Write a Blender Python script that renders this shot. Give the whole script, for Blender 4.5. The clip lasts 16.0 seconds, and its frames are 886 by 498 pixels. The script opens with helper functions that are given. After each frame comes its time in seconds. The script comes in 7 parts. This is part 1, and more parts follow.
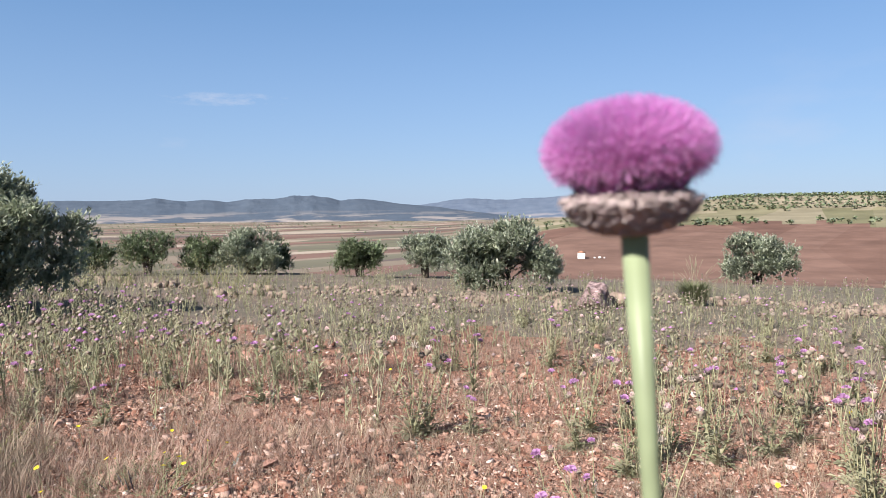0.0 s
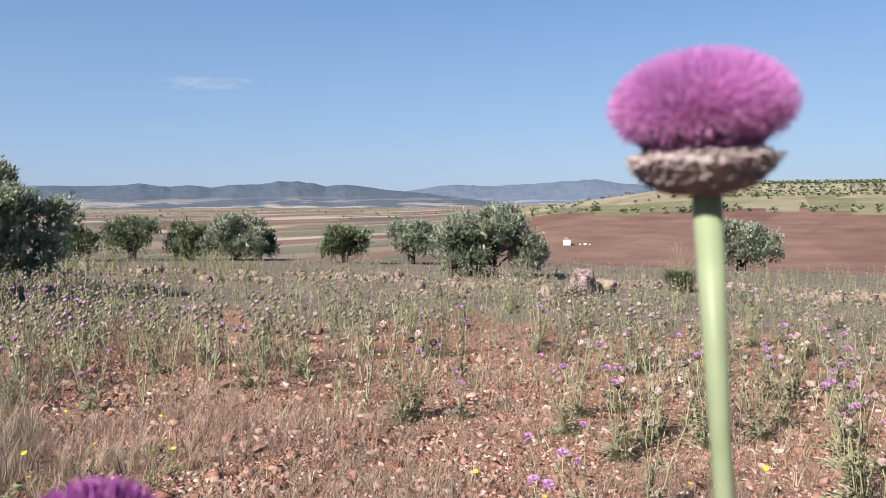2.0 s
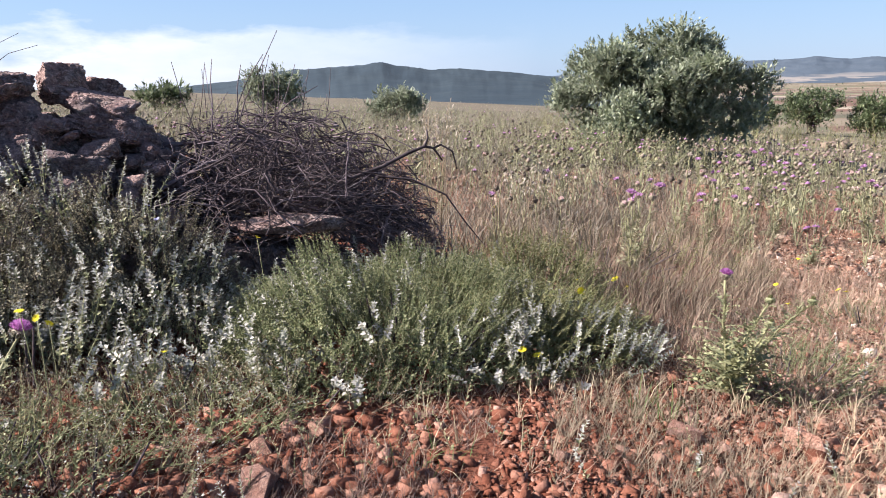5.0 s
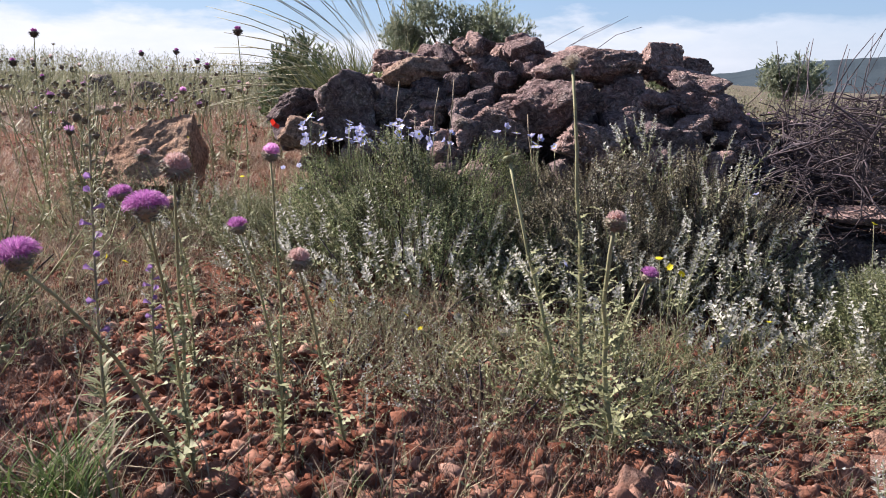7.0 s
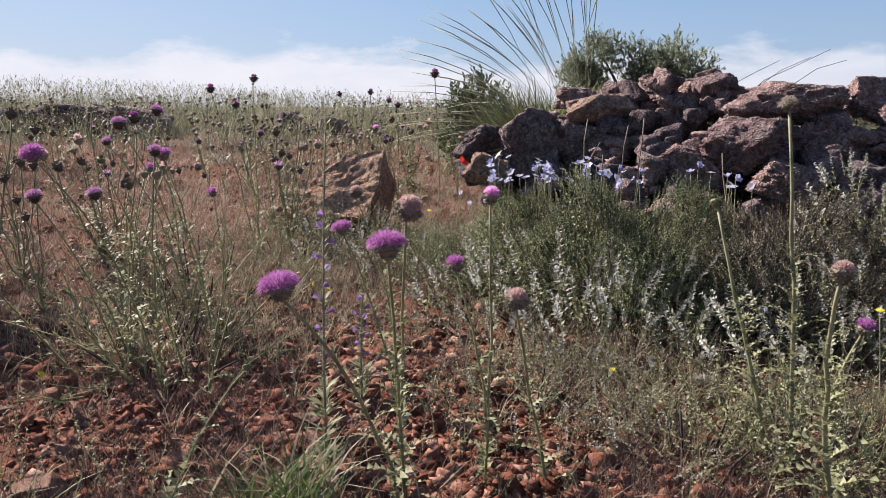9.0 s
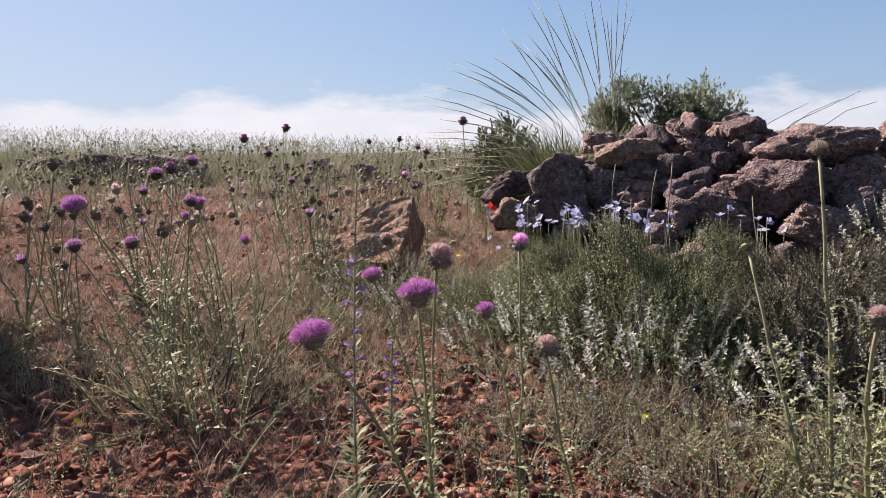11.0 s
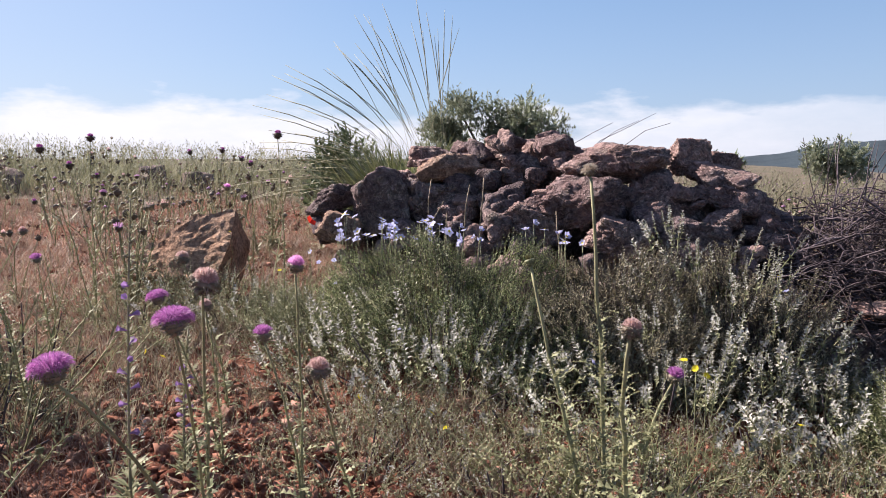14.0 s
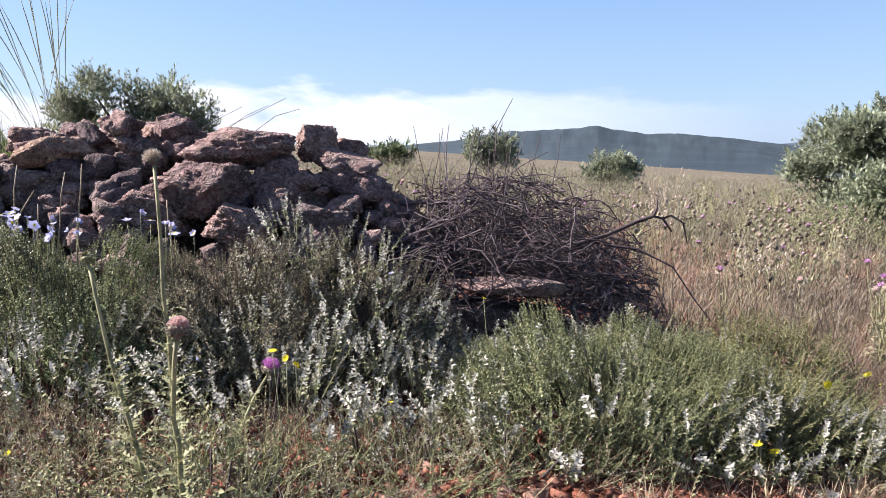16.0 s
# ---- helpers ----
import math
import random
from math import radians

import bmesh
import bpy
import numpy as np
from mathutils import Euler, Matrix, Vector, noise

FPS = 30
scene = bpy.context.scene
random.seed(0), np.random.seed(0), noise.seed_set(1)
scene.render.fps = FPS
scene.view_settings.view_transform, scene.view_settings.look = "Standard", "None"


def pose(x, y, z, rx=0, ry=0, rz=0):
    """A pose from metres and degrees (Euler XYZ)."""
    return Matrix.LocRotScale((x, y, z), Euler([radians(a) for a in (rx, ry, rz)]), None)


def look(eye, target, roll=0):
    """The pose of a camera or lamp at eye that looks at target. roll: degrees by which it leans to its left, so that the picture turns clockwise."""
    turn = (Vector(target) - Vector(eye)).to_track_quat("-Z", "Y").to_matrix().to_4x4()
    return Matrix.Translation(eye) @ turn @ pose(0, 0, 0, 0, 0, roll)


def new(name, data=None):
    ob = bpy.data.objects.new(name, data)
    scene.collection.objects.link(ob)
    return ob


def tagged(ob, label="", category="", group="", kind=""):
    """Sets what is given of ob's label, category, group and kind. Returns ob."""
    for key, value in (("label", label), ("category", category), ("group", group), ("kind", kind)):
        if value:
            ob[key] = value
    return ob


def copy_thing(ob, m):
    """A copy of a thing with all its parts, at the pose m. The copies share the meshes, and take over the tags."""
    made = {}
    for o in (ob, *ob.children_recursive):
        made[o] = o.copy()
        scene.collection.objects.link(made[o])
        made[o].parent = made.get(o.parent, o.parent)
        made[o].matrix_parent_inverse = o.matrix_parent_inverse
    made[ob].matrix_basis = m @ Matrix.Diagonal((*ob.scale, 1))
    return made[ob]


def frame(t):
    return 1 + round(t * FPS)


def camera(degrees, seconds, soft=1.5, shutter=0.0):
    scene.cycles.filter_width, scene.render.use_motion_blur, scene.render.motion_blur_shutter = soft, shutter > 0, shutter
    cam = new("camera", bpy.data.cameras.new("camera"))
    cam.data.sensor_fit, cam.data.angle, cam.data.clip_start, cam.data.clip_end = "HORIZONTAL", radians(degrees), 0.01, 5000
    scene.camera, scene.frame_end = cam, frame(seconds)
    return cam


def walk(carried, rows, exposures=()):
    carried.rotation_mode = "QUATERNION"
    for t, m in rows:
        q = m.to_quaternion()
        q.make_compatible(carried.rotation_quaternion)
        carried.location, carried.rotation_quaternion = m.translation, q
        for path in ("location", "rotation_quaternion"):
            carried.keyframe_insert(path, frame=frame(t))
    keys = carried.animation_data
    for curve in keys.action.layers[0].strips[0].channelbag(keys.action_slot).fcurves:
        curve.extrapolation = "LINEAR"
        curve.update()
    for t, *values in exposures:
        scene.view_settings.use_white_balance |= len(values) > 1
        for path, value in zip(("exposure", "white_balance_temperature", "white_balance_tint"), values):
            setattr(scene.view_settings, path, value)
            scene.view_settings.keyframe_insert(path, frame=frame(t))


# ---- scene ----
cam = camera(60.5, 16.0, soft=0.4, shutter=0.05)
cam.data.dof.use_dof, cam.data.dof.focus_distance, cam.data.dof.aperture_fstop = True, 2.6, 16.0
PATH = [
    (0, (0.6398, -0.1252, 0.989), (2.3988, 0.8228, 0.901), -0.4),
    (0.5, (0.6448, -0.1152, 0.989), (2.4098, 0.8218, 0.9), -0.4),
    (1, (0.6548, -0.1152, 0.99), (2.4278, 0.8068, 0.899), -0.4),
    (1.5, (0.6378, -0.1112, 0.986), (2.4108, 0.8078, 0.886), -0.3),
    (2, (0.6388, -0.1002, 0.981), (2.4128, 0.8138, 0.857), -0.2),
    (2.5, (0.6389, -0.0919, 0.9716), (2.4089, 0.8271, 0.8186), -0.2),
    (3, (0.6125, -0.0628, 0.9466), (2.3065, 0.9802, 0.7416), -0.8),
    (3.3, (0.568, -0.036, 0.925), (2.105, 1.213, 0.647), -1.6),
    (3.5, (0.542, -0.016, 0.906), (1.953, 1.363, 0.578), -2),
    (3.6, (0.532, -0.007, 0.899), (1.892, 1.418, 0.551), -2.1),
    (3.7, (0.517, -0.007, 0.898), (1.826, 1.461, 0.535), -2.3),
    (5.8, (0.056, -0.046, 0.881), (0.026, 1.906, 0.446), 1),
    (6, (0.012, -0.055, 0.873), (-0.149, 1.889, 0.434), 1.1),
    (6.5, (-0.075, -0.084, 0.864), (-0.508, 1.817, 0.419), 0.7),
    (7, (-0.146, -0.121, 0.848), (-0.813, 1.71, 0.402), 0.4),
    (7.5, (-0.189, -0.187, 0.834), (-1.035, 1.574, 0.409), 0.7),
    (8, (-0.213, -0.186, 0.834), (-1.159, 1.526, 0.417), 0.5),
    (8.5, (-0.226, -0.194, 0.857), (-1.228, 1.488, 0.45), 0.2),
    (9, (-0.228, -0.196, 0.873), (-1.273, 1.47, 0.506), -0.1),
    (9.5, (-0.232, -0.198, 0.873), (-1.3, 1.455, 0.518), -0.2),
    (10, (-0.233, -0.203, 0.885), (-1.323, 1.443, 0.563), -0.4),
    (10.2, (-0.232, -0.206, 0.882), (-1.329, 1.439, 0.579), -0.5),
    (12.3, (-0.18, -0.205, 0.882), (-1.303, 1.434, 0.655), -1),
    (12.5, (-0.168, -0.195, 0.884), (-1.277, 1.454, 0.658), -1),
    (13, (-0.147, -0.178, 0.894), (-1.188, 1.514, 0.664), -1),
    (13.5, (-0.113, -0.15, 0.901), (-1.019, 1.618, 0.668), -0.6),
    (14, (-0.085, -0.139, 0.909), (-0.871, 1.685, 0.673), -0.1),
    (14.5, (-0.036, -0.089, 0.906), (-0.669, 1.793, 0.671), -0.1),
    (15, (0.03, -0.048, 0.909), (-0.407, 1.887, 0.659), -0.7),
    (15.5, (0.103, -0.022, 0.921), (-0.098, 1.95, 0.659), -0.2),
    (16, (0.176, 0, 0.913), (0.168, 1.982, 0.642), 0.6),
]
walk(cam, [(t, look(eye, target, roll)) for t, eye, target, roll in PATH],
     exposures=[(0.0, 1.29, 6300, 15), (2.3, 1.21, 6350, 15), (3.0, 1.33, 6400, 14), (3.5, 1.42, 6500, 16), (5.8, 1.67, 6450, 16), (6.5, 1.59, 6500, 16), (7.5, 1.29, 6600, 17), (9.0, 1.22, 6650, 17), (10.2, 1.23, 6730, 18), (12.5, 1.29, 6900, 20), (14.5, 1.51, 6650, 18), (16.0, 1.73, 6500, 17)])

# ---- sky and sun ----
SUN_AZ, SUN_EL = 79.0, 37.0  # degrees left of +y, and above the horizon
world = bpy.data.worlds.new("sky")
scene.world = world
world.use_nodes = True
wn, wl = world.node_tree.nodes, world.node_tree.links
sky = wn.new("ShaderNodeTexSky")
sky.sky_type, sky.sun_disc = "NISHITA", False
sky.sun_elevation, sky.sun_rotation = radians(SUN_EL), radians(-SUN_AZ)
sky.altitude, sky.air_density, sky.dust_density, sky.ozone_density = 700, 1.0, 0.8, 3.5


def wnode(kind, **values):
    n = wn.new(kind)
    for k, v in values.items():
        n.inputs[k].default_value = v
    return n


def wmath(op, a, b=None, clamp=False):
    n = wn.new("ShaderNodeMath")
    n.operation, n.use_clamp = op, clamp
    for i, v in enumerate((a, b)):
        if v is None:
            continue
        if isinstance(v, (int, float)):
            n.inputs[i].default_value = v
        else:
            wl.new(v, n.inputs[i])
    return n.outputs[0]


# low cloud bank along the uphill horizon and thin streaks elsewhere
wco = wn.new("ShaderNodeTexCoord")
wsep = wn.new("ShaderNodeSeparateXYZ")
wl.new(wco.outputs["Generated"], wsep.inputs[0])
wx, wy, wz = wsep.outputs
wmap = wn.new("ShaderNodeMapping")
wmap.inputs["Scale"].default_value = (1, 1, 3.2)
wl.new(wco.outputs["Generated"], wmap.inputs[0])
wn1 = wnode("ShaderNodeTexNoise", Scale=5.0, Detail=8.0, Roughness=0.58)
wl.new(wmap.outputs[0], wn1.inputs["Vector"])
puff = wn1.outputs[0]
# the bank reaches about 5 degrees up, with a billowed upper edge
top = wmath("ADD", -0.005, wmath("MULTIPLY", puff, 0.155))
inside = wmath("MULTIPLY", wmath("SUBTRACT", top, wz), 42.0, True)
facing = wmath("ADD", wmath("MULTIPLY", wx, -0.62), wmath("MULTIPLY", wy, 0.78))
bank = wmath("MULTIPLY", inside, wmath("MULTIPLY", wmath("SUBTRACT", facing, 0.48), 2.2, True))
thin = wmath("MULTIPLY", wmath("SUBTRACT", puff, 0.58), 3.4, True)
low = wmath("MULTIPLY", wmath("SUBTRACT", 0.30, wz), 5.0, True)
streak = wmath("MULTIPLY", wmath("MULTIPLY", thin, low), 0.45)
haze = wmath("MULTIPLY", wmath("SUBTRACT", 0.26, wz), 1.1, True)
# one small flat-based cloud over the valley
along = wmath("ADD", wmath("MULTIPLY", wx, 0.692), wmath("MULTIPLY", wy, -0.722))
ahead = wmath("MULTIPLY", wmath("ADD", wx, wy), 3.0, True)
rise = wmath("SUBTRACT", wz, 0.146)
oval = wmath("SUBTRACT", 1.0, wmath("ADD", wmath("MULTIPLY", wmath("MULTIPLY", along, along), 95.0), wmath("MULTIPLY", wmath("MULTIPLY", rise, rise), 6500.0)))
wn3 = wnode("ShaderNodeTexNoise", Scale=26.0, Detail=6.0, Roughness=0.6)
wl.new(wmap.outputs[0], wn3.inputs["Vector"])
wisp = wmath("MULTIPLY", wmath("MULTIPLY", wmath("MULTIPLY", oval, 1.0, True), ahead), wmath("MULTIPLY", wmath("SUBTRACT", wn3.outputs[0], 0.36), 3.0, True))
# the sky pales towards the sun
sunward = wmath("ADD", wmath("ADD", wmath("MULTIPLY", wx, -0.784), wmath("MULTIPLY", wy, 0.152)), wmath("MULTIPLY", wz, 0.588))
pale = wmath("MULTIPLY", wmath("SUBTRACT", sunward, 0.6), 0.95, True)
sheet = wmath("MULTIPLY", wmath("MULTIPLY", wmath("SUBTRACT", wx, 0.945), 13.0, True), wmath("MULTIPLY", wmath("SUBTRACT", 0.27, wz), 6.0, True))
cirrus = wmath("MULTIPLY", sheet, wmath("MULTIPLY", wmath("SUBTRACT", puff, 0.34), 2.2, True))
wisp = wmath("MAXIMUM", wisp, cirrus)
cover = wmath("MAXIMUM", wmath("MULTIPLY", wisp, 0.75), wmath("MAXIMUM", streak, wmath("ADD", haze, pale, True)))
wmix = wn.new("ShaderNodeMix")
wmix.data_type = "RGBA"
wl.new(cover, wmix.inputs[0])
# an even thin veil high up softens the blue
veil = wn.new("ShaderNodeMix")
veil.data_type = "RGBA"
wl.new(wmath("MULTIPLY", wmath("SUBTRACT", 0.95, wz), 0.62, True), veil.inputs[0])
wl.new(sky.outputs[0], veil.inputs[6])
veil.inputs[7].default_value = (1.72, 3.62, 6.28, 1)
wl.new(veil.outputs[2], wmix.inputs[6])
wmix.inputs[7].default_value = (4.95, 5.55, 6.58, 1)
wn2 = wnode("ShaderNodeTexNoise", Scale=11.0, Detail=7.0, Roughness=0.6)
wl.new(wmap.outputs[0], wn2.inputs["Vector"])
cloud = wn.new("ShaderNodeMix")
cloud.data_type = "RGBA"
wl.new(wmath("MULTIPLY", bank, wmath("ADD", 0.42, wmath("MULTIPLY", wn2.outputs[0], 0.8)), True), cloud.inputs[0])
wl.new(wmix.outputs[2], cloud.inputs[6])
cloud.inputs[7].default_value = (7.5, 7.85, 8.4, 1)
wl.new(cloud.outputs[2], wn["Background"].inputs[0])
wn["Background"].inputs[1].default_value = 0.050

sun = new("sun", bpy.data.lights.new("sun", "SUN"))
sun.data.energy, sun.data.angle, sun.data.color = 5.0, radians(0.6), (1.0, 0.95, 0.87)
a, e = radians(SUN_AZ), radians(SUN_EL)
sun.matrix_world = look((-40 * math.sin(a) * math.cos(e), 40 * math.cos(a) * math.cos(e), 40 * math.sin(e)), (0, 0, 0))

# ---- materials ----
def nodes_of(name):
    m = bpy.data.materials.new(name)
    m.use_nodes = True
    return m, m.node_tree.nodes, m.node_tree.links, m.node_tree.nodes["Principled BSDF"]


def ramp(n, stops):
    r = n.new("ShaderNodeValToRGB")
    while len(r.color_ramp.elements) < len(stops):
        r.color_ramp.elements.new(0.5)
    for el, (p, c) in zip(r.color_ramp.elements, stops):
        el.position, el.color = p, (*c, 1)
    return r


def tex(n, l, scale, detail=6.0, rough=0.6, kind="Object", squash=None):
    co = n.new("ShaderNodeTexCoord")
    t = n.new("ShaderNodeTexNoise")
    t.inputs["Scale"].default_value, t.inputs["Detail"].default_value, t.inputs["Roughness"].default_value = scale, detail, rough
    src = co.outputs[kind]
    if squash:
        mp = n.new("ShaderNodeMapping")
        mp.inputs["Scale"].default_value = squash
        l.new(src, mp.inputs[0])
        src = mp.outputs[0]
    l.new(src, t.inputs["Vector"])
    return t


def blend(n, l, mode, f, a, b):
    m = n.new("ShaderNodeMix")
    m.data_type, m.blend_type = "RGBA", mode
    for i, v in ((0, f), (6, a), (7, b)):
        if isinstance(v, (int, float)):
            m.inputs[i].default_value = v
        elif isinstance(v, tuple):
            m.inputs[i].default_value = (*v, 1)
        else:
            l.new(v, m.inputs[i])
    return m.outputs[2]


def bump(n, l, p, height, strength, distance):
    b = n.new("ShaderNodeBump")
    b.inputs["Strength"].default_value, b.inputs["Distance"].default_value = strength, distance
    l.new(height, b.inputs["Height"])
    l.new(b.outputs[0], p.inputs["Normal"])


def leaf_mat(name, cols, glow=0.35, rough=0.65, patch=2.5):
    """Foliage: each leaf its own shade out of cols, uneven over the plant, with light shining through."""
    m, n, l, p = nodes_of(name)
    geo = n.new("ShaderNodeNewGeometry")
    r = ramp(n, [(i / max(1, len(cols) - 1), c) for i, c in enumerate(cols)])
    l.new(geo.outputs["Random Per Island"], r.inputs[0])
    t = tex(n, l, patch, 3.0)
    shade = ramp(n, [(0.3, (0.40, 0.40, 0.40)), (0.7, (0.92, 0.92, 0.885))] if patch < 20 else [(0.3, (0.65, 0.65, 0.65)), (0.7, (1.0, 1.0, 1.0))])
    l.new(t.outputs[0], shade.inputs[0])
    col = blend(n, l, "MULTIPLY", 1.0, r.outputs[0], shade.outputs[0])
    l.new(col, p.inputs["Base Color"])
    p.inputs["Roughness"].default_value = rough - 0.12
    p.inputs["Specular IOR Level"].default_value = 0.18
    if glow:
        tr = n.new("ShaderNodeBsdfTranslucent")
        l.new(col, tr.inputs[0])
        mx = n.new("ShaderNodeMixShader")
        mx.inputs[0].default_value = glow
        l.new(p.outputs[0], mx.inputs[1])
        l.new(tr.outputs[0], mx.inputs[2])
        l.new(mx.outputs[0], n["Material Output"].inputs[0])
    return m


def rock_mat(name, cols, lichen=0.3, scale=7.0, relief=0.06, worn=0.45):
    """Weathered stone: blotches, fine grain, pale lichen on part of it, pits in the relief; each stone differs."""
    m, n, l, p = nodes_of(name)
    info = n.new("ShaderNodeObjectInfo")
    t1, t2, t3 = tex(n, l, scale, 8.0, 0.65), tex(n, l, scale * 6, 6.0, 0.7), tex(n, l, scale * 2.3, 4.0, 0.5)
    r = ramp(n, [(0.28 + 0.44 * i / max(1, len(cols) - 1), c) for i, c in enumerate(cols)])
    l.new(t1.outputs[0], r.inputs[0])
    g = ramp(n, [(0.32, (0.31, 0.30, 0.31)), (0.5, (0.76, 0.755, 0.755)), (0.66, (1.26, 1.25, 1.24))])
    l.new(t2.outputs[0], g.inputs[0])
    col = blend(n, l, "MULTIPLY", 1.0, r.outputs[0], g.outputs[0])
    lr = ramp(n, [(0.62 - 0.12 * lichen, (0, 0, 0)), (0.72, (lichen, lichen, lichen))])
    l.new(t3.outputs[0], lr.inputs[0])
    col = blend(n, l, "MIX", lr.outputs[0], col, (0.36, 0.35, 0.31))
    own = ramp(n, [(0.0, (0.72, 0.70, 0.72)), (1.0, (1.25, 1.2, 1.12))])
    l.new(info.outputs["Random"], own.inputs[0])
    col = blend(n, l, "MULTIPLY", 1.0, col, own.outputs[0])
    p.inputs["Roughness"].default_value = 0.95
    p.inputs["Specular IOR Level"].default_value = 0.08
    h = blend(n, l, "ADD", 0.6, t1.outputs[0], t2.outputs[0])
    # knobbly, worm-eaten crust; shade in pits and light on knobs painted into the colour
    co = n.new("ShaderNodeTexCoord")
    warp = blend(n, l, "ADD", 0.14, co.outputs["Object"], t3.outputs[1])
    v = n.new("ShaderNodeTexVoronoi")
    v.feature = "SMOOTH_F1"
    v.inputs["Scale"].default_value, v.inputs["Smoothness"].default_value = scale * 8.5, 0.5
    l.new(warp, v.inputs["Vector"])
    crust = ramp(n, [(0.15, (1, 1, 1)), (0.62, (0, 0, 0))])
    l.new(v.outputs["Distance"], crust.inputs[0])
    where = ramp(n, [(0.38, (0, 0, 0)), (0.52, (1, 1, 1))])
    l.new(tex(n, l, scale * 0.8, 3.0).outputs[0], where.inputs[0])
    knob = blend(n, l, "MULTIPLY", 1.0, crust.outputs[0], where.outputs[0])
    pit_shade = blend(n, l, "MIX", where.outputs[0], (1.0, 1.0, 1.0), blend(n, l, "MIX", crust.outputs[0], (0.95 - worn, 0.92 - worn, 0.92 - worn), (1.15, 1.14, 1.14)))
    l.new(blend(n, l, "MULTIPLY", 1.0, col, pit_shade), p.inputs["Base Color"])
    bump(n, l, p, blend(n, l, "ADD", worn, h, knob), 1.0, relief)
    return m


def plain_mat(name, a, b, scale=30.0, rough=0.8, bumps=0.3, dist=0.003, metal=0.0):
    m, n, l, p = nodes_of(name)
    t, t2 = tex(n, l, scale, 6.0), tex(n, l, scale * 0.13, 3.0)
    r = ramp(n, [(0.3, a), (0.7, b)])
    l.new(t.outputs[0], r.inputs[0])
    g = ramp(n, [(0.3, (0.56, 0.56, 0.56)), (0.7, (0.81, 0.81, 0.81))])
    l.new(t2.outputs[0], g.inputs[0])
    l.new(blend(n, l, "MULTIPLY", 1.0, r.outputs[0], g.outputs[0]), p.inputs["Base Color"])
    p.inputs["Roughness"].default_value, p.inputs["Metallic"].default_value = rough, metal
    p.inputs["Specular IOR Level"].default_value = 0.15
    bump(n, l, p, t.outputs[0], bumps, dist)
    return m


def backlit_earth(n, l, col):
    """Backlit shade painted into earth by the heap: darker, redder, fading towards the valley."""
    co, sep, k = n.new("ShaderNodeTexCoord"), n.new("ShaderNodeSeparateXYZ"), n.new("ShaderNodeMapRange")
    l.new(co.outputs["Object"], sep.inputs[0])
    w = tex(n, l, 0.8, 4.0)
    add = n.new("ShaderNodeMath")
    add.operation = "MULTIPLY_ADD"
    l.new(w.outputs[0], add.inputs[0])
    add.inputs[1].default_value = 1.6
    l.new(sep.outputs[0], add.inputs[2])
    for i, v in enumerate((1.9, 3.1, 1.0, 0.0)):
        k.inputs[1 + i].default_value = v
    l.new(add.outputs[0], k.inputs[0])
    return blend(n, l, "MIX", k.outputs[0], col, blend(n, l, "MULTIPLY", 1.0, col, (0.67, 0.495, 0.46)))


def soil_mat():
    m, n, l, p = nodes_of("red_soil")
    t1, t2, t3 = tex(n, l, 0.9, 6.0), tex(n, l, 14.0, 8.0, 0.7), tex(n, l, 70.0, 6.0, 0.7)
    r = ramp(n, [(0.3, (0.34, 0.165, 0.112)), (0.5, (0.395, 0.215, 0.152)), (0.7, (0.44, 0.28, 0.21))])
    l.new(t1.outputs[0], r.inputs[0])
    g = ramp(n, [(0.28, (0.55, 0.5, 0.48)), (0.5, (0.95, 0.95, 0.95)), (0.72, (1.4, 1.4, 1.4))])
    l.new(t2.outputs[0], g.inputs[0])
    k = ramp(n, [(0.3, (0.36, 0.35, 0.34)), (0.7, (0.94, 0.94, 0.94))])
    l.new(t3.outputs[0], k.inputs[0])
    col = blend(n, l, "MULTIPLY", 1.0, r.outputs[0], g.outputs[0])
    col = blend(n, l, "MULTIPLY", 1.0, col, k.outputs[0])
    col = backlit_earth(n, l, col)
    l.new(col, p.inputs["Base Color"])
    p.inputs["Roughness"].default_value, p.inputs["Specular IOR Level"].default_value = 0.97, 0.06
    bump(n, l, p, blend(n, l, "ADD", 0.5, t2.outputs[0], t3.outputs[0]), 1.0, 0.02)
    return m


def land_mat(name, cols, sx, sy, turn, grain=0.05):
    """Farmland far off: long plots of different crops and fallow."""
    m, n, l, p = nodes_of(name)
    co = n.new("ShaderNodeTexCoord")
    mp = n.new("ShaderNodeMapping")
    mp.inputs["Rotation"].default_value = (0, 0, radians(turn))
    mp.inputs["Scale"].default_value = (sx, sy, 0.0)
    l.new(co.outputs["Object"], mp.inputs[0])
    v = n.new("ShaderNodeTexVoronoi")
    v.inputs["Scale"].default_value, v.inputs["Randomness"].default_value = 1.0, 0.85
    l.new(mp.outputs[0], v.inputs["Vector"])
    sep = n.new("ShaderNodeSeparateColor")
    l.new(v.outputs["Color"], sep.inputs[0])
    r = ramp(n, [(i / len(cols), c) for i, c in enumerate(cols)])
    r.color_ramp.interpolation = "CONSTANT"
    l.new(sep.outputs[0], r.inputs[0])
    t = tex(n, l, grain, 6.0, 0.6)
    g = ramp(n, [(0.3, (0.52, 0.52, 0.52)), (0.7, (0.85, 0.85, 0.85))])
    l.new(t.outputs[0], g.inputs[0])
    l.new(blend(n, l, "MULTIPLY", 1.0, r.outputs[0], g.outputs[0]), p.inputs["Base Color"])
    p.inputs["Roughness"].default_value = 1.0
    p.inputs["Specular IOR Level"].default_value = 0.05
    return m


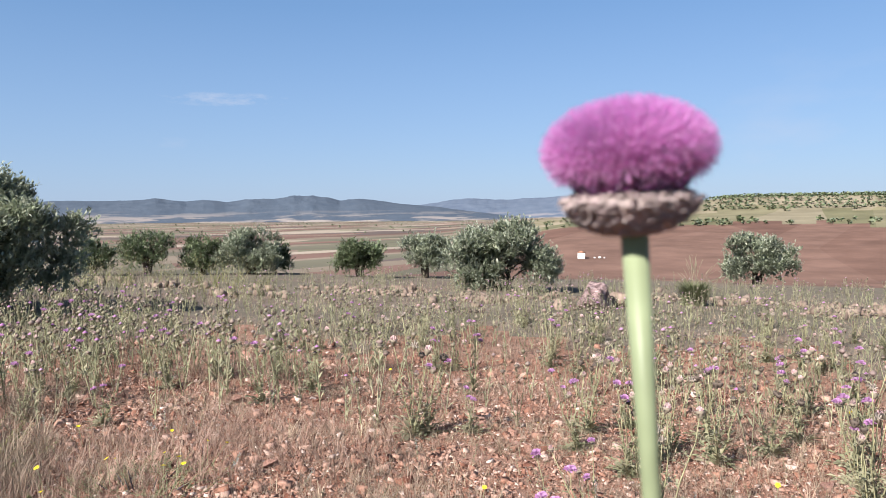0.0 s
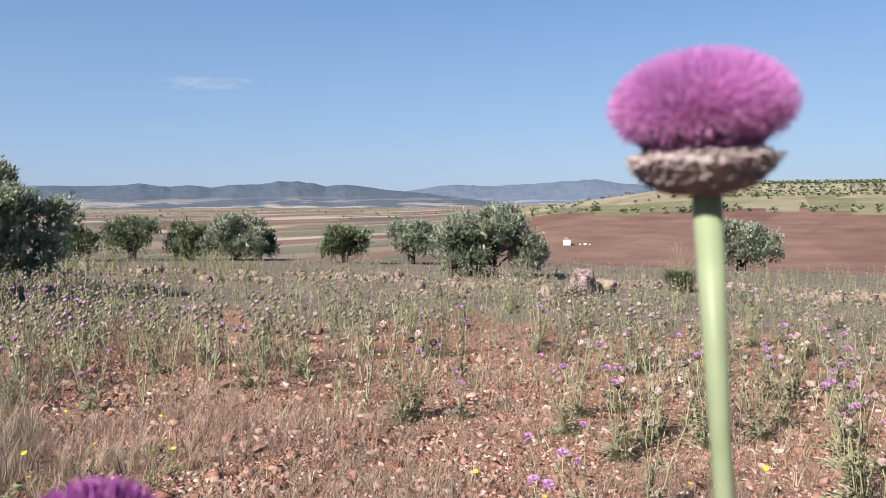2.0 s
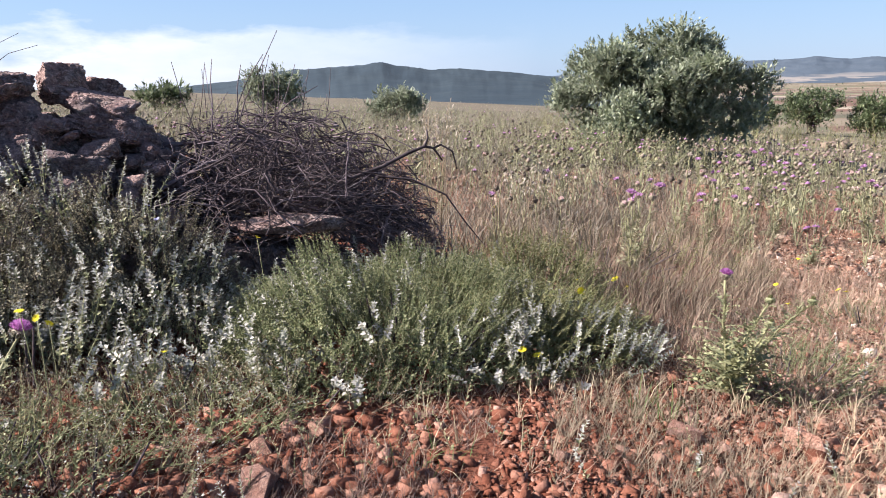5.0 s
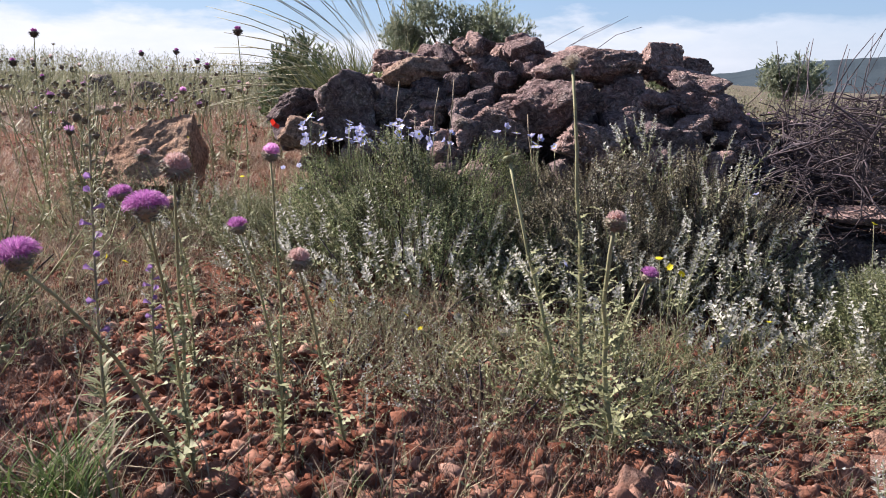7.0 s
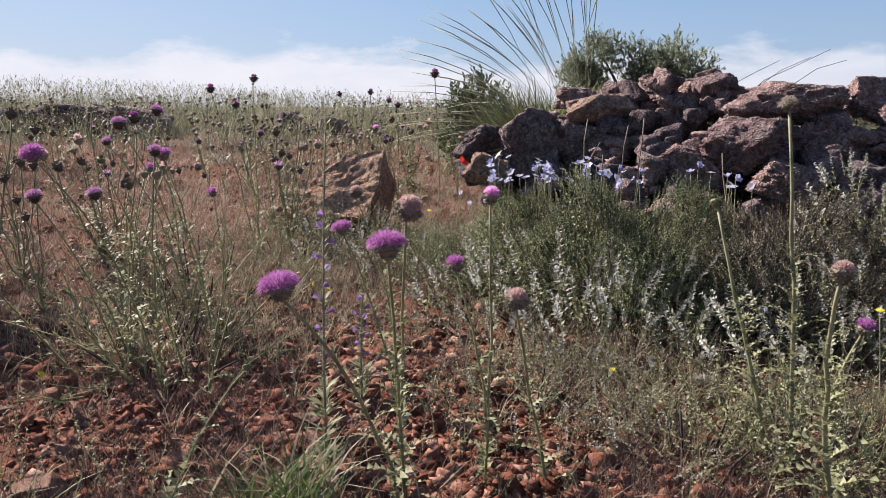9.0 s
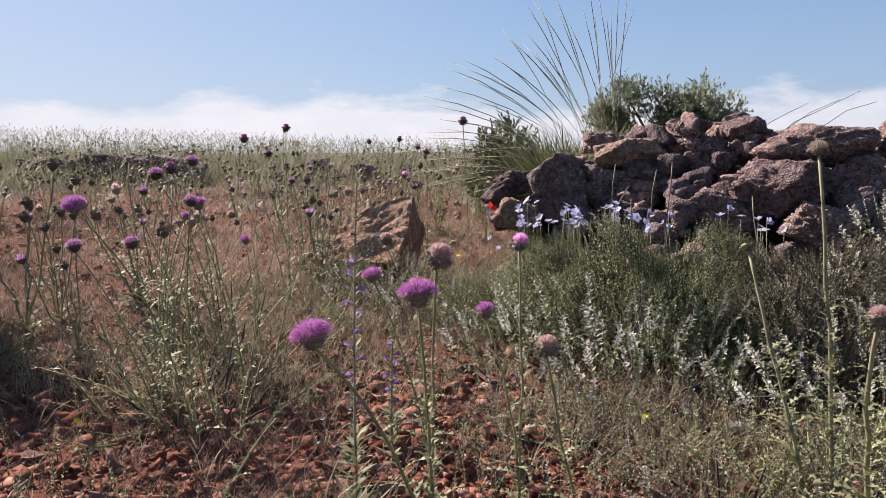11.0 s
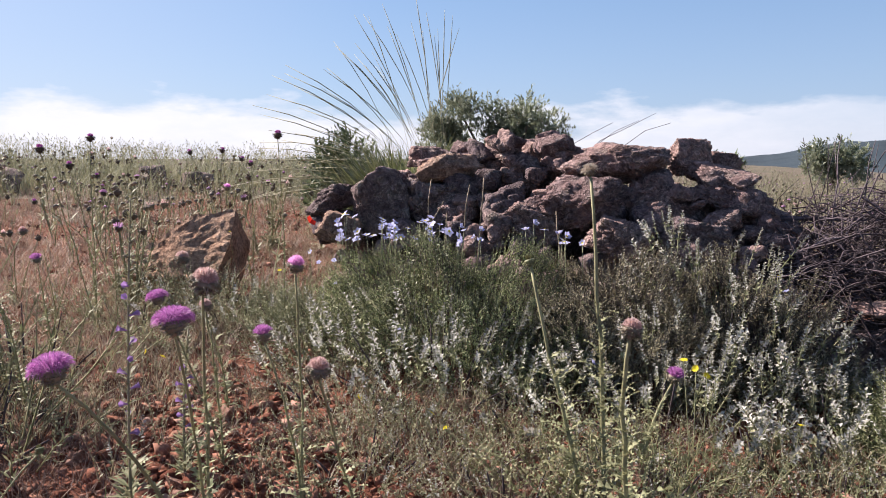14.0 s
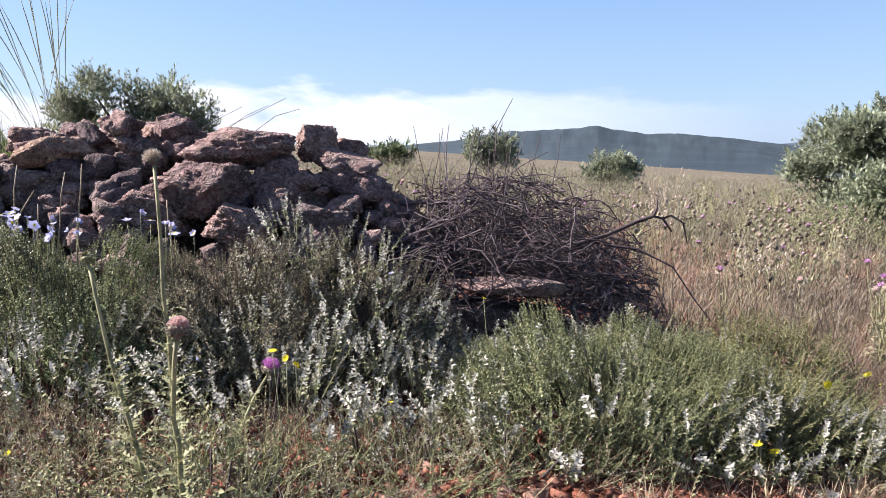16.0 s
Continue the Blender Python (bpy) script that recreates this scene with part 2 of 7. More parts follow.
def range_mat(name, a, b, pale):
    """Far hills: woods in uneven blotches, tinted with haze, and pale fields in long strips on the low slopes."""
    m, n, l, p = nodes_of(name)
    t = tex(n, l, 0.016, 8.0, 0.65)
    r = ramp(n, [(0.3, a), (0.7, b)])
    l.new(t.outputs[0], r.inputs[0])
    s = tex(n, l, 0.006, 6.0, 0.6, "Object", (1.0, 1.0, 14.0))
    geo = n.new("ShaderNodeNewGeometry")
    sep = n.new("ShaderNodeSeparateXYZ")
    l.new(geo.outputs["Position"], sep.inputs[0])
    k = n.new("ShaderNodeMapRange")
    for i, v in enumerate((-14.0, 22.0, 0.95, 0.0)):
        k.inputs[1 + i].default_value = v
    l.new(sep.outputs[2], k.inputs[0])
    q = ramp(n, [(0.5, (0, 0, 0)), (0.58, (1, 1, 1))])
    l.new(s.outputs[0], q.inputs[0])
    f = blend(n, l, "MULTIPLY", 1.0, q.outputs[0], k.outputs[0])
    l.new(blend(n, l, "MIX", f, r.outputs[0], pale), p.inputs["Base Color"])
    p.inputs["Roughness"].default_value, p.inputs["Specular IOR Level"].default_value = 1.0, 0.05
    bump(n, l, p, t.outputs[0], 0.5, 12.0)
    return m


M_SOIL = soil_mat()
M_SCRUB = land_mat("dry_field", [(0.185, 0.16, 0.122), (0.205, 0.172, 0.134), (0.172, 0.152, 0.112), (0.20, 0.16, 0.126)], 0.35, 0.35, 10, 3.0)
M_PLOUGH = land_mat("ploughed_field", [(0.195, 0.117, 0.088), (0.215, 0.132, 0.10), (0.18, 0.106, 0.080)], 0.004, 0.03, 8, 0.08)
M_GREEN = land_mat("green_crop", [(0.195, 0.185, 0.105), (0.235, 0.215, 0.13), (0.175, 0.175, 0.095), (0.29, 0.255, 0.17)], 0.006, 0.04, 10, 0.05)
M_GROVE = land_mat("grove_soil", [(0.29, 0.25, 0.165), (0.25, 0.225, 0.13), (0.34, 0.29, 0.20)], 0.01, 0.02, 30, 0.06)
M_PLAIN = land_mat("valley_fields", [(0.19, 0.12, 0.095), (0.33, 0.275, 0.205), (0.18, 0.175, 0.115), (0.15, 0.12, 0.105),
                   (0.25, 0.205, 0.155), (0.40, 0.34, 0.265), (0.165, 0.155, 0.11), (0.23, 0.145, 0.115), (0.28, 0.255, 0.175)], 0.006, 0.040, 62, 0.01)
# distance haze is put into the blue-grey base colours of both ranges
M_RANGE = range_mat("hazed_wooded_hills", (0.056, 0.074, 0.099), (0.074, 0.093, 0.117), (0.28, 0.245, 0.215))
M_FAR = range_mat("hazed_far_hills", (0.077, 0.101, 0.14), (0.112, 0.137, 0.175), (0.27, 0.245, 0.235))
# the ridge's woods shifted to blue, with the air's haze painted in
M_HILL = plain_mat("hazed_near_hill", (0.032, 0.050, 0.068), (0.050, 0.070, 0.085), 0.02, 1.0, 0.4, 6.0)
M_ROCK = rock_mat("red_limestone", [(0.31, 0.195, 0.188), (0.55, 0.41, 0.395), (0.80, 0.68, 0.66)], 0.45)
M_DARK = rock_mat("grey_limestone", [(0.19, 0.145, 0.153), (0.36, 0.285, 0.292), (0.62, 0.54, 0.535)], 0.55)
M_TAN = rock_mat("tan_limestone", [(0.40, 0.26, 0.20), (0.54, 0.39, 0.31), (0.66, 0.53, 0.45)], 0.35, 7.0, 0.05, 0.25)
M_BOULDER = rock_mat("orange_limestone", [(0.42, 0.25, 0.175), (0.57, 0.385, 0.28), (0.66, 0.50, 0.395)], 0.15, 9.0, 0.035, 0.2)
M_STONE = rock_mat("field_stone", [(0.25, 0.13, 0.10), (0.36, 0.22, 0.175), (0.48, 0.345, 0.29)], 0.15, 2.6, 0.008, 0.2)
M_BANK = plain_mat("bank_stone", (0.21, 0.15, 0.115), (0.36, 0.28, 0.22), 8.0, 0.95, 0.5, 0.02)
M_BARK = plain_mat("olive_bark", (0.075, 0.06, 0.045), (0.17, 0.14, 0.11), 25.0, 0.95, 0.8, 0.02)
M_TWIG = plain_mat("dead_wood", (0.088, 0.067, 0.079), (0.24, 0.195, 0.212), 18.0, 0.9, 0.5, 0.004)
M_DTWIG = plain_mat("dark_dead_wood", (0.055, 0.042, 0.047), (0.145, 0.114, 0.122), 18.0, 0.9, 0.5, 0.004)
M_STEM = leaf_mat("thistle_stem", [(0.32, 0.315, 0.165), (0.40, 0.375, 0.225), (0.27, 0.28, 0.13)], 0.1, 0.75, 14.0)
M_NSTEM = leaf_mat("thistle_stem_smooth", [(0.23, 0.28, 0.145), (0.27, 0.31, 0.185)], 0.12, 0.55, 22.0)
M_TLEAF = leaf_mat("thistle_leaf", [(0.21, 0.25, 0.115), (0.31, 0.34, 0.175), (0.42, 0.42, 0.25), (0.38, 0.345, 0.21)], 0.24, 0.7, 9.0)
M_BRACT = leaf_mat("thistle_bract", [(0.22, 0.20, 0.13), (0.32, 0.28, 0.20), (0.30, 0.22, 0.20)], 0.2, 0.7, 30.0)
M_GBRACT = leaf_mat("green_bract", [(0.33, 0.36, 0.205), (0.44, 0.45, 0.29), (0.53, 0.49, 0.37), (0.27, 0.32, 0.15)], 0.25, 0.6, 30.0)
M_DBRACT = leaf_mat("dark_bract", [(0.075, 0.06, 0.055), (0.125, 0.10, 0.08), (0.17, 0.135, 0.105)], 0.1, 0.8, 30.0)
M_PBRACT = leaf_mat("purple_bract", [(0.085, 0.035, 0.075), (0.15, 0.07, 0.13), (0.21, 0.12, 0.18)], 0.1, 0.8, 30.0)
M_BBRACT = leaf_mat("brown_bract", [(0.48, 0.385, 0.355), (0.54, 0.445, 0.405), (0.45, 0.35, 0.34), (0.57, 0.48, 0.435)], 0.38, 0.8, 60.0)
M_FLORET = leaf_mat("purple_floret", [(0.46, 0.13, 0.44), (0.57, 0.22, 0.54), (0.66, 0.33, 0.63), (0.40, 0.09, 0.37)], 0.45, 0.6, 20.0)
M_PINK = leaf_mat("pink_floret", [(0.82, 0.36, 0.74), (0.87, 0.45, 0.80), (0.91, 0.55, 0.86), (0.78, 0.31, 0.69)], 0.65, 0.8, 40.0)
M_MAG = leaf_mat("magenta_floret", [(0.58, 0.15, 0.54), (0.70, 0.25, 0.66), (0.78, 0.37, 0.74), (0.52, 0.11, 0.47)], 0.5, 0.6, 40.0)
M_DPURP = leaf_mat("dark_dead_stalk", [(0.13, 0.085, 0.075), (0.20, 0.13, 0.115), (0.27, 0.185, 0.155)], 0.1, 0.8, 1.5)
M_MAUVE = leaf_mat("mauve_floret", [(0.48, 0.21, 0.44), (0.58, 0.31, 0.54), (0.64, 0.40, 0.61)], 0.4, 0.7, 40.0)
M_DEEP = leaf_mat("deep_purple_floret", [(0.30, 0.045, 0.28), (0.42, 0.10, 0.385), (0.52, 0.23, 0.455), (0.24, 0.028, 0.21)], 0.4, 0.6, 60.0)
M_BUD = leaf_mat("faded_floret", [(0.66, 0.44, 0.41), (0.76, 0.57, 0.53), (0.74, 0.50, 0.51)], 0.4, 0.8, 40.0)
M_FLUFF = leaf_mat("seed_fluff", [(0.46, 0.40, 0.33), (0.56, 0.48, 0.40)], 0.3, 0.9, 40.0)
M_THYME = leaf_mat("shrub_leaf", [(0.115, 0.165, 0.065), (0.29, 0.345, 0.15), (0.61, 0.63, 0.36), (0.19, 0.25, 0.105)], 0.26, 0.55, 3.0)
M_GREENL = leaf_mat("fresh_leaf", [(0.115, 0.145, 0.066), (0.205, 0.235, 0.11), (0.40, 0.405, 0.23), (0.15, 0.18, 0.083)], 0.25, 0.55, 3.0)
M_BROWNL = leaf_mat("dry_shrub_leaf", [(0.19, 0.17, 0.105), (0.34, 0.305, 0.205), (0.52, 0.465, 0.34)], 0.2, 0.7, 4.0)
M_SILVER = leaf_mat("silver_leaf", [(0.29, 0.30, 0.225), (0.47, 0.465, 0.41), (0.64, 0.615, 0.59), (0.73, 0.70, 0.685), (0.37, 0.38, 0.30)], 0.24, 0.8, 5.0)
M_GREY = leaf_mat("grey_green_leaf", [(0.24, 0.26, 0.145), (0.38, 0.39, 0.225), (0.53, 0.51, 0.34)], 0.22, 0.7, 4.0)
M_STRAW = leaf_mat("dry_grass", [(0.46, 0.37, 0.245), (0.58, 0.48, 0.345), (0.40, 0.30, 0.205), (0.50, 0.385, 0.285)], 0.22, 0.7, 1.2)
M_ROSE = leaf_mat("reddish_dry_grass", [(0.40, 0.26, 0.195), (0.52, 0.37, 0.29), (0.29, 0.17, 0.13), (0.54, 0.43, 0.34)], 0.22, 0.7, 1.2)
M_TANG = leaf_mat("tan_dead_grass", [(0.32, 0.25, 0.18), (0.41, 0.33, 0.245), (0.24, 0.18, 0.135), (0.35, 0.27, 0.20)], 0.2, 0.7, 1.2)
M_FSTALK = leaf_mat("dry_thistle_leaf", [(0.29, 0.305, 0.175), (0.40, 0.40, 0.245), (0.51, 0.47, 0.32), (0.26, 0.275, 0.165)], 0.22, 0.7, 2.0)
M_FIELDG = leaf_mat("grey_dry_grass", [(0.25, 0.21, 0.165), (0.34, 0.295, 0.24), (0.19, 0.155, 0.125), (0.28, 0.25, 0.20)], 0.18, 0.7, 1.2)
M_GRASS = leaf_mat("green_grass", [(0.10, 0.17, 0.05), (0.17, 0.24, 0.08), (0.26, 0.31, 0.13)], 0.25, 0.55, 3.0)
M_YGREEN = leaf_mat("yellow_green_leaf", [(0.20, 0.215, 0.09), (0.27, 0.265, 0.12), (0.345, 0.305, 0.165)], 0.2, 0.65, 3.0)
M_OLIVE = leaf_mat("olive_leaf", [(0.235, 0.285, 0.185), (0.375, 0.42, 0.29), (0.56, 0.59, 0.475), (0.275, 0.325, 0.205)], 0.28, 0.55, 1.0)
M_OLIVE2 = leaf_mat("dark_olive_leaf", [(0.125, 0.175, 0.085), (0.205, 0.255, 0.135), (0.32, 0.355, 0.235)], 0.18, 0.55, 1.5)
M_YELLOW = leaf_mat("yellow_petal", [(0.86, 0.70, 0.02), (0.90, 0.78, 0.06)], 0.3, 0.5, 20.0)
M_BLUE = leaf_mat("pale_blue_petal", [(0.36, 0.36, 0.78), (0.48, 0.49, 0.86), (0.60, 0.61, 0.90), (0.70, 0.70, 0.90)], 0.4, 0.5, 20.0)
M_VIOLET = leaf_mat("violet_petal", [(0.27, 0.16, 0.44), (0.38, 0.23, 0.52), (0.48, 0.28, 0.50)], 0.35, 0.5, 20.0)
M_RED = leaf_mat("red_petal", [(0.75, 0.03, 0.02), (0.82, 0.06, 0.03)], 0.35, 0.5, 20.0)
M_WHITE = plain_mat("whitewash", (0.72, 0.70, 0.66), (0.82, 0.80, 0.76), 3.0, 0.9, 0.1)
M_TILE = plain_mat("roof_clay", (0.36, 0.18, 0.11), (0.45, 0.25, 0.16), 3.0, 0.9, 0.1)

# ---- building helpers ----
rng = np.random.default_rng(11)


def mesh_data(name, verts, polys, mats, slots=None, smooth=False):
    """A mesh from an array of points and an array (or a list of arrays) of equal-sided polygons."""
    polys = polys if isinstance(polys, list) else [polys]
    polys = [np.asarray(q, np.int32) for q in polys if len(q)]
    me = bpy.data.meshes.new(name)
    me.vertices.add(len(verts))
    me.vertices.foreach_set("co", np.asarray(verts, np.float32).ravel())
    loops = np.concatenate([q.ravel() for q in polys])
    sizes = np.concatenate([np.full(len(q), q.shape[1], np.int32) for q in polys])
    me.loops.add(len(loops))
    me.loops.foreach_set("vertex_index", loops)
    me.polygons.add(len(sizes))
    me.polygons.foreach_set("loop_start", np.concatenate([[0], np.cumsum(sizes)[:-1]]).astype(np.int32))
    for m in mats:
        me.materials.append(m)
    if slots is not None:
        me.polygons.foreach_set("material_index", np.asarray(slots, np.int32))
    if smooth:
        me.polygons.foreach_set("use_smooth", np.ones(len(sizes), bool))
    me.update(calc_edges=True)
    return me


def holder(name, place, label="", category="", group=""):
    """The empty at the base of a thing that has parts."""
    ob = new(name)
    ob.empty_display_size = 0.02
    ob.location = place
    return tagged(ob, label, category, group)


def child(name, me, parent, m=None, label=""):
    """A mesh as a part; m is its pose within its parent."""
    ob = new(name, me)
    ob.parent = parent
    if m is not None:
        ob.matrix_basis = m
    return tagged(ob, label)


def turns(yaw, tilt, way):
    """Rotations for arrays of angles: first a yaw about z, then a tilt by that angle towards the azimuth way."""
    cy, sy, ct, st, cw, sw = np.cos(yaw), np.sin(yaw), np.cos(tilt), np.sin(tilt), np.cos(way), np.sin(way)
    z, o = np.zeros_like(yaw), np.ones_like(yaw)
    rz = np.stack([cy, -sy, z, sy, cy, z, z, z, o], -1).reshape(-1, 3, 3)
    ax, ay = -sw, cw
    k = 1 - ct
    rt = np.stack([ct + ax * ax * k, ax * ay * k, ay * st, ax * ay * k, ct + ay * ay * k, -ax * st, -ay * st, ax * st, ct], -1).reshape(-1, 3, 3)
    return rt @ rz


def scatter(kind, places, yaw, tilt, way, size):
    """All points and triangles of many copies of a template (points, triangles, slots)."""
    tv, tf, ts = kind
    n = len(places)
    r = turns(yaw, tilt, way) * np.asarray(size).reshape(-1, 1, 1)
    v = np.einsum("nij,mj->nmi", r, tv) + places[:, None, :]
    f = tf[None] + (np.arange(n) * len(tv))[:, None, None]
    return v.reshape(-1, 3), f.reshape(-1, 3), np.tile(ts, n)


def merged(pieces):
    """Several (points, triangles, slots) as one."""
    v, f, s, at = [], [], [], 0
    for pv, pf, ps in pieces:
        v.append(pv), f.append(pf + at), s.append(ps)
        at += len(pv)
    return np.concatenate(v), np.concatenate(f), np.concatenate(s)


def slot(piece, k):
    return piece[0], piece[1], np.full(len(piece[1]), k, np.int32)


def tube(points, radii, sides=6, cap=True):
    """A round tapered stalk along points."""
    p, r = np.asarray(points, float), np.asarray(radii, float)
    d = np.gradient(p, axis=0)
    d /= np.linalg.norm(d, axis=1)[:, None] + 1e-9
    ref = np.where(np.abs(d[:, 2:3]) > 0.9, [[1.0, 0, 0]], [[0, 0, 1.0]])
    u = np.cross(d, ref)
    u /= np.linalg.norm(u, axis=1)[:, None] + 1e-9
    w = np.cross(d, u)
    a = np.arange(sides) * 2 * np.pi / sides
    v = p[:, None] + r[:, None, None] * (np.cos(a)[None, :, None] * u[:, None] + np.sin(a)[None, :, None] * w[:, None])
    v = v.reshape(-1, 3)
    f = []
    for i in range(len(p) - 1):
        for k in range(sides):
            q = [i * sides + k, i * sides + (k + 1) % sides, (i + 1) * sides + (k + 1) % sides, (i + 1) * sides + k]
            f += [[q[0], q[1], q[2]], [q[0], q[2], q[3]]]
    if cap:
        v = np.vstack([v, p[-1]])
        f += [[(len(p) - 1) * sides + k, (len(p) - 1) * sides + (k + 1) % sides, len(v) - 1] for k in range(sides)]
    f = np.array(f, np.int32)
    return v, f, np.zeros(len(f), np.int32)


def bend(a, b, sag, n=8):
    """Points of a stalk that leaves a upright or along sag and ends at b."""
    a, b, s = np.asarray(a, float), np.asarray(b, float), np.asarray(sag, float)
    t = np.linspace(0, 1, n)[:, None]
    return (1 - t) ** 2 * a + 2 * t * (1 - t) * (a + s) + t ** 2 * b


def blade(bow=0.35, width=0.03, parts=2):
    """A grass blade, 1 high, tapering, bowed towards x."""
    t = np.linspace(0, 1, parts + 1)
    x, z = bow * t ** 2, t * (1 - 0.25 * bow * t)
    w = width * (1 - t) ** 0.6
    v = [(x[i], s * w[i], z[i]) for i in range(parts) for s in (-1, 1)] + [(x[-1], 0, z[-1])]
    f = []
    for i in range(parts - 1):
        f += [[2 * i, 2 * i + 1, 2 * i + 3], [2 * i, 2 * i + 3, 2 * i + 2]]
    f += [[2 * parts - 2, 2 * parts - 1, 2 * parts]]
    return np.array(v, float), np.array(f, np.int32), np.zeros(len(f), np.int32)


def leaflet(length=1.0, width=0.3, cup=0.12, tip=0.55):
    """A pointed leaf along x, folded a little along its midrib."""
    v = np.array([(0, 0, 0), (length * tip * 0.8, -width / 2, cup * length), (length * tip, 0, 0.02), (length * tip * 0.8, width / 2, cup * length), (length, 0, -0.03 * length)])
    f = np.array([(0, 1, 2), (0, 2, 3), (1, 4, 2), (2, 4, 3)], np.int32)
    return v, f, np.zeros(4, np.int32)


def diamond(length=1.0, width=0.3):
    v = np.array([(0, 0, 0), (length * 0.5, -width / 2, 0.05 * length), (length * 0.5, width / 2, 0.05 * length), (length, 0, 0)])
    return v, np.array([(0, 1, 2), (1, 3, 2)], np.int32), np.zeros(2, np.int32)


def sprig(seed, n, length, width, up, start=0.1, lean=0.12, stalk=0.012, slots=(0, 1), taper=0.5, full=False):
    """A leafy shoot, 1 high: stalk (slot 0) and leaves in a spiral (slot 1)."""
    g = np.random.default_rng(seed)
    sx, sy = g.normal(0, lean, 2)
    t = np.linspace(0, 1, 3)
    pts = np.stack([sx * t ** 2, sy * t ** 2, t], -1)
    parts = [slot(tube(pts, stalk * (1 - 0.7 * t), 3, False), slots[0])]
    h = start + (1 - start) * (np.arange(n) + g.random(n)) / n
    places = np.stack([sx * h ** 2, sy * h ** 2, h], -1)
    kind = leaflet(1, width / length) if full else diamond(1, width / length)
    yaw = np.arange(n) * 2.4 + g.normal(0, 0.3, n)
    size = length * (1 - taper * h) * g.uniform(0.7, 1.25, n)
    a = up + g.normal(0, 0.2, n)
    cy, sy2, ca, sa = np.cos(yaw), np.sin(yaw), np.cos(a), np.sin(a)
    rot = np.stack([cy * ca, -sy2, -cy * sa, sy2 * ca, cy, -sy2 * sa, sa, 0 * a, ca], -1).reshape(-1, 3, 3) * size[:, None, None]
    v = np.einsum("nij,mj->nmi", rot, kind[0]) + places[:, None]
    f = kind[1][None] + (np.arange(n) * len(kind[0]))[:, None, None]
    parts.append((v.reshape(-1, 3), f.reshape(-1, 3), np.full(n * len(kind[1]), slots[1], np.int32)))
    return merged(parts)


def tuft(seed, n, spread=0.5, width=0.02, bow=0.4, parts=2):
    """Several blades out of one foot, 1 high."""
    g = np.random.default_rng(seed)
    p = np.stack([g.normal(0, 0.04, n), g.normal(0, 0.04, n), np.zeros(n)], -1)
    w = g.uniform(0, 2 * np.pi, n)
    return scatter(blade(bow, width, parts), p, w, np.abs(g.normal(0, spread, n)), w, g.uniform(0.5, 1.0, n))


def smooth01(a, b, x):
    t = np.clip((np.asarray(x, float) - a) / (b - a), 0, 1)
    return t * t * (3 - 2 * t)


def waves(x, y, s, seed=0):
    """Soft uneven patches between 0 and 1."""
    g = np.random.default_rng(seed)
    out = 0
    for k in range(6):
        a, f, p = g.uniform(0, 6.28), g.uniform(0.6, 1.9) / s, g.uniform(0, 6.28)
        out = out + np.sin((x * np.cos(a) + y * np.sin(a)) * f * 3 + p + 1.3 * np.sin((y * np.cos(a) - x * np.sin(a)) * f * 2 + p * 2))
    return np.clip(0.5 + out / 7, 0, 1)


def ground_z(x, y):
    """The lie of the land: a gentle slope across the field, a brink, the valley and the slope with the grove."""
    x, y = np.asarray(x, float), np.asarray(y, float)
    r, az = np.hypot(x, y), np.degrees(np.arctan2(-x, y))
    field = 0.03 - 0.055 * np.clip(x, -13, 40) + 0.004 * np.clip(-13 - x, 0, 40)
    field = field + 0.012 * (waves(x, y, 0.5, 3) - 0.5) + 0.10 * (waves(x, y, 6.0, 4) - 0.5) * smooth01(4, 12, r)
    valley = np.interp(r, [26, 60, 150, 500, 6000], [-1.6, -5, -11, -15, -15])
    slope = np.interp(r, [26, 60, 150, 200, 300, 390, 450, 700, 6000], [-1.6, -5, -11, -9.4, -3.4, -3.0, -3.2, -6.0, -15])
    slope = slope + np.interp(r, [300, 390, 450, 700, 6000], [0, 4.0, 12.8, 20.0, 0]) * smooth01(-67, -84, az)
    w = smooth01(-60, -73, az) * smooth01(-178, -150, az)
    far = valley * (1 - w) + slope * w + (1.2 * (waves(x, y, 160.0, 5) - 0.5)) * smooth01(60, 200, r)
    far_edge = 60 * smooth01(-42, -26, az)
    k = smooth01(30, 52, r - far_edge)
    return field * (1 - k) + far * k


def put_z(x, y, up=0.0):
    return (x, y, float(ground_z(x, y)) + up)


def chip(seed, n=9, flat=0.65):
    """A splinter of stone: the hull of a few points, all edges sharp."""
    g = np.random.default_rng(seed)
    corner = np.array([(i, k, m) for i in (-1, 1) for k in (-1, 1) for m in (-1, 1)], float)
    p = np.vstack([corner[g.permutation(8)[:min(n, 8)]] * 0.62 + g.normal(0, 0.22, (min(n, 8), 3)), g.uniform(-0.9, 0.9, (max(0, n - 8), 3))])
    p *= g.uniform(0.85, 1.15, (n, 1)) * (g.uniform(1.0, 1.35), g.uniform(0.6, 1.0), flat * g.uniform(0.7, 1.15))
    bm = bmesh.new()
    for q in p:
        bm.verts.new(q)
    bmesh.ops.convex_hull(bm, input=bm.verts[:])
    bmesh.ops.delete(bm, geom=[v for v in bm.verts if not v.link_faces], context="VERTS")
    bmesh.ops.triangulate(bm, faces=bm.faces[:])
    bm.verts.index_update()
    v = np.array([q.co[:] for q in bm.verts])
    f = np.array([[q.index for q in t.verts] for t in bm.faces], np.int32)
    bm.free()
    return v, f, np.zeros(len(f), np.int32)


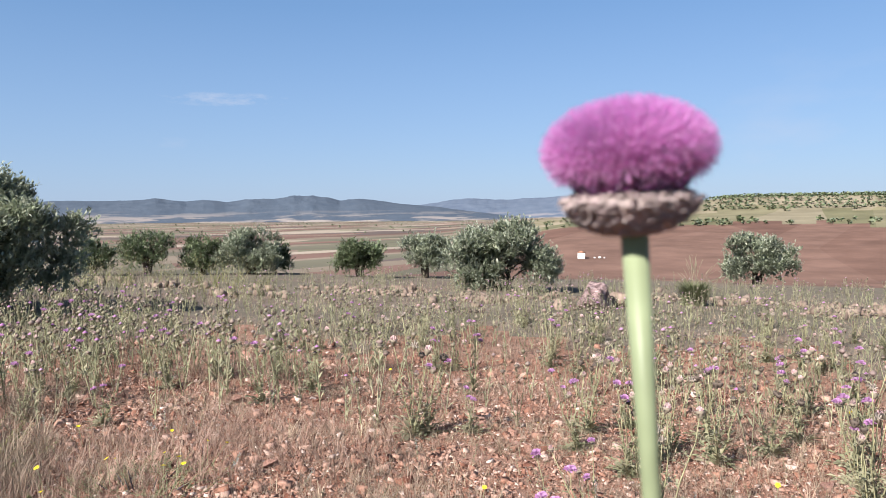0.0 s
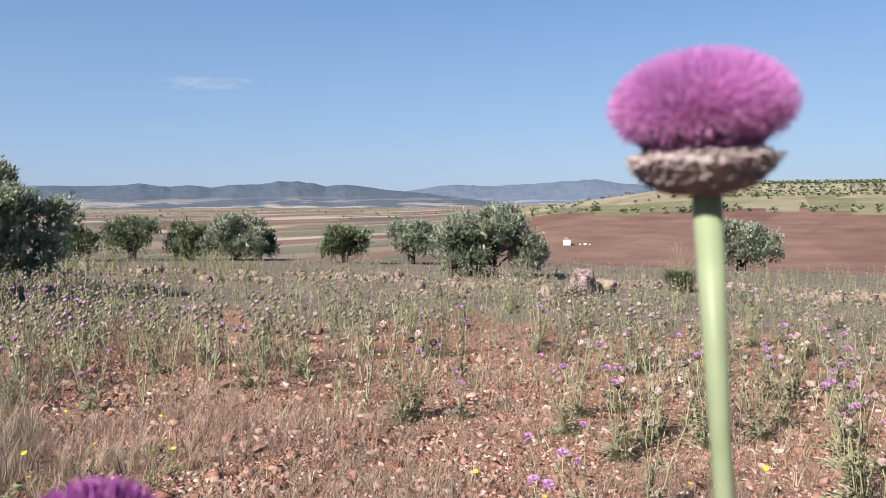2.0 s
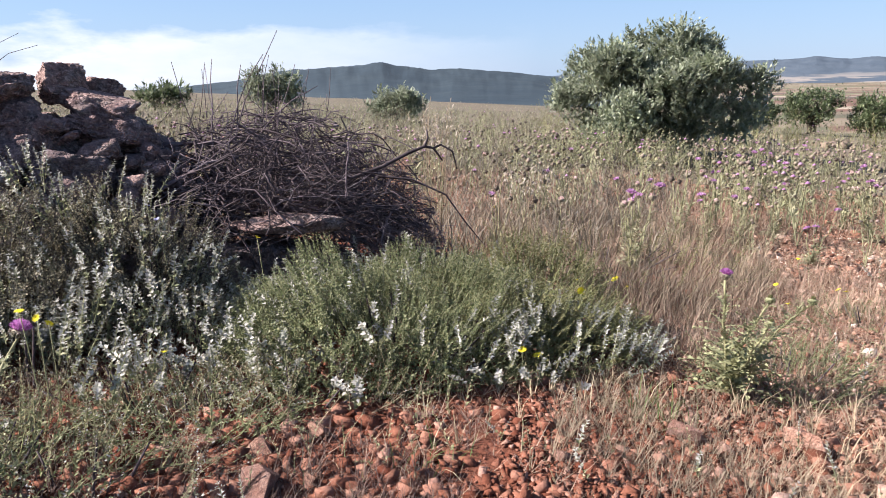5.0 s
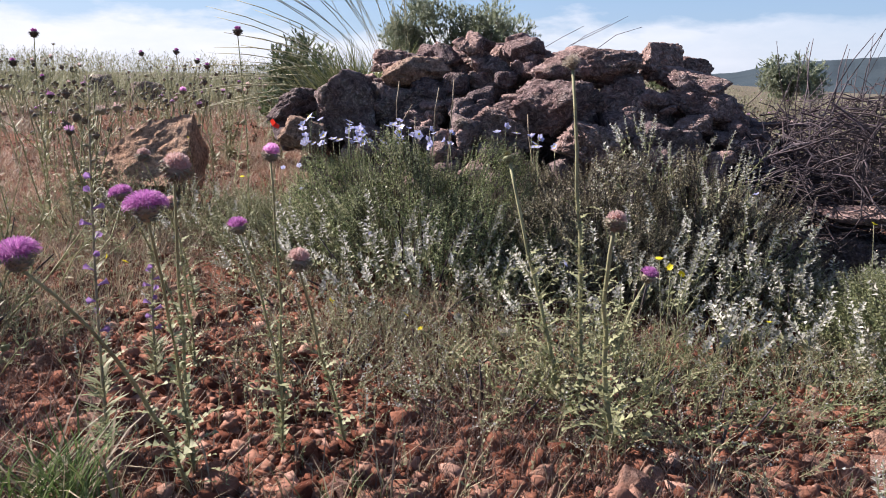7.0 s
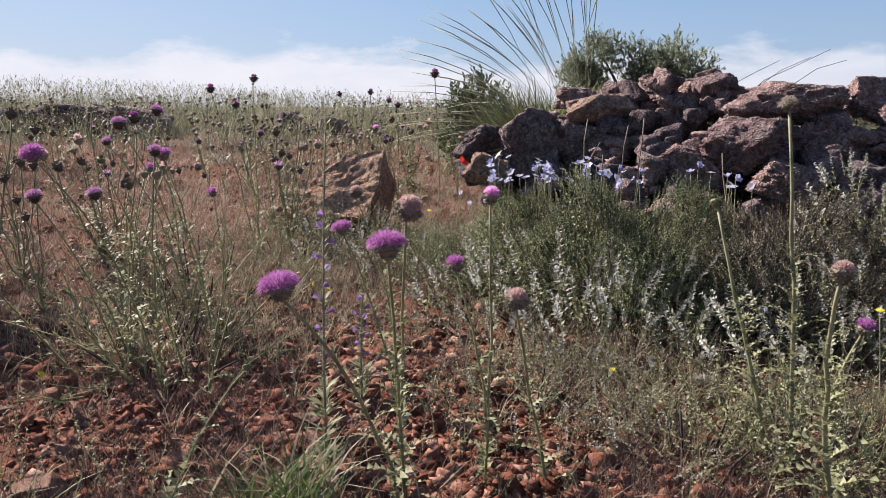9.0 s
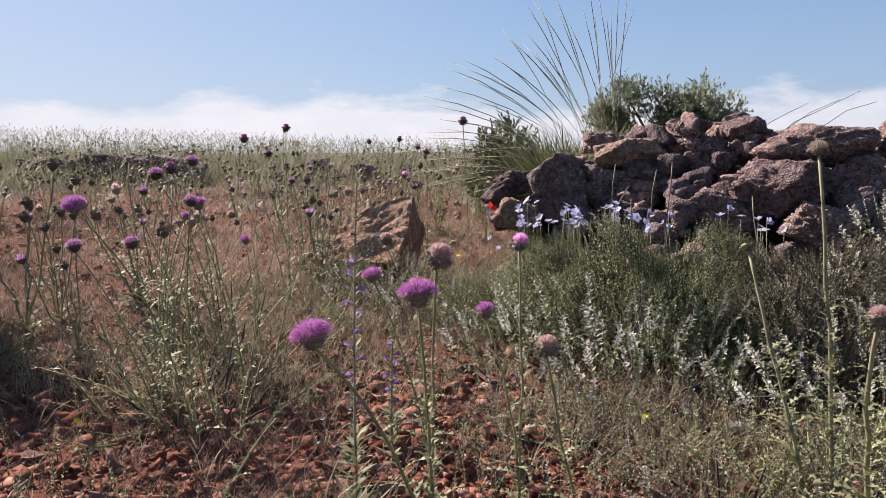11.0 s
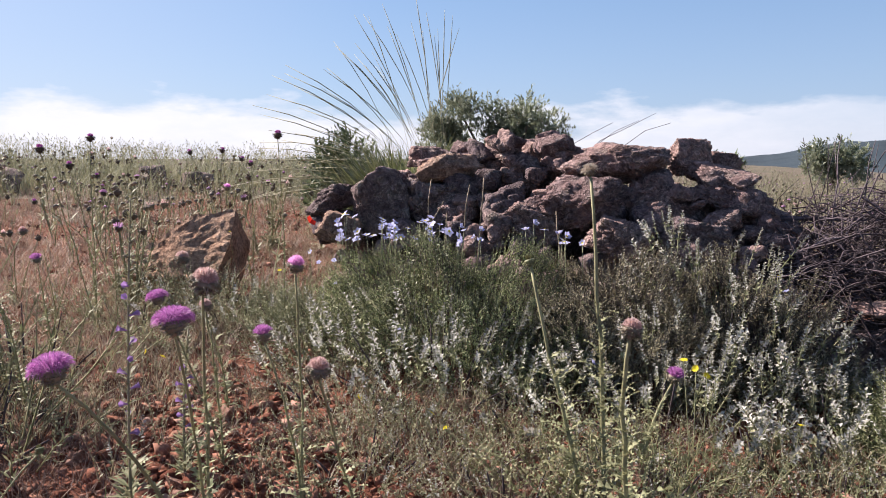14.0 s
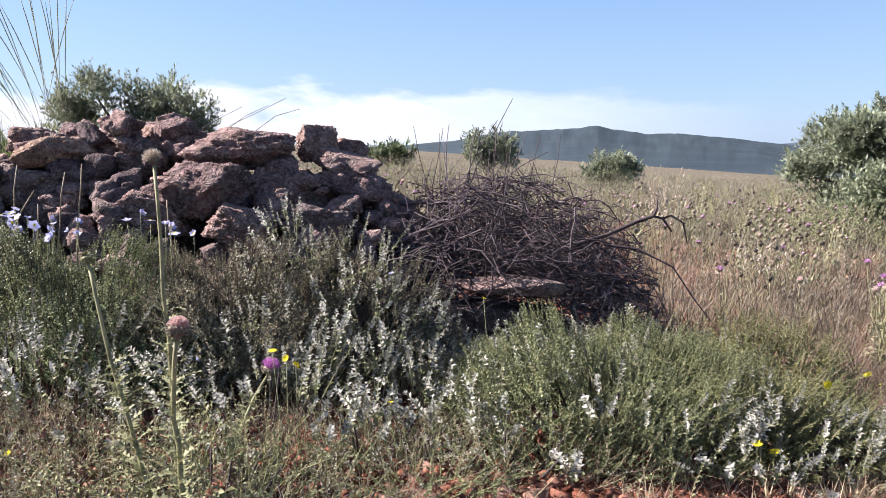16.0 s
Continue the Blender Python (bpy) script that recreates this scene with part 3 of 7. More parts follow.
def stone_mesh(name, seed, mat):
    """A broken field stone with worn edges, about 2 across."""
    g = np.random.default_rng(seed)
    bm = bmesh.new()
    for q in g.uniform(-1, 1, (10, 3)) * (1.0, 0.8, 0.62):
        bm.verts.new(q)
    bmesh.ops.convex_hull(bm, input=bm.verts[:])
    bmesh.ops.delete(bm, geom=[v for v in bm.verts if not v.link_faces], context="VERTS")
    bmesh.ops.bevel(bm, geom=bm.edges[:], offset=0.03, segments=1, affect="EDGES")
    bmesh.ops.triangulate(bm, faces=bm.faces[:])
    bmesh.ops.subdivide_edges(bm, edges=[e for e in bm.edges if e.calc_length() > 0.35], cuts=1, use_grid_fill=True)
    bmesh.ops.triangulate(bm, faces=bm.faces[:])
    o = Vector(g.uniform(-50, 50, 3))
    for q in bm.verts:
        q.co *= 1 + 0.10 * noise.noise(q.co * 3.0 + o)
    me = bpy.data.meshes.new(name)
    bm.to_mesh(me)
    bm.free()
    me.materials.append(mat)
    return me


def rock_mesh(name, seed, size, mat, level=3, planes=13, rough=0.06, pits=0.03):
    """A broken, weathered stone: flat fracture faces, blocks split along its beds, pitted surface."""
    g = np.random.default_rng(seed)
    bm = bmesh.new()
    bmesh.ops.create_icosphere(bm, subdivisions=level, radius=1)
    v = np.array([q.co[:] for q in bm.verts])
    f = np.array([[q.index for q in p.verts] for p in bm.faces], np.int32)
    bm.free()
    d = v / np.linalg.norm(v, axis=1)[:, None]
    nrm = g.normal(size=(planes, 3))
    nrm = np.vstack([nrm, [(0.12, 0, 1), (0, 0.1, -1)], g.normal(size=(4, 3)) * 0.6 + [(0, 2, 0), (0, -2, 0.3), (2, 0, 0.2), (-2, 0, 0)]])
    nrm /= np.linalg.norm(nrm, axis=1)[:, None]
    off = np.concatenate([g.uniform(0.72, 1.15, planes), g.uniform(0.74, 0.95, 6)])
    c = np.clip(d @ nrm.T, 0.05, None)
    rad = np.sort(off[None] / c, axis=1)
    rad = np.minimum(rad[:, 0] - 0.012 * np.exp(-(rad[:, 1] - rad[:, 0]) / 0.03), 1.35)
    p = d * rad[:, None]
    o = Vector(g.uniform(-50, 50, 3))
    q = [Vector(w) for w in p]
    e = np.array([noise.fractal(w * 2.0 + o, 0.7, 2.3, 6) for w in q]) * rough * 0.6
    if level > 2:
        # blocks standing out or fallen away, with cracks between them
        for scale, amount in ((2.4, 0.9), (5.5, 0.45)) if level > 3 else ((3.0, 0.8),):
            near = [noise.voronoi(Vector((w.x, w.y, w.z * 1.8)) * scale + o) for w in q]
            step = np.array([(math.sin(n[1][0].x * 12.9 + n[1][0].y * 78.2 + n[1][0].z * 37.7) * 437.5) % 1.0 for n in near])
            gap = np.array([n[0][1] - n[0][0] for n in near])
            e = e + amount * rough * (step - 0.55) * np.minimum(gap / 0.10, 1) - amount * pits * np.exp(-gap / 0.05)
    if level > 4:
        e = e - (0.005 + pits * 0.75) * np.array([noise.ridged_multi_fractal(w * 5.0 + o, 0.8, 2.3, 4, 0.9, 2.0) - 0.8 for w in q]) + 0.025 * np.array([noise.noise(w * 11.0 + o) for w in q])
    p = p + d * e[:, None]
    return mesh_data(name, p * np.asarray(size) * 0.5, f, [mat], smooth=False)

# ---- ground, valley and hills ----
def make_ground():
    rings = [0.0] + list(0.14 * 1.063 ** np.arange(172))
    sectors = 340
    a = np.arange(sectors) * 2 * np.pi / sectors
    r = np.array(rings[1:])
    x, y = (r[:, None] * -np.sin(a)[None]).ravel(), (r[:, None] * np.cos(a)[None]).ravel()
    z = ground_z(x, y)
    v = np.vstack([np.stack([x, y, z], -1), [(0, 0, float(ground_z(0, 0)))]])
    i, k = np.meshgrid(np.arange(len(r) - 1), np.arange(sectors), indexing="ij")
    q = np.stack([i * sectors + k, i * sectors + (k + 1) % sectors, (i + 1) * sectors + (k + 1) % sectors, (i + 1) * sectors + k], -1).reshape(-1, 4)
    fan = np.stack([np.full(sectors, len(v) - 1), np.arange(sectors), (np.arange(sectors) + 1) % sectors], -1)
    az = np.degrees(a)
    az = np.where(az > 180, az - 360, az)[None] + 0 * r[:-1, None]
    rr = r[:-1, None] + 0 * az
    wob = 14 * np.sin(az * 0.35) + 7 * np.sin(az * 1.1)
    right = (az < -66.5) & (az > -160)
    s = np.where(rr < 9 + 0.08 * wob, 0, np.where(rr < np.where(az > -36, 420, 75), 1, 5))
    s = np.where(right & (rr > 75) & (rr < 302 + wob), 2, s)
    s = np.where(right & (rr >= 302 + wob) & (rr < 392 + wob), 3, s)
    s = np.where(right & (rr >= 392 + wob) & (rr < 1500), 4, s)
    slots = np.concatenate([s.ravel(), np.zeros(sectors, int)])
    me = mesh_data("ground", v, [q, fan], [M_SOIL, M_SCRUB, M_PLOUGH, M_GREEN, M_GROVE, M_PLAIN], slots, True)
    return tagged(new("ground", me), "stony red soil sloping down to a wide farmed valley", "ground", kind="structure")


ground = make_ground()


def make_hills(name, label, profile, near, deep, mat, seed, rug=0.12):
    """A range of hills as a broad ridge; profile gives its height as seen, in degrees, by azimuth."""
    az = np.linspace(profile[0][0], profile[-1][0], 420)
    el = np.interp(az, [p[0] for p in profile], [p[1] for p in profile])
    g = np.random.default_rng(seed)
    depth = np.linspace(0, 1, 26)
    v = []
    for i, (b, h) in enumerate(zip(az, el)):
        for t in depth:
            r = near + deep * t
            crest = (near + 0.62 * deep) * math.tan(radians(h)) + 16
            shape = math.sin(min(t / 0.62, 1) * math.pi / 2) ** 1.2 if t < 0.62 else math.cos((t - 0.62) / 0.38 * math.pi / 2)
            n = noise.fractal(Vector((b * 0.7, t * 6, seed)), 0.8, 2.1, 6)
            z = -15.5 + crest * shape * (1 + rug * n * (1 - t if t < 0.62 else 0.3))
            v.append((-r * math.sin(radians(b)), r * math.cos(radians(b)), z))
    m = len(depth)
    i, k = np.meshgrid(np.arange(len(az) - 1), np.arange(m - 1), indexing="ij")
    q = np.stack([i * m + k, i * m + k + 1, (i + 1) * m + k + 1, (i + 1) * m + k], -1).reshape(-1, 4)
    me = mesh_data(name, np.array(v), q, [mat], smooth=True)
    tagged(new(name, me), label, "hills", kind="structure")


make_hills("hills_far", "far mountain range above the valley, paled with blue haze", [(-99, 0.2), (-91, 0.5), (-83, 0.9), (-78.5, 1.05), (-76.4, 1.25), (-75, 1.45), (-74.3, 1.57), (-73.2, 1.60), (-71.8, 1.44), (-70.2, 1.34), (-68.2, 1.22), (-66.6, 1.12), (-65.4, 1.2), (-64.2, 1.24), (-62.5, 1.2), (-61.2, 0.98), (-60, 0.78), (-54, 0.4)], 3300, 1300, M_FAR, 3)
make_hills("hills_main", "dark wooded hill range, haze-tinted, on the far side of the valley", [(-68, -0.2), (-64, 0.3), (-61.6, 0.62), (-60, 0.76), (-57.6, 1.05), (-55.4, 1.33), (-54.0, 1.20), (-53.0, 1.42), (-52.0, 1.57), (-51.3, 1.46), (-50.6, 1.50), (-49.2, 1.30), (-47.4, 1.31), (-45.8, 1.10), (-44.3, 1.24), (-43.1, 1.14), (-41, 1.33), (-39, 1.2), (-36.8, 1.15), (-34.6, 1.17), (-32, 1.05), (-28, 0.7), (-20, 0.1)], 2300, 1200, M_RANGE, 5)
make_hills("hills_near", "dark wooded ridge beyond the field, tinted with blue haze", [(-34, -0.6), (-29, -0.2), (-24, 0.3), (-20.1, 0.7), (-16.7, 0.98), (-14.6, 0.93), (-13, 1.12), (-11.1, 1.39), (-7, 1.12), (-3.7, 0.97), (-0.4, 0.33), (3.9, -0.1), (7.2, -0.2), (16, -0.6)], 430, 1300, M_HILL, 8, 0.10)


def make_hut():
    x, y = 190 * math.sin(radians(72.1)), 190 * math.cos(radians(72.1))
    hut = holder("field_hut", put_z(x, y), "small whitewashed field hut on the ploughed slope", "hut")
    bm = bmesh.new()
    bmesh.ops.create_cube(bm, size=1, matrix=Matrix.Translation((0, 0, 0.75)) @ Matrix.Diagonal((2.3, 1.8, 1.5, 1)))
    bmesh.ops.bevel(bm, geom=bm.edges[:], offset=0.04, segments=1, affect="EDGES")
    me = bpy.data.meshes.new("wall")
    bm.to_mesh(me)
    me.materials.append(M_WHITE)
    child("wall", me, hut, pose(0, 0, 0, 0, 0, 20))
    v = np.array([(-1.25, -1.05, 1.5), (1.25, -1.05, 1.5), (1.25, 1.05, 1.5), (-1.25, 1.05, 1.5), (-1.25, 0, 1.95), (1.25, 0, 1.95)])
    child("roof", mesh_data("roof", v, [np.array([(0, 1, 5, 4), (2, 3, 4, 5), (3, 2, 1, 0)]), np.array([(0, 4, 3), (1, 2, 5)])], [M_TILE]), hut, pose(0, 0, 0, 0, 0, 20))
    for i, (dx, s) in enumerate(((3.0, 0.45), (4.2, 0.6), (5.2, 0.35))):
        p = put_z(x + dx * 0.4, y - dx)
        ob = new("rubble_stone", rock_mesh("rubble_stone", 90 + i, (s * 1.6, s * 1.4, s), M_WHITE, 2, 9, 0.03, 0))
        ob.location = (p[0], p[1], p[2] + s * 0.35)
        tagged(ob, "pale stone beside the field hut", "stone", "stones by the hut")


make_hut()


def make_grove():
    """Rows of far olive trees and scattered bushes on the slope across the valley, too small to tell apart."""
    pts = []
    for i in range(64):
        for k in range(22):
            b, r = -76 - i * 0.42 + 0.16 * (k % 2) + rng.normal(0, 0.03), 405 + k * 13 + rng.normal(0, 1.0)
            if b < -80.5 - 0.10 * k and rng.random() < 0.93:
                pts.append((b, r, rng.uniform(1.15, 1.6)))
    for _ in range(240):
        pts.append((rng.uniform(-103, -68), rng.choice([rng.uniform(300, 330), rng.uniform(390, 440), rng.uniform(500, 640)]), rng.uniform(0.8, 1.7)))
    for _ in range(170):
        pts.append((rng.uniform(-70, -24), rng.uniform(700, 2200), rng.uniform(1.0, 2.4)))
    pts = np.array(pts)
    x, y = -pts[:, 1] * np.sin(np.radians(pts[:, 0])), pts[:, 1] * np.cos(np.radians(pts[:, 0]))
    g = np.random.default_rng(5)
    kinds = []
    for s in range(4):
        c = g.normal(0, 0.40, (18, 3)) * (1, 1, 0.62) + (-0.3, 0, 0.7)
        w = g.uniform(0, 6.28, 18)
        leafs = scatter(diamond(1.0, 0.9), c, w, g.uniform(-0.9, 0.9, 18), w + 1, g.uniform(0.7, 1.1, 18))
        trunk = slot(tube([(0, 0, 0), (0.05, 0, 0.35), (0, 0.05, 0.7)], [0.12, 0.09, 0.05], 3, False), 1)
        kinds.append(merged([leafs, trunk]))
    parts = []
    for s in range(4):
        k = np.arange(len(pts)) % 4 == s
        n = k.sum()
        parts.append(scatter(kinds[s], np.stack([x[k], y[k], ground_z(x[k], y[k])], -1), g.uniform(0, 6.28, n), np.zeros(n), np.zeros(n), pts[k, 2]))
    v, f, s = merged(parts)
    tagged(new("far_olive_grove", mesh_data("far_olive_grove", v, f, [M_OLIVE2, M_BARK], s)), "rows of small far olive trees on a pale slope", "olive grove", kind="stuff")


make_grove()


# ---- olive trees ----
def olive_tree(x, y, width, height, seed, leaf=0.06, count=5200, mat=None, trunk=0.35, label="", base=0.0, twin=0.0):
    """A low olive: forked trunk, limbs, and a crown of leafy twigs in uneven lobes down to a skirt."""
    g = np.random.default_rng(seed)
    tree = holder("olive_tree", put_z(x, y, base), label or "grey-green olive tree with a low spreading crown", "tree", "olive trees")
    lobes = []
    for i in range(40):
        a, q = g.uniform(0, 6.28), math.sqrt(g.uniform(0.04, 1))
        lobes.append((0.40 * width * q * math.cos(a), 0.40 * width * q * math.sin(a), height * g.uniform(max(0.16, trunk * 0.9), 0.84) * (1 - 0.22 * q ** 3), g.uniform(0.18, 0.27)))
    if twin:
        # two crowns grown together
        lobes = [(lx * 0.52 + (twin if k % 2 else -twin) * width, ly * 0.6, lz * (0.98 if k % 2 else 1.05), lr) for k, (lx, ly, lz, lr) in enumerate(lobes)]
    pieces = []
    for k in range(3):
        a = k * 2.1 + g.uniform(0, 1)
        foot = (0.10 * width * math.cos(a) * 0.4, 0.10 * width * math.sin(a) * 0.4, -0.05)
        fork = (0.08 * width * math.cos(a), 0.08 * width * math.sin(a), height * trunk)
        pieces.append(tube(bend(foot, fork, (0.02, 0.02, height * 0.2), 6), np.linspace(0.05, 0.035, 6) * height, 7))
        for lb in lobes[k:15:3]:
            pieces.append(tube(bend(fork, lb[:3], (0, 0, height * 0.15), 6), np.linspace(0.024, 0.006, 6) * height, 5))
    v, f, s = merged(pieces)
    child("trunk", mesh_data("trunk", v, f, [M_BARK], smooth=True), tree)
    per = 14
    nt = count // per
    pick = g.integers(0, len(lobes), nt)
    lob = np.array(lobes)[pick]
    d = g.normal(size=(nt, 3))
    d /= np.linalg.norm(d, axis=1)[:, None]
    d[:, 2] = np.where(g.random(nt) < 0.35, np.abs(d[:, 2]), d[:, 2])
    rad = lob[:, 3] * g.uniform(0.2, 1.12, nt) ** 0.6
    start = lob[:, :3] + d * (rad * 0.72)[:, None] * (width * 0.62, width * 0.62, height * 0.85)
    out = d * (0.6, 0.6, 0.5) + g.normal(0, 0.35, (nt, 3)) + (0, 0, 0.25)
    out /= np.linalg.norm(out, axis=1)[:, None]
    length = leaf * g.uniform(2.0, 4.2, nt)
    t = (np.arange(per) + 0.5) / per
    pos = (start[:, None] + out[:, None] * (length[:, None] * t[None])[..., None]).reshape(-1, 3)
    n = len(pos)
    keep = pos[:, 2] > 0.05 * height
    way = np.arctan2(np.repeat(out[:, 1], per), np.repeat(out[:, 0], per)) + g.normal(0, 0.9, n)
    lv, lf, ls = scatter(diamond(1, 0.36), pos[keep], way[keep], -np.radians(g.normal(28, 28, n))[keep], way[keep], 1.25 * leaf * (g.uniform(0.7, 1.25, n) * np.repeat(np.where(rad < lob[:, 3] * 0.62, 1.7, 1.0), per))[keep])
    crown = child("crown", mesh_data("crown", lv, lf, [mat or M_OLIVE]), tree)
    return tree


olive_tree(6.75, 11.0, 3.80, 2.12, 21, 0.060, 80000, M_OLIVE, 0.12, "large bushy grey-green olive tree at the field's edge")
olive_tree(19.6, 8.3, 3.3, 2.0, 22, 0.075, 46000, M_OLIVE, 0.10, "broad olive bush among the thistles at the brink", -0.05)
olive_tree(26.5, 14.6, 2.3, 1.75, 23, 0.08, 19000, M_OLIVE, 0.42, "young olive tree on a bare forked trunk")
olive_tree(24.6, 16.4, 2.1, 1.5, 24, 0.08, 17000, M_OLIVE2, 0.3, "small dark olive tree at the brink")
olive_tree(22.8, 20.2, 2.9, 1.75, 25, 0.08, 24000, M_OLIVE, 0.2, "rounded olive bush at the brink")
olive_tree(22.0, 21.9, 1.8, 1.6, 26, 0.075, 10000, M_OLIVE2, 0.2, "dark olive bush behind stones")
olive_tree(24.6, 20.6, 1.3, 1.2, 27, 0.10, 4500, M_OLIVE2, 0.2, "small round olive bush")
olive_tree(20.5, 23.2, 2.2, 1.7, 28, 0.075, 12000, M_OLIVE2, 0.25, "olive bush above dry grass")
olive_tree(17.5, 22.3, 1.4, 1.2, 29, 0.10, 4500, M_OLIVE2, 0.2, "low olive bush in the shade of the big one")
olive_tree(31.0, 3.0, 3.1, 1.9, 30, 0.085, 21000, M_OLIVE, 0.2, "twin-crowned olive bush beside the ploughed slope")
olive_tree(1.5, 24.0, 1.9, 1.45, 31, 0.075, 11000, M_OLIVE, 0.2, "small olive bush in the dry field")
olive_tree(5.4, 24.0, 2.0, 1.05, 32, 0.075, 11000, M_OLIVE, 0.15, "low rounded olive bush in the dry field")
olive_tree(-1.7, 25.5, 1.5, 0.8, 33, 0.10, 4500, M_OLIVE2, 0.15, "low dark bush behind the stone heap")
# stands out of view, added only to cast shade onto the slope
olive_tree(-3.85, 1.02, 0.6, 1.15, 36, 0.05, 6000, M_OLIVE2, 0.15, "unseen olive sapling added to shade the slope")
olive_tree(-2.2, 5.95, 1.27, 1.43, 34, 0.026, 62000, M_OLIVE, 0.15, "dense green olive bush behind the stone heap", 0.0, 0.22)
olive_tree(-3.66, 5.9, 0.8, 1.0, 35, 0.04, 9000, M_OLIVE2, 0.2, "small dark bush beside the feather grass")

# ---- the heap of field stones ----
heap = holder("stone_heap", (-1.1, 3.4, float(ground_z(-1.1, 3.4))), "heap of rough red and grey limestone rocks cleared from the field", "stone heap")
HEAP = Vector(heap.location)


def heap_rock(x, y, z, w, d, h, mat, yaw=0, tilt=0, lean=0, seed=None, level=5, rough=0.13, pits=0.06):
    """A rock of the heap by its middle and size."""
    me = rock_mesh("rock", seed if seed is not None else int(abs(x * 971 + z * 577)) % 9999, (w, d, h), mat, level, 8, rough, pits)
    child("rock", me, heap, Matrix.Translation(Vector((x, y, z)) - HEAP) @ pose(0, 0, 0, tilt, lean, yaw))


heap_rock(-0.73, 3.47, 0.885, 0.47, 0.34, 0.20, M_ROCK, 8, 0, 3, 41, 5, 0.10, 0.08)      # flat cap stone
heap_rock(-0.45, 3.66, 0.92, 0.22, 0.20, 0.17, M_ROCK, 30, 0, -8, 42)
heap_rock(-0.30, 3.58, 0.815, 0.34, 0.28, 0.13, M_ROCK, -12, 0, 14, 43)
heap_rock(-0.24, 3.50, 0.735, 0.36, 0.26, 0.12, M_ROCK, 5, 0, 16, 44)
heap_rock(-0.33, 3.86, 0.86, 0.24, 0.2, 0.14, M_ROCK, 50, 0, 10, 45)
heap_rock(-0.12, 3.56, 0.64, 0.36, 0.28, 0.13, M_ROCK, -8, 0, 18, 46)
heap_rock(-0.10, 3.44, 0.52, 0.30, 0.26, 0.18, M_DARK, 20, 0, 6, 47)
heap_rock(-1.38, 3.74, 0.945, 0.25, 0.22, 0.18, M_ROCK, 15, 0, -10, 48)
heap_rock(-1.19, 3.68, 0.925, 0.19, 0.2, 0.17, M_ROCK, 40, 0, 12, 49)
heap_rock(-1.04, 3.58, 0.875, 0.20, 0.2, 0.21, M_ROCK, 65, 10, 5, 50)
heap_rock(-1.60, 3.38, 0.855, 0.33, 0.24, 0.15, M_TAN, -14, -8, -12, 51, 5, 0.10, 0.05)      # pale flat stone
heap_rock(-1.84, 3.70, 0.925, 0.22, 0.2, 0.13, M_ROCK, 0, 0, 0, 52)
heap_rock(-1.55, 3.68, 0.90, 0.19, 0.18, 0.17, M_ROCK, 70, 0, 0, 53)
heap_rock(-1.88, 3.24, 0.705, 0.33, 0.26, 0.36, M_DARK, 12, -6, 5, 54, 5, 0.10, 0.05)     # upright lichened block
heap_rock(-2.14, 3.26, 0.715, 0.27, 0.3, 0.14, M_DARK, 10, 0, -22, 55)
heap_rock(-2.12, 3.22, 0.57, 0.24, 0.26, 0.18, M_DARK, 40, 0, -10, 56)
heap_rock(-2.0, 3.08, 0.56, 0.21, 0.18, 0.17, M_TAN, 25, 0, 10, 57)
heap_rock(-1.66, 3.36, 0.67, 0.28, 0.28, 0.30, M_DARK, 35, 5, 0, 58)
heap_rock(-1.46, 3.43, 0.71, 0.27, 0.26, 0.20, M_ROCK, 0, 0, 8, 59)
heap_rock(-1.13, 3.27, 0.62, 0.38, 0.28, 0.21, M_ROCK, -10, 0, 6, 60)
heap_rock(-0.84, 3.27, 0.71, 0.44, 0.3, 0.24, M_ROCK, 6, 0, -4, 61, 5, 0.14, 0.11)       # broad pitted slab
heap_rock(-1.24, 3.52, 0.785, 0.31, 0.26, 0.19, M_ROCK, 20, 0, -6, 62)
heap_rock(-0.66, 3.10, 0.58, 0.32, 0.24, 0.18, M_ROCK, 0, 0, 10, 63)
heap_rock(-0.55, 3.41, 0.72, 0.36, 0.26, 0.19, M_ROCK, 15, 0, 8, 64)
heap_rock(-0.40, 3.25, 0.55, 0.30, 0.24, 0.20, M_DARK, 30, 0, 0, 65)
for i in range(7):
    # the core of the mound
    heap_rock(-1.95 + 0.3 * i, 3.68, 0.40 - 0.12 * (i == 6), 0.62, 0.55, 0.72 - 0.2 * (i in (0, 6)), M_DARK, 50 * i, 0, 0, 180 + i, 4)
hg = np.random.default_rng(77)
for i in range(120):
    # smaller stones wedged between the big ones, over the whole mound
    x = hg.uniform(-2.15, 0.02)
    top = float(np.interp(x, [-2.2, -1.9, -1.5, -1.2, -0.8, -0.4, -0.1, 0.1], [0.5, 0.82, 0.88, 0.93, 0.86, 0.80, 0.62, 0.4]))
    t = hg.uniform(0.1, 0.98)
    s = hg.uniform(0.09, 0.21)
    deep = hg.uniform(0, 0.35) if i % 3 else hg.uniform(0.3, 0.75)
    heap_rock(x, 3.08 + 0.42 * t * t + deep * 0.6, 0.06 + (top - 0.10) * t - 0.05 * (deep > 0.3), s * 1.2, s, s * hg.uniform(0.6, 0.95), M_ROCK if hg.random() < 0.6 else M_DARK,
              hg.uniform(0, 180), hg.uniform(-15, 15), hg.uniform(-20, 20), 200 + i, 3)
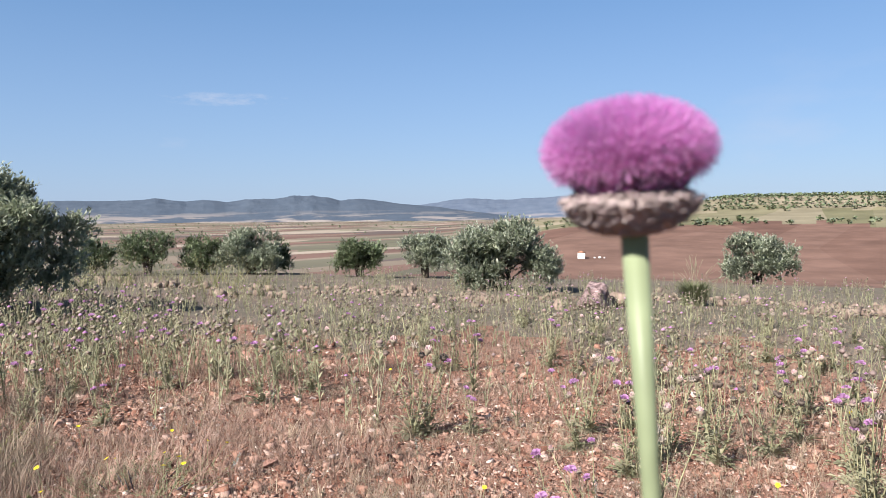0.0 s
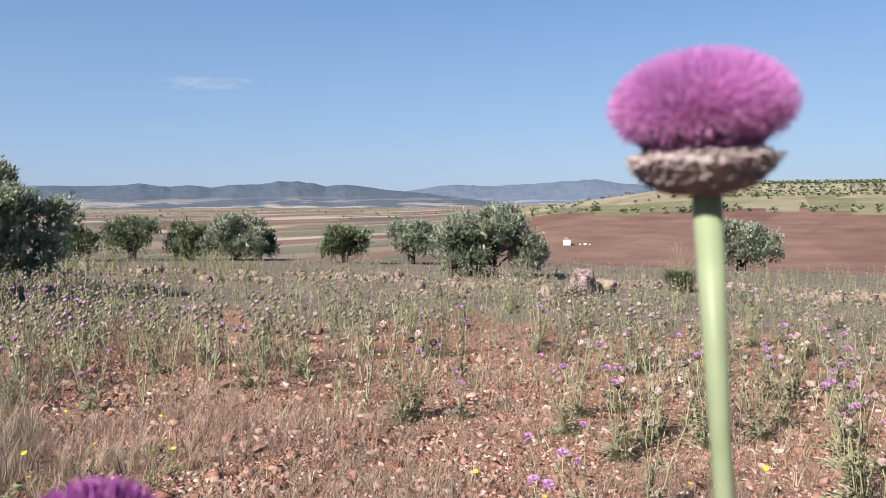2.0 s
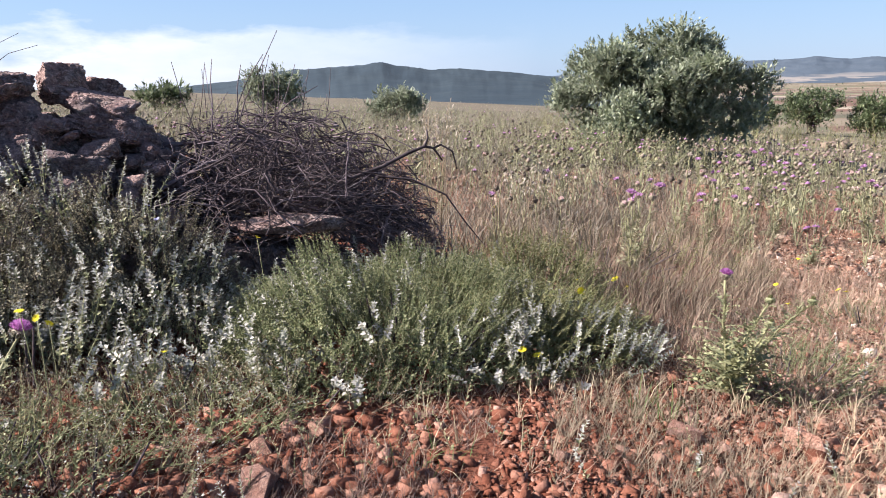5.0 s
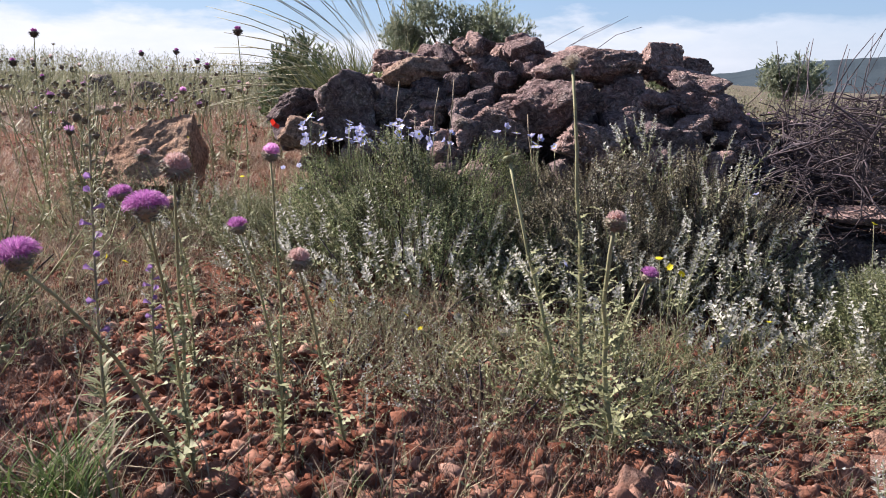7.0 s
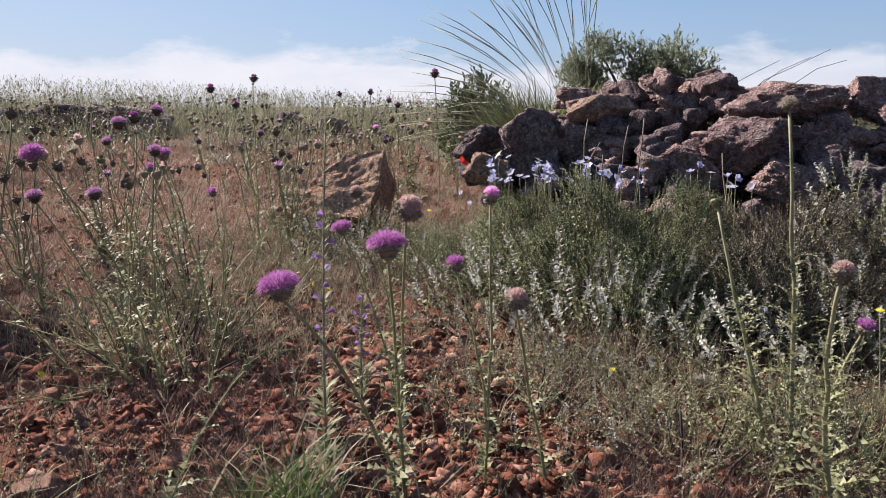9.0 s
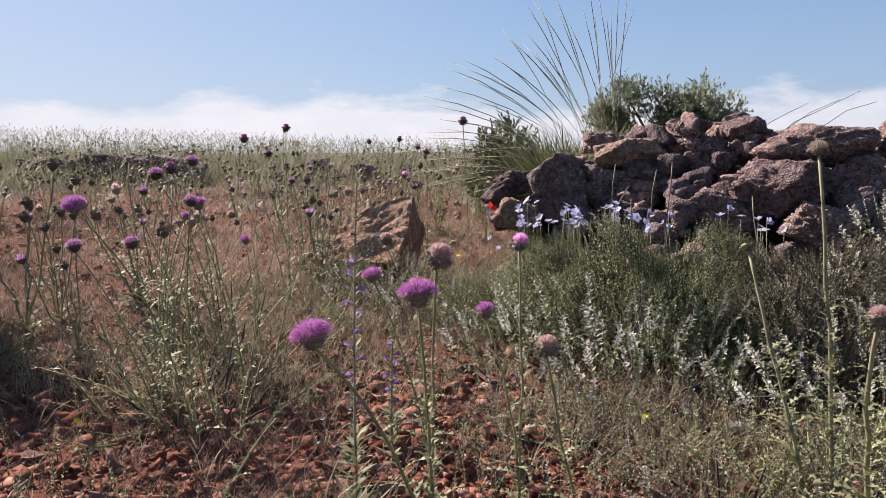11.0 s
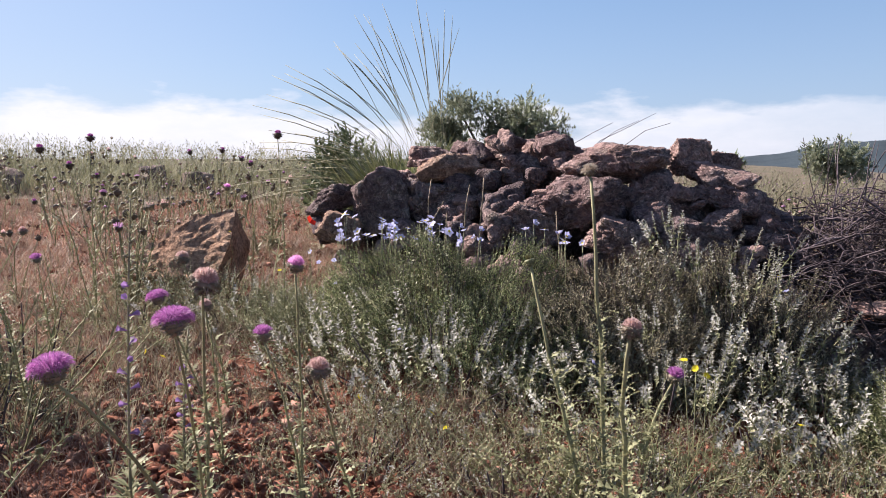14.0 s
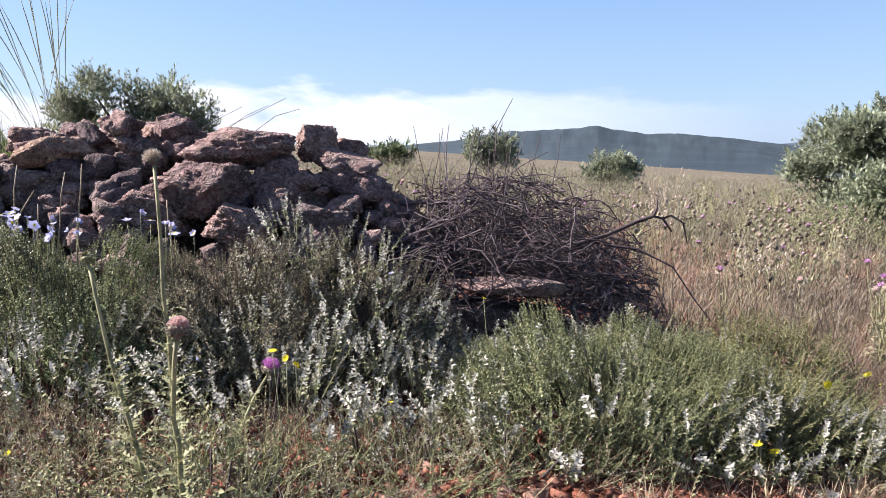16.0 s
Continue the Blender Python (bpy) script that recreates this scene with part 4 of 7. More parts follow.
for i in range(170):
    # broken bits lodged in the gaps of the front
    x, t, s = hg.uniform(-2.1, 0.0), hg.uniform(0.25, 1.0), hg.uniform(0.055, 0.15)
    top = float(np.interp(x, [-2.2, -1.9, -1.5, -1.2, -0.8, -0.4, -0.1, 0.1], [0.5, 0.84, 0.92, 0.98, 0.92, 0.90, 0.72, 0.45]))
    heap_rock(x, 2.99 + 0.52 * t * t, 0.02 + (top - 0.03) * t, s * 1.3, s, s * hg.uniform(0.6, 1.0), (M_ROCK, M_DARK, M_ROCK)[min(2, int(hg.random() * 2.6))],
              hg.uniform(0, 180), hg.uniform(-25, 25), hg.uniform(-25, 25), 400 + i, 3)

for i in range(46):
    # small broken stones on the crown
    x, s = hg.uniform(-1.75, -0.92), hg.uniform(0.07, 0.15)
    heap_rock(x, hg.uniform(3.46, 3.85), float(np.interp(x, [-1.75, -1.4, -1.15, -0.92], [0.86, 0.95, 0.95, 0.90])) + hg.uniform(-0.08, 0.07), s * 1.3, s, s * hg.uniform(0.6, 1.0),
              M_ROCK if i % 4 else M_DARK, hg.uniform(0, 180), hg.uniform(-35, 35), hg.uniform(-35, 35), 700 + i, 4)

def split_block(name, outline, depth, mat, seed):
    """A block split off along its bedding: a flat broken front of that outline, a rough narrower back."""
    bm = bmesh.new()
    front = bm.faces.new([bm.verts.new((x, -depth / 2, z)) for x, z in outline])
    back = bmesh.ops.extrude_face_region(bm, geom=[front])["geom"]
    for q in back:
        if isinstance(q, bmesh.types.BMVert):
            q.co = Vector((q.co.x * 0.8, depth / 2, q.co.z * 0.8 - 0.02))
    bmesh.ops.triangulate(bm, faces=bm.faces[:])
    for _ in range(4):
        bmesh.ops.subdivide_edges(bm, edges=[e for e in bm.edges if e.calc_length() > 0.022], cuts=1)
        bmesh.ops.triangulate(bm, faces=bm.faces[:])
    bmesh.ops.recalc_face_normals(bm, faces=bm.faces[:])
    bm.normal_update()
    o = Vector((seed * 1.7, seed * 0.3, 5.0))
    for q in bm.verts:
        beds = noise.noise(Vector((q.co.x * 5 + q.co.z * 9, q.co.y * 4, q.co.z * 34 - q.co.x * 16)) + o)
        q.co += q.normal * (0.009 * beds + 0.012 * noise.noise(q.co * 6 + o) + 0.005 * noise.noise(q.co * 38 + o))
    me = bpy.data.meshes.new(name)
    bm.to_mesh(me)
    bm.free()
    me.materials.append(mat)
    return me


boulder = new("boulder", split_block("boulder", ((-0.40, -0.24), (-0.33, -0.10), (-0.16, 0.03), (-0.04, 0.12), (0.18, 0.15), (0.20, -0.06), (0.17, -0.25)), 0.26, M_BOULDER, 3))
boulder.matrix_world = pose(-2.83, 3.08, 0.445, -34, -2, 8)
tagged(boulder, "tilted orange-tan limestone boulder at the end of the stone heap", "boulder")
slab = new("stone_slab", rock_mesh("stone_slab", 133, (0.40, 0.24, 0.08), M_ROCK, 5, 4, 0.10, 0.05))
slab.matrix_world = pose(0.45, 3.16, 0.33, -4, 1, -4)
tagged(slab, "flat tan stone slab under the brushwood", "stone slab")
slab = new("stone_slab", rock_mesh("stone_slab", 134, (0.66, 0.34, 0.26), M_DARK, 5, 8, 0.06, 0.04))
slab.matrix_world = pose(0.40, 3.24, 0.14, 0, 0, 8)
tagged(slab, "dark stone block half buried beneath a flat slab", "stone slab")
for i, (x, y, w, h, m) in enumerate(((-9.4, 5.6, 1.1, 0.55, M_DARK), (-8.5, 5.9, 0.8, 0.48, M_DARK), (-10.3, 5.3, 0.8, 0.42, M_DARK), (-7.9, 7.9, 0.6, 0.42, M_DARK), (-7.3, 8.1, 0.5, 0.36, M_DARK), (14.4, 4.05, 0.75, 0.62, M_ROCK), (13.9, 4.5, 0.5, 0.3, M_BANK), (15.0, 3.8, 0.5, 0.35, M_BANK))):
    ob = new("field_rock", rock_mesh("field_rock", 140 + i, (w, w * 0.8, h), m, 4, 10, 0.1, 0.06))
    ob.matrix_world = Matrix.Translation(put_z(x, y, h * 0.32)) @ pose(0, 0, 0, 0, 6 * (i % 3 - 1), 40 * i)
    tagged(ob, "weathered rock lying in the thistle field", "rock", "rocks in the field")


# ---- brushwood ----
def make_brush():
    heap2 = holder("brushwood_heap", (0.45, 3.45, float(ground_z(0.45, 3.45))), "low heap of dry grey cut branches and twigs", "brushwood")
    o = np.array(heap2.location)
    g = np.random.default_rng(9)

    def roof(x, y):
        e = ((x - 0.42) / 0.78) ** 2 + ((y - 3.55) / 0.60) ** 2
        return 0.06 + 0.70 * max(0.0, 1 - e) ** 0.5

    def twig(n, lo, hi, r0, bow=0.2):
        parts = []
        for _ in range(n):
            x, y = g.uniform(-0.30, 1.1), g.uniform(3.1, 4.1)
            z = roof(x, y) * g.uniform(0.35, 1.0)
            ln, a, e = g.uniform(lo, hi), g.normal(0.1, 1.0), g.normal(0.05, 0.45)
            if g.random() < 0.5:
                a += math.pi
            d = np.array([math.cos(a) * math.cos(e), math.sin(a) * math.cos(e) * 0.7, math.sin(e)])
            sag = g.normal(0, bow, 3) * ln + d * ln * 0.5
            p0 = np.array([x, y, z]) - d * ln * 0.5
            p1 = p0 + d * ln
            p1[2] = min(p1[2], roof(p1[0], p1[1]) + g.uniform(0.0, 0.14))
            p0[2] = min(p0[2], roof(p0[0], p0[1]) + 0.06)
            pts = bend(p0, p1, sag, 6) + g.normal(0, 0.012, (6, 3))
            r = r0 * g.uniform(0.5, 1.4)
            parts.append(tube(pts - o, np.linspace(r, r * 0.45, 6), 4))
            for k in range(2):
                j = g.integers(2, 5)
                q = pts[j] + (d * 0.5 + g.normal(0, 0.5, 3)) * ln * 0.22
                parts.append(tube(bend(pts[j], q, g.normal(0, 0.02, 3), 4) - o, np.linspace(r * 0.55, r * 0.25, 4), 3))
        return merged(parts)

    v, f, s = twig(1000, 0.14, 0.46, 0.0029, 0.3)
    tagged(child("twig_mass", mesh_data("twig_mass", v, f, [M_TWIG]), heap2), kind="stuff")
    v, f, s = twig(1050, 0.14, 0.5, 0.0034, 0.3)
    tagged(child("twig_mass", mesh_data("twig_mass", v, f, [M_DTWIG]), heap2), kind="stuff")
    for k in range(14):
        v, f, s = twig(1, 0.3, 0.55, 0.0095, 0.05)
        child("branch", mesh_data("branch", v, f, [M_DTWIG if k % 2 else M_TWIG], smooth=True), heap2)
    # the dark forked bough that arches out over the field side
    arch = [tube(np.array([(0.72, 3.2, 0.50), (0.86, 3.2, 0.545), (0.98, 3.2, 0.60), (1.05, 3.2, 0.625), (1.09, 3.2, 0.615), (1.13, 3.2, 0.56)]) - o, [0.009, 0.0085, 0.008, 0.007, 0.006, 0.004], 6),
            tube(np.array([(1.05, 3.2, 0.625), (1.065, 3.2, 0.66), (1.06, 3.2, 0.70)]) - o, [0.007, 0.005, 0.003], 5),
            tube(np.array([(1.09, 3.2, 0.615), (1.12, 3.19, 0.63), (1.17, 3.18, 0.60), (1.19, 3.18, 0.52)]) - o, [0.006, 0.005, 0.004, 0.003], 5),
            tube(np.array([(0.80, 3.2, 0.51), (0.98, 3.15, 0.49), (1.12, 3.12, 0.42), (1.2, 3.1, 0.30), (1.28, 3.1, 0.2)]) - o, [0.006, 0.005, 0.004, 0.003, 0.002], 5)]
    v, f, s = merged(arch)
    child("branch", mesh_data("branch", v, f, [M_DTWIG], smooth=True), heap2, None, "dark forked bough arching out")
    for k, (x0, x1, z1, y1) in enumerate(((0.22, 0.46, 1.12, 3.36), (0.20, 0.40, 1.03, 3.5), (0.24, 0.30, 0.98, 3.5), (0.15, 0.18, 1.02, 3.6), (0.30, 0.62, 0.90, 3.4))):
        v, f, s = tube(bend((x0, 3.45, 0.45), (x1, y1, z1), (0.02, 0, 0.3), 6) + g.normal(0, 0.006, (6, 3)) - o, np.linspace(0.005, 0.0015, 6), 4)
        child("branch", mesh_data("branch", v, f, [M_TWIG]), heap2)
    for k in range(26):
        x0, y0 = g.uniform(-0.15, 0.75), g.uniform(3.3, 3.7)
        tip = (x0 + g.normal(0.10, 0.12), y0 + g.normal(0, 0.08), roof(x0, y0) + g.uniform(0.10, 0.30))
        pts = bend((x0, y0, roof(x0, y0) * 0.6), tip, (g.normal(0, 0.04), 0, 0.22), 6) + g.normal(0, 0.007, (6, 3))
        side = tube(bend(pts[3], pts[3] + g.normal(0, 0.05, 3) + (0, 0, 0.06), (0, 0, 0.02), 4) - o, np.linspace(0.0018, 0.0008, 4), 3)
        v, f, s = merged([tube(pts - o, np.linspace(0.0034, 0.0011, 6), 4), side])
        child("twig", mesh_data("twig", v, f, [M_DTWIG if k % 2 else M_TWIG]), heap2)
    for k, (x0, x1, z1) in enumerate(((-1.05, -0.85, 1.10), (-0.98, -0.62, 1.14), (-0.95, -0.72, 1.09), (-0.80, -0.56, 1.08))):
        v, f, s = tube(bend((x0 - 0.15, 3.9, 0.75), (x1, 3.85, z1), (0.05, 0, 0.22), 6) + g.normal(0, 0.006, (6, 3)) - o, np.linspace(0.003, 0.001, 6), 4)
        child("branch", mesh_data("branch", v, f, [M_TWIG]), heap2)


make_brush()

# ---- thistles ----
def spine_leaf(seed, teeth=6):
    """A narrow thistle leaf along x, 1 long, with spiny lobes left and right."""
    g = np.random.default_rng(seed)
    v, f = [], []
    for i in range(teeth + 1):
        t = i / teeth
        v.append((t, 0, 0.10 * math.sin(t * 2.6) - 0.25 * t * t))
    for i in range(teeth):
        t = (i + 0.55) / teeth
        w = 0.17 * math.sin(min(1, t * 1.25 + 0.18) * math.pi * 0.93) * g.uniform(0.7, 1.2) + 0.02
        for s in (-1, 1):
            v.append((t + 0.06, s * w, 0.10 * math.sin(t * 2.6) - 0.25 * t * t + 0.05 * g.uniform(-0.5, 1.5)))
            k = len(v) - 1
            f.append((i, k, i + 1) if s < 0 else (i, i + 1, k))
    return np.array(v), np.array(f, np.int32), np.zeros(len(f), np.int32)


SPINE = [spine_leaf(s) for s in range(4)]
SPINE_ME = [mesh_data("leaf", *q[:2], [M_TLEAF]) for q in SPINE]


def florets(seed, n, wide, low, shell=0.10, width=0.016, rise=0.8, core=0.35, lift=0.0):
    """The tuft of thin florets of a flower head of radius 1, from the top of the cup outwards."""
    g = np.random.default_rng(seed)
    a = np.arange(n) * 2.39996 + g.normal(0, 0.1, n)
    c = 1 - (np.arange(n) + 0.5) / n * (1 - math.cos(radians(low)))
    th = np.arccos(np.clip(c, -1, 1)) + g.normal(0, 0.09, n)
    d = np.stack([np.sin(th) * np.cos(a) * wide, np.sin(th) * np.sin(a) * wide, np.cos(th) * rise], -1)
    ln = g.uniform(1 - shell, 1 + shell, n)[:, None]
    p0 = np.stack([np.sin(th) * np.cos(a) * core, np.sin(th) * np.sin(a) * core, 0.02 + 0 * th], -1)
    p2 = d * ln + np.array([0, 0, lift])
    p1 = p0 * 0.35 + p2 * 0.62 + np.array([0, 0, 0.14]) + g.normal(0, 0.02, (n, 3))
    side = np.cross(p2 - p0, g.normal(size=(n, 3)))
    side /= np.linalg.norm(side, axis=1)[:, None] + 1e-9
    w = width * g.uniform(0.7, 1.3, n)[:, None]
    v = np.stack([p0 - side * w * 0.5, p0 + side * w * 0.5, p1 - side * w, p1 + side * w, p2 - side * w * 0.7, p2 + side * w * 0.7], 1)
    f = np.array([(0, 1, 3), (0, 3, 2), (2, 3, 5), (2, 5, 4)], np.int32)[None] + (np.arange(n) * 6)[:, None, None]
    return v.reshape(-1, 3), f.reshape(-1, 3), np.zeros(4 * n, np.int32)


def cup(seed, n, depth, wide, reach, hook, fat=0.09, sides=10, full=0.8):
    """The scaly cup below: a rounded body and rows of pointed bracts, out and down by hook."""
    g = np.random.default_rng(seed)
    rows = 7 if sides > 7 else 4
    prof = np.linspace(0, 1, rows)
    rr = wide * np.sin(np.clip(prof * 1.1 + 0.12, 0, 1.62)) ** full
    if sides > 7:
        rr[-1] *= 0.72
    zz = -depth * (1 - prof)
    a = np.arange(sides) * 2 * np.pi / sides
    v = np.stack([np.outer(rr, np.cos(a)), np.outer(rr, np.sin(a)), np.outer(zz, np.ones(sides))], -1).reshape(-1, 3)
    f = []
    for i in range(rows - 1):
        for k in range(sides):
            q = (i * sides + k, i * sides + (k + 1) % sides, (i + 1) * sides + (k + 1) % sides, (i + 1) * sides + k)
            f += [(q[0], q[1], q[2]), (q[0], q[2], q[3])]
    v = np.vstack([v, [(0, 0, 0.12)]])
    f += [((rows - 1) * sides + k, (rows - 1) * sides + (k + 1) % sides, len(v) - 1) for k in range(sides)]
    body = (v, np.array(f, np.int32), np.zeros(len(f), np.int32))
    t = g.uniform(0.05, 1.0, n)
    b = np.arange(n) * 2.39996
    r0, z0 = np.interp(t, prof, rr), -depth * (1 - t)
    out = np.stack([np.cos(b), np.sin(b), 0 * b], -1)
    ln = reach * g.uniform(0.75, 1.2, n)
    p0 = out * r0[:, None] + np.stack([0 * b, 0 * b, z0], -1)
    up = g.normal(0.15, 0.15, n)
    p1 = p0 + out * (ln * 0.55)[:, None] + np.stack([0 * b, 0 * b, ln * 0.35 * up], -1)
    p2 = p0 + out * (ln * 0.95)[:, None] + np.stack([0 * b, 0 * b, -ln * hook * g.uniform(0.6, 1.3, n)], -1)
    tan = np.stack([-np.sin(b), np.cos(b), 0 * b], -1) * (fat * g.uniform(0.7, 1.2, n))[:, None]
    lift = np.array([0, 0, fat * 0.45])
    w = np.stack([p0 - tan, p0 + tan, p1 - tan * 0.8, p1 + tan * 0.8, p1 + lift, p2, p0 + lift], 1)
    h = np.array([(0, 6, 4), (0, 4, 2), (6, 1, 3), (6, 3, 4), (2, 4, 5), (4, 3, 5), (2, 5, 3), (0, 2, 3), (0, 3, 1)], np.int32)[None] + (np.arange(n) * 7)[:, None, None]
    spikes = (w.reshape(-1, 3), h.reshape(-1, 3), np.zeros(9 * n, np.int32))
    return merged([body, spikes])


def head_kind(fl, fl_mat, cp, cp_mat):
    return (mesh_data("floret_tuft", *florets(*fl)[:2], [fl_mat]) if fl else None, mesh_data("flower_head", *cup(*cp)[:2], [cp_mat], smooth=False))


# seed, count, wide, low, shell, width, rise, core / seed, count, depth, wide, reach, hook, fat
HEADS = {
    "blown": head_kind((1, 950, 1.0, 98, 0.05, 0.011, 0.74, 0.46), M_FLORET, (1, 90, 0.72, 0.66, 0.24, 0.10, 0.08), M_BRACT),
    "brush": head_kind((2, 520, 1.0, 74, 0.06, 0.014, 0.92, 0.50), M_FLORET, (2, 80, 0.78, 0.74, 0.34, 0.12, 0.08), M_BRACT),
    "pink": head_kind((3, 520, 0.80, 84, 0.05, 0.016, 0.90, 0.44), M_PINK, (3, 80, 0.80, 0.66, 0.42, 0.22, 0.09), M_BRACT),
    "bud": head_kind((4, 420, 0.86, 84, 0.05, 0.03, 0.86, 0.55), M_BUD, (4, 110, 0.95, 0.88, 0.42, 0.30, 0.10), M_BRACT),
    "dark": head_kind((5, 120, 0.66, 60, 0.08, 0.030, 0.60, 0.45), M_DEEP, (5, 90, 0.95, 0.78, 0.34, 0.18, 0.09), M_DBRACT),
    "dusk": head_kind((6, 480, 0.90, 88, 0.05, 0.015, 0.76, 0.46), M_MAUVE, (6, 80, 0.80, 0.70, 0.36, 0.2, 0.09), M_DBRACT),
    "fluff": head_kind((7, 360, 0.95, 96, 0.12, 0.022, 0.90, 0.35), M_FLUFF, (7, 60, 0.62, 0.55, 0.3, 0.3, 0.08), M_BRACT),
    "green": head_kind((8, 60, 0.5, 50, 0.08, 0.05, 0.6, 0.4), M_YGREEN, (8, 90, 0.95, 0.80, 0.36, 0.16, 0.10), M_TLEAF),
}


# the same heads with fewer, broader bits for the plants farther off
SMALL = {
    "blown": head_kind((1, 28, 1.1, 96, 0.06, 0.19, 0.70, 0.46), M_MAUVE, (1, 7, 0.62, 0.55, 0.26, 0.10, 0.12, 6), M_BRACT),
    "brush": head_kind((2, 24, 1.0, 80, 0.06, 0.20, 0.78, 0.46), M_MAUVE, (2, 7, 0.72, 0.66, 0.32, 0.12, 0.13, 6), M_BRACT),
    "bud": head_kind((4, 16, 0.62, 80, 0.05, 0.14, 0.80, 0.45), M_BUD, (4, 8, 0.85, 0.75, 0.38, 0.30, 0.14, 6), M_BRACT),
    "dark": head_kind((5, 12, 0.66, 60, 0.08, 0.12, 0.60, 0.45), M_DBRACT, (5, 8, 0.95, 0.80, 0.32, 0.18, 0.14, 6), M_DBRACT),
    "dusk": head_kind((6, 20, 0.86, 84, 0.08, 0.11, 0.80, 0.42), M_MAUVE, (6, 7, 0.80, 0.72, 0.34, 0.2, 0.13, 6), M_DBRACT),
    "fluff": head_kind((7, 20, 0.80, 96, 0.12, 0.09, 0.90, 0.35), M_FLUFF, (7, 6, 0.62, 0.58, 0.3, 0.3, 0.12, 6), M_BRACT),
}


def aim(d):
    """The turn that brings z to d."""
    return Vector(d).to_track_quat("Z", "Y").to_matrix().to_4x4()


def thistle(base, label, *heads, leaves=9, thick=0.0032, spread=0.085, stem_mat=None, seed=1, group="thistles", top=0.62):
    """A thistle with stalks from base to heads of (x, y, z, radius, kind[, tip x, tip y])."""
    g = np.random.default_rng(seed)
    bx, by = base
    thick = thick * 0.66
    plant = holder("thistle", put_z(bx, by, -0.005), label, "thistle", group)
    o = np.array(plant.location)
    for h in heads:
        x, y, z, rad, kind = h[:5]
        tip = np.array([h[5], h[6], 1.0]) if len(h) > 5 else np.array([g.normal(0, 0.15), g.normal(0, 0.15), 1.0])
        tip /= np.linalg.norm(tip)
        fl, cp = HEADS[kind]
        depth = 0.66 * rad
        end = np.array([x, y, z]) - tip * depth - o
        ln = np.linalg.norm(end)
        mid = np.array([0, 0, 1.0]) * ln * 0.30 + end * 0.25 + g.normal(0, 0.02, 3)
        pts = bend((0, 0, 0), end, mid, 9) + g.normal(0, 0.0025, (9, 3)) * (np.linspace(0, 1, 9) * np.linspace(1, 0, 9) * 4)[:, None]
        v, f, s = tube(pts, np.linspace(thick * 1.25, thick * 0.85, 9), 6)
        child("stem", mesh_data("stem", v, f, [stem_mat or M_STEM], smooth=True), plant)
        # small spiny wings all along the stalk
        n = int(230 * ln)
        t = g.uniform(0.03, 0.93, n)
        w = g.uniform(0, 6.28, n)
        p = np.stack([np.interp(t, np.linspace(0, 1, 9), pts[:, i]) for i in range(3)], -1)
        v, f, s = scatter(diamond(1, 0.42), p, w, -g.uniform(0.2, 1.0, n), w, 0.016 * g.uniform(0.5, 1.4, n) * (1.35 - t))
        child("spiny_wing", mesh_data("spiny_wing", v, f, [M_TLEAF]), plant)["kind"] = "stuff"
        m = Matrix.Translation(Vector(np.array([x, y, z]) - o)) @ aim(tip) @ Matrix.Diagonal((rad, rad, rad, 1))
        hd = child("flower_head", cp, plant, m)
        if fl:
            child("floret_tuft", fl, hd)
        for k in range(leaves):
            t = top * (k + g.random()) / leaves
            p = np.array([np.interp(t, np.linspace(0, 1, 9), pts[:, i]) for i in range(3)])
            size = 0.8 * spread * g.uniform(0.6, 1.2) * (1.25 - t)
            child("leaf", SPINE_ME[k % 4], plant, Matrix.Translation(p) @ pose(0, 0, 0, 0, -g.uniform(10, 55), k * 137 + g.uniform(-30, 30)) @ Matrix.Diagonal((size, size, size, 1)))
    return plant


OPEN_T = "tall thistle with round purple flower heads on bare stalks"
# beside the path, uphill of the stone heap
thistle((-1.06, 0.98), "thistle with a wide open magenta flower and a bud", (-0.944, 0.776, 0.655, 0.034, "blown", -0.12, 0.05), (-0.985, 0.90, 0.70, 0.027, "bud"), seed=2, leaves=14, thick=0.0042)
thistle((-1.02, 0.92), "thistle with a broad magenta flower leaning on a thick stalk", (-1.039, 0.627, 0.605, 0.034, "blown", -0.18, -0.12), seed=3, leaves=12, thick=0.0045)
thistle((-0.95, 1.12), "thistle with two small pink-purple flowers on forked stalks", (-0.993, 1.069, 0.567, 0.021, "brush"), (-0.921, 1.083, 0.707, 0.021, "pink", 0.18, 0.0), seed=4, leaves=14, thick=0.0036)
thistle((-0.84, 1.20), "thistle with a faded orange-brown flower head", (-0.82, 0.998, 0.536, 0.023, "bud", 0.15, 0.0), seed=5, leaves=16, thick=0.004)
thistle((-0.31, 1.42), "thistle with a faded pinkish head and pale hairy stalks", (-0.334, 1.416, 0.564, 0.025, "bud"), seed=6, leaves=60, thick=0.0078, spread=0.11, stem_mat=M_STEM, top=0.8)
thistle((-0.42, 1.62), "tall dry thistle with a fluffy seed head", (-0.503, 1.759, 0.877, 0.024, "fluff", -0.2, 0), seed=7, leaves=50, thick=0.0070, spread=0.095, stem_mat=M_STEM, top=0.6)
thistle((-0.46, 1.60), "thistle with a small green bud on a slanting stalk", (-0.64, 1.70, 0.655, 0.020, "green", -0.3, 0), seed=8, leaves=46, thick=0.0066, spread=0.095, stem_mat=M_STEM)
thistle((-0.37, 1.82), "thistle with a small crimson-purple flower head", (-0.312, 2.06, 0.292, 0.030, "brush", 0.3, 0), seed=9, leaves=46, thick=0.0066, spread=0.095, stem_mat=M_STEM, top=0.8)
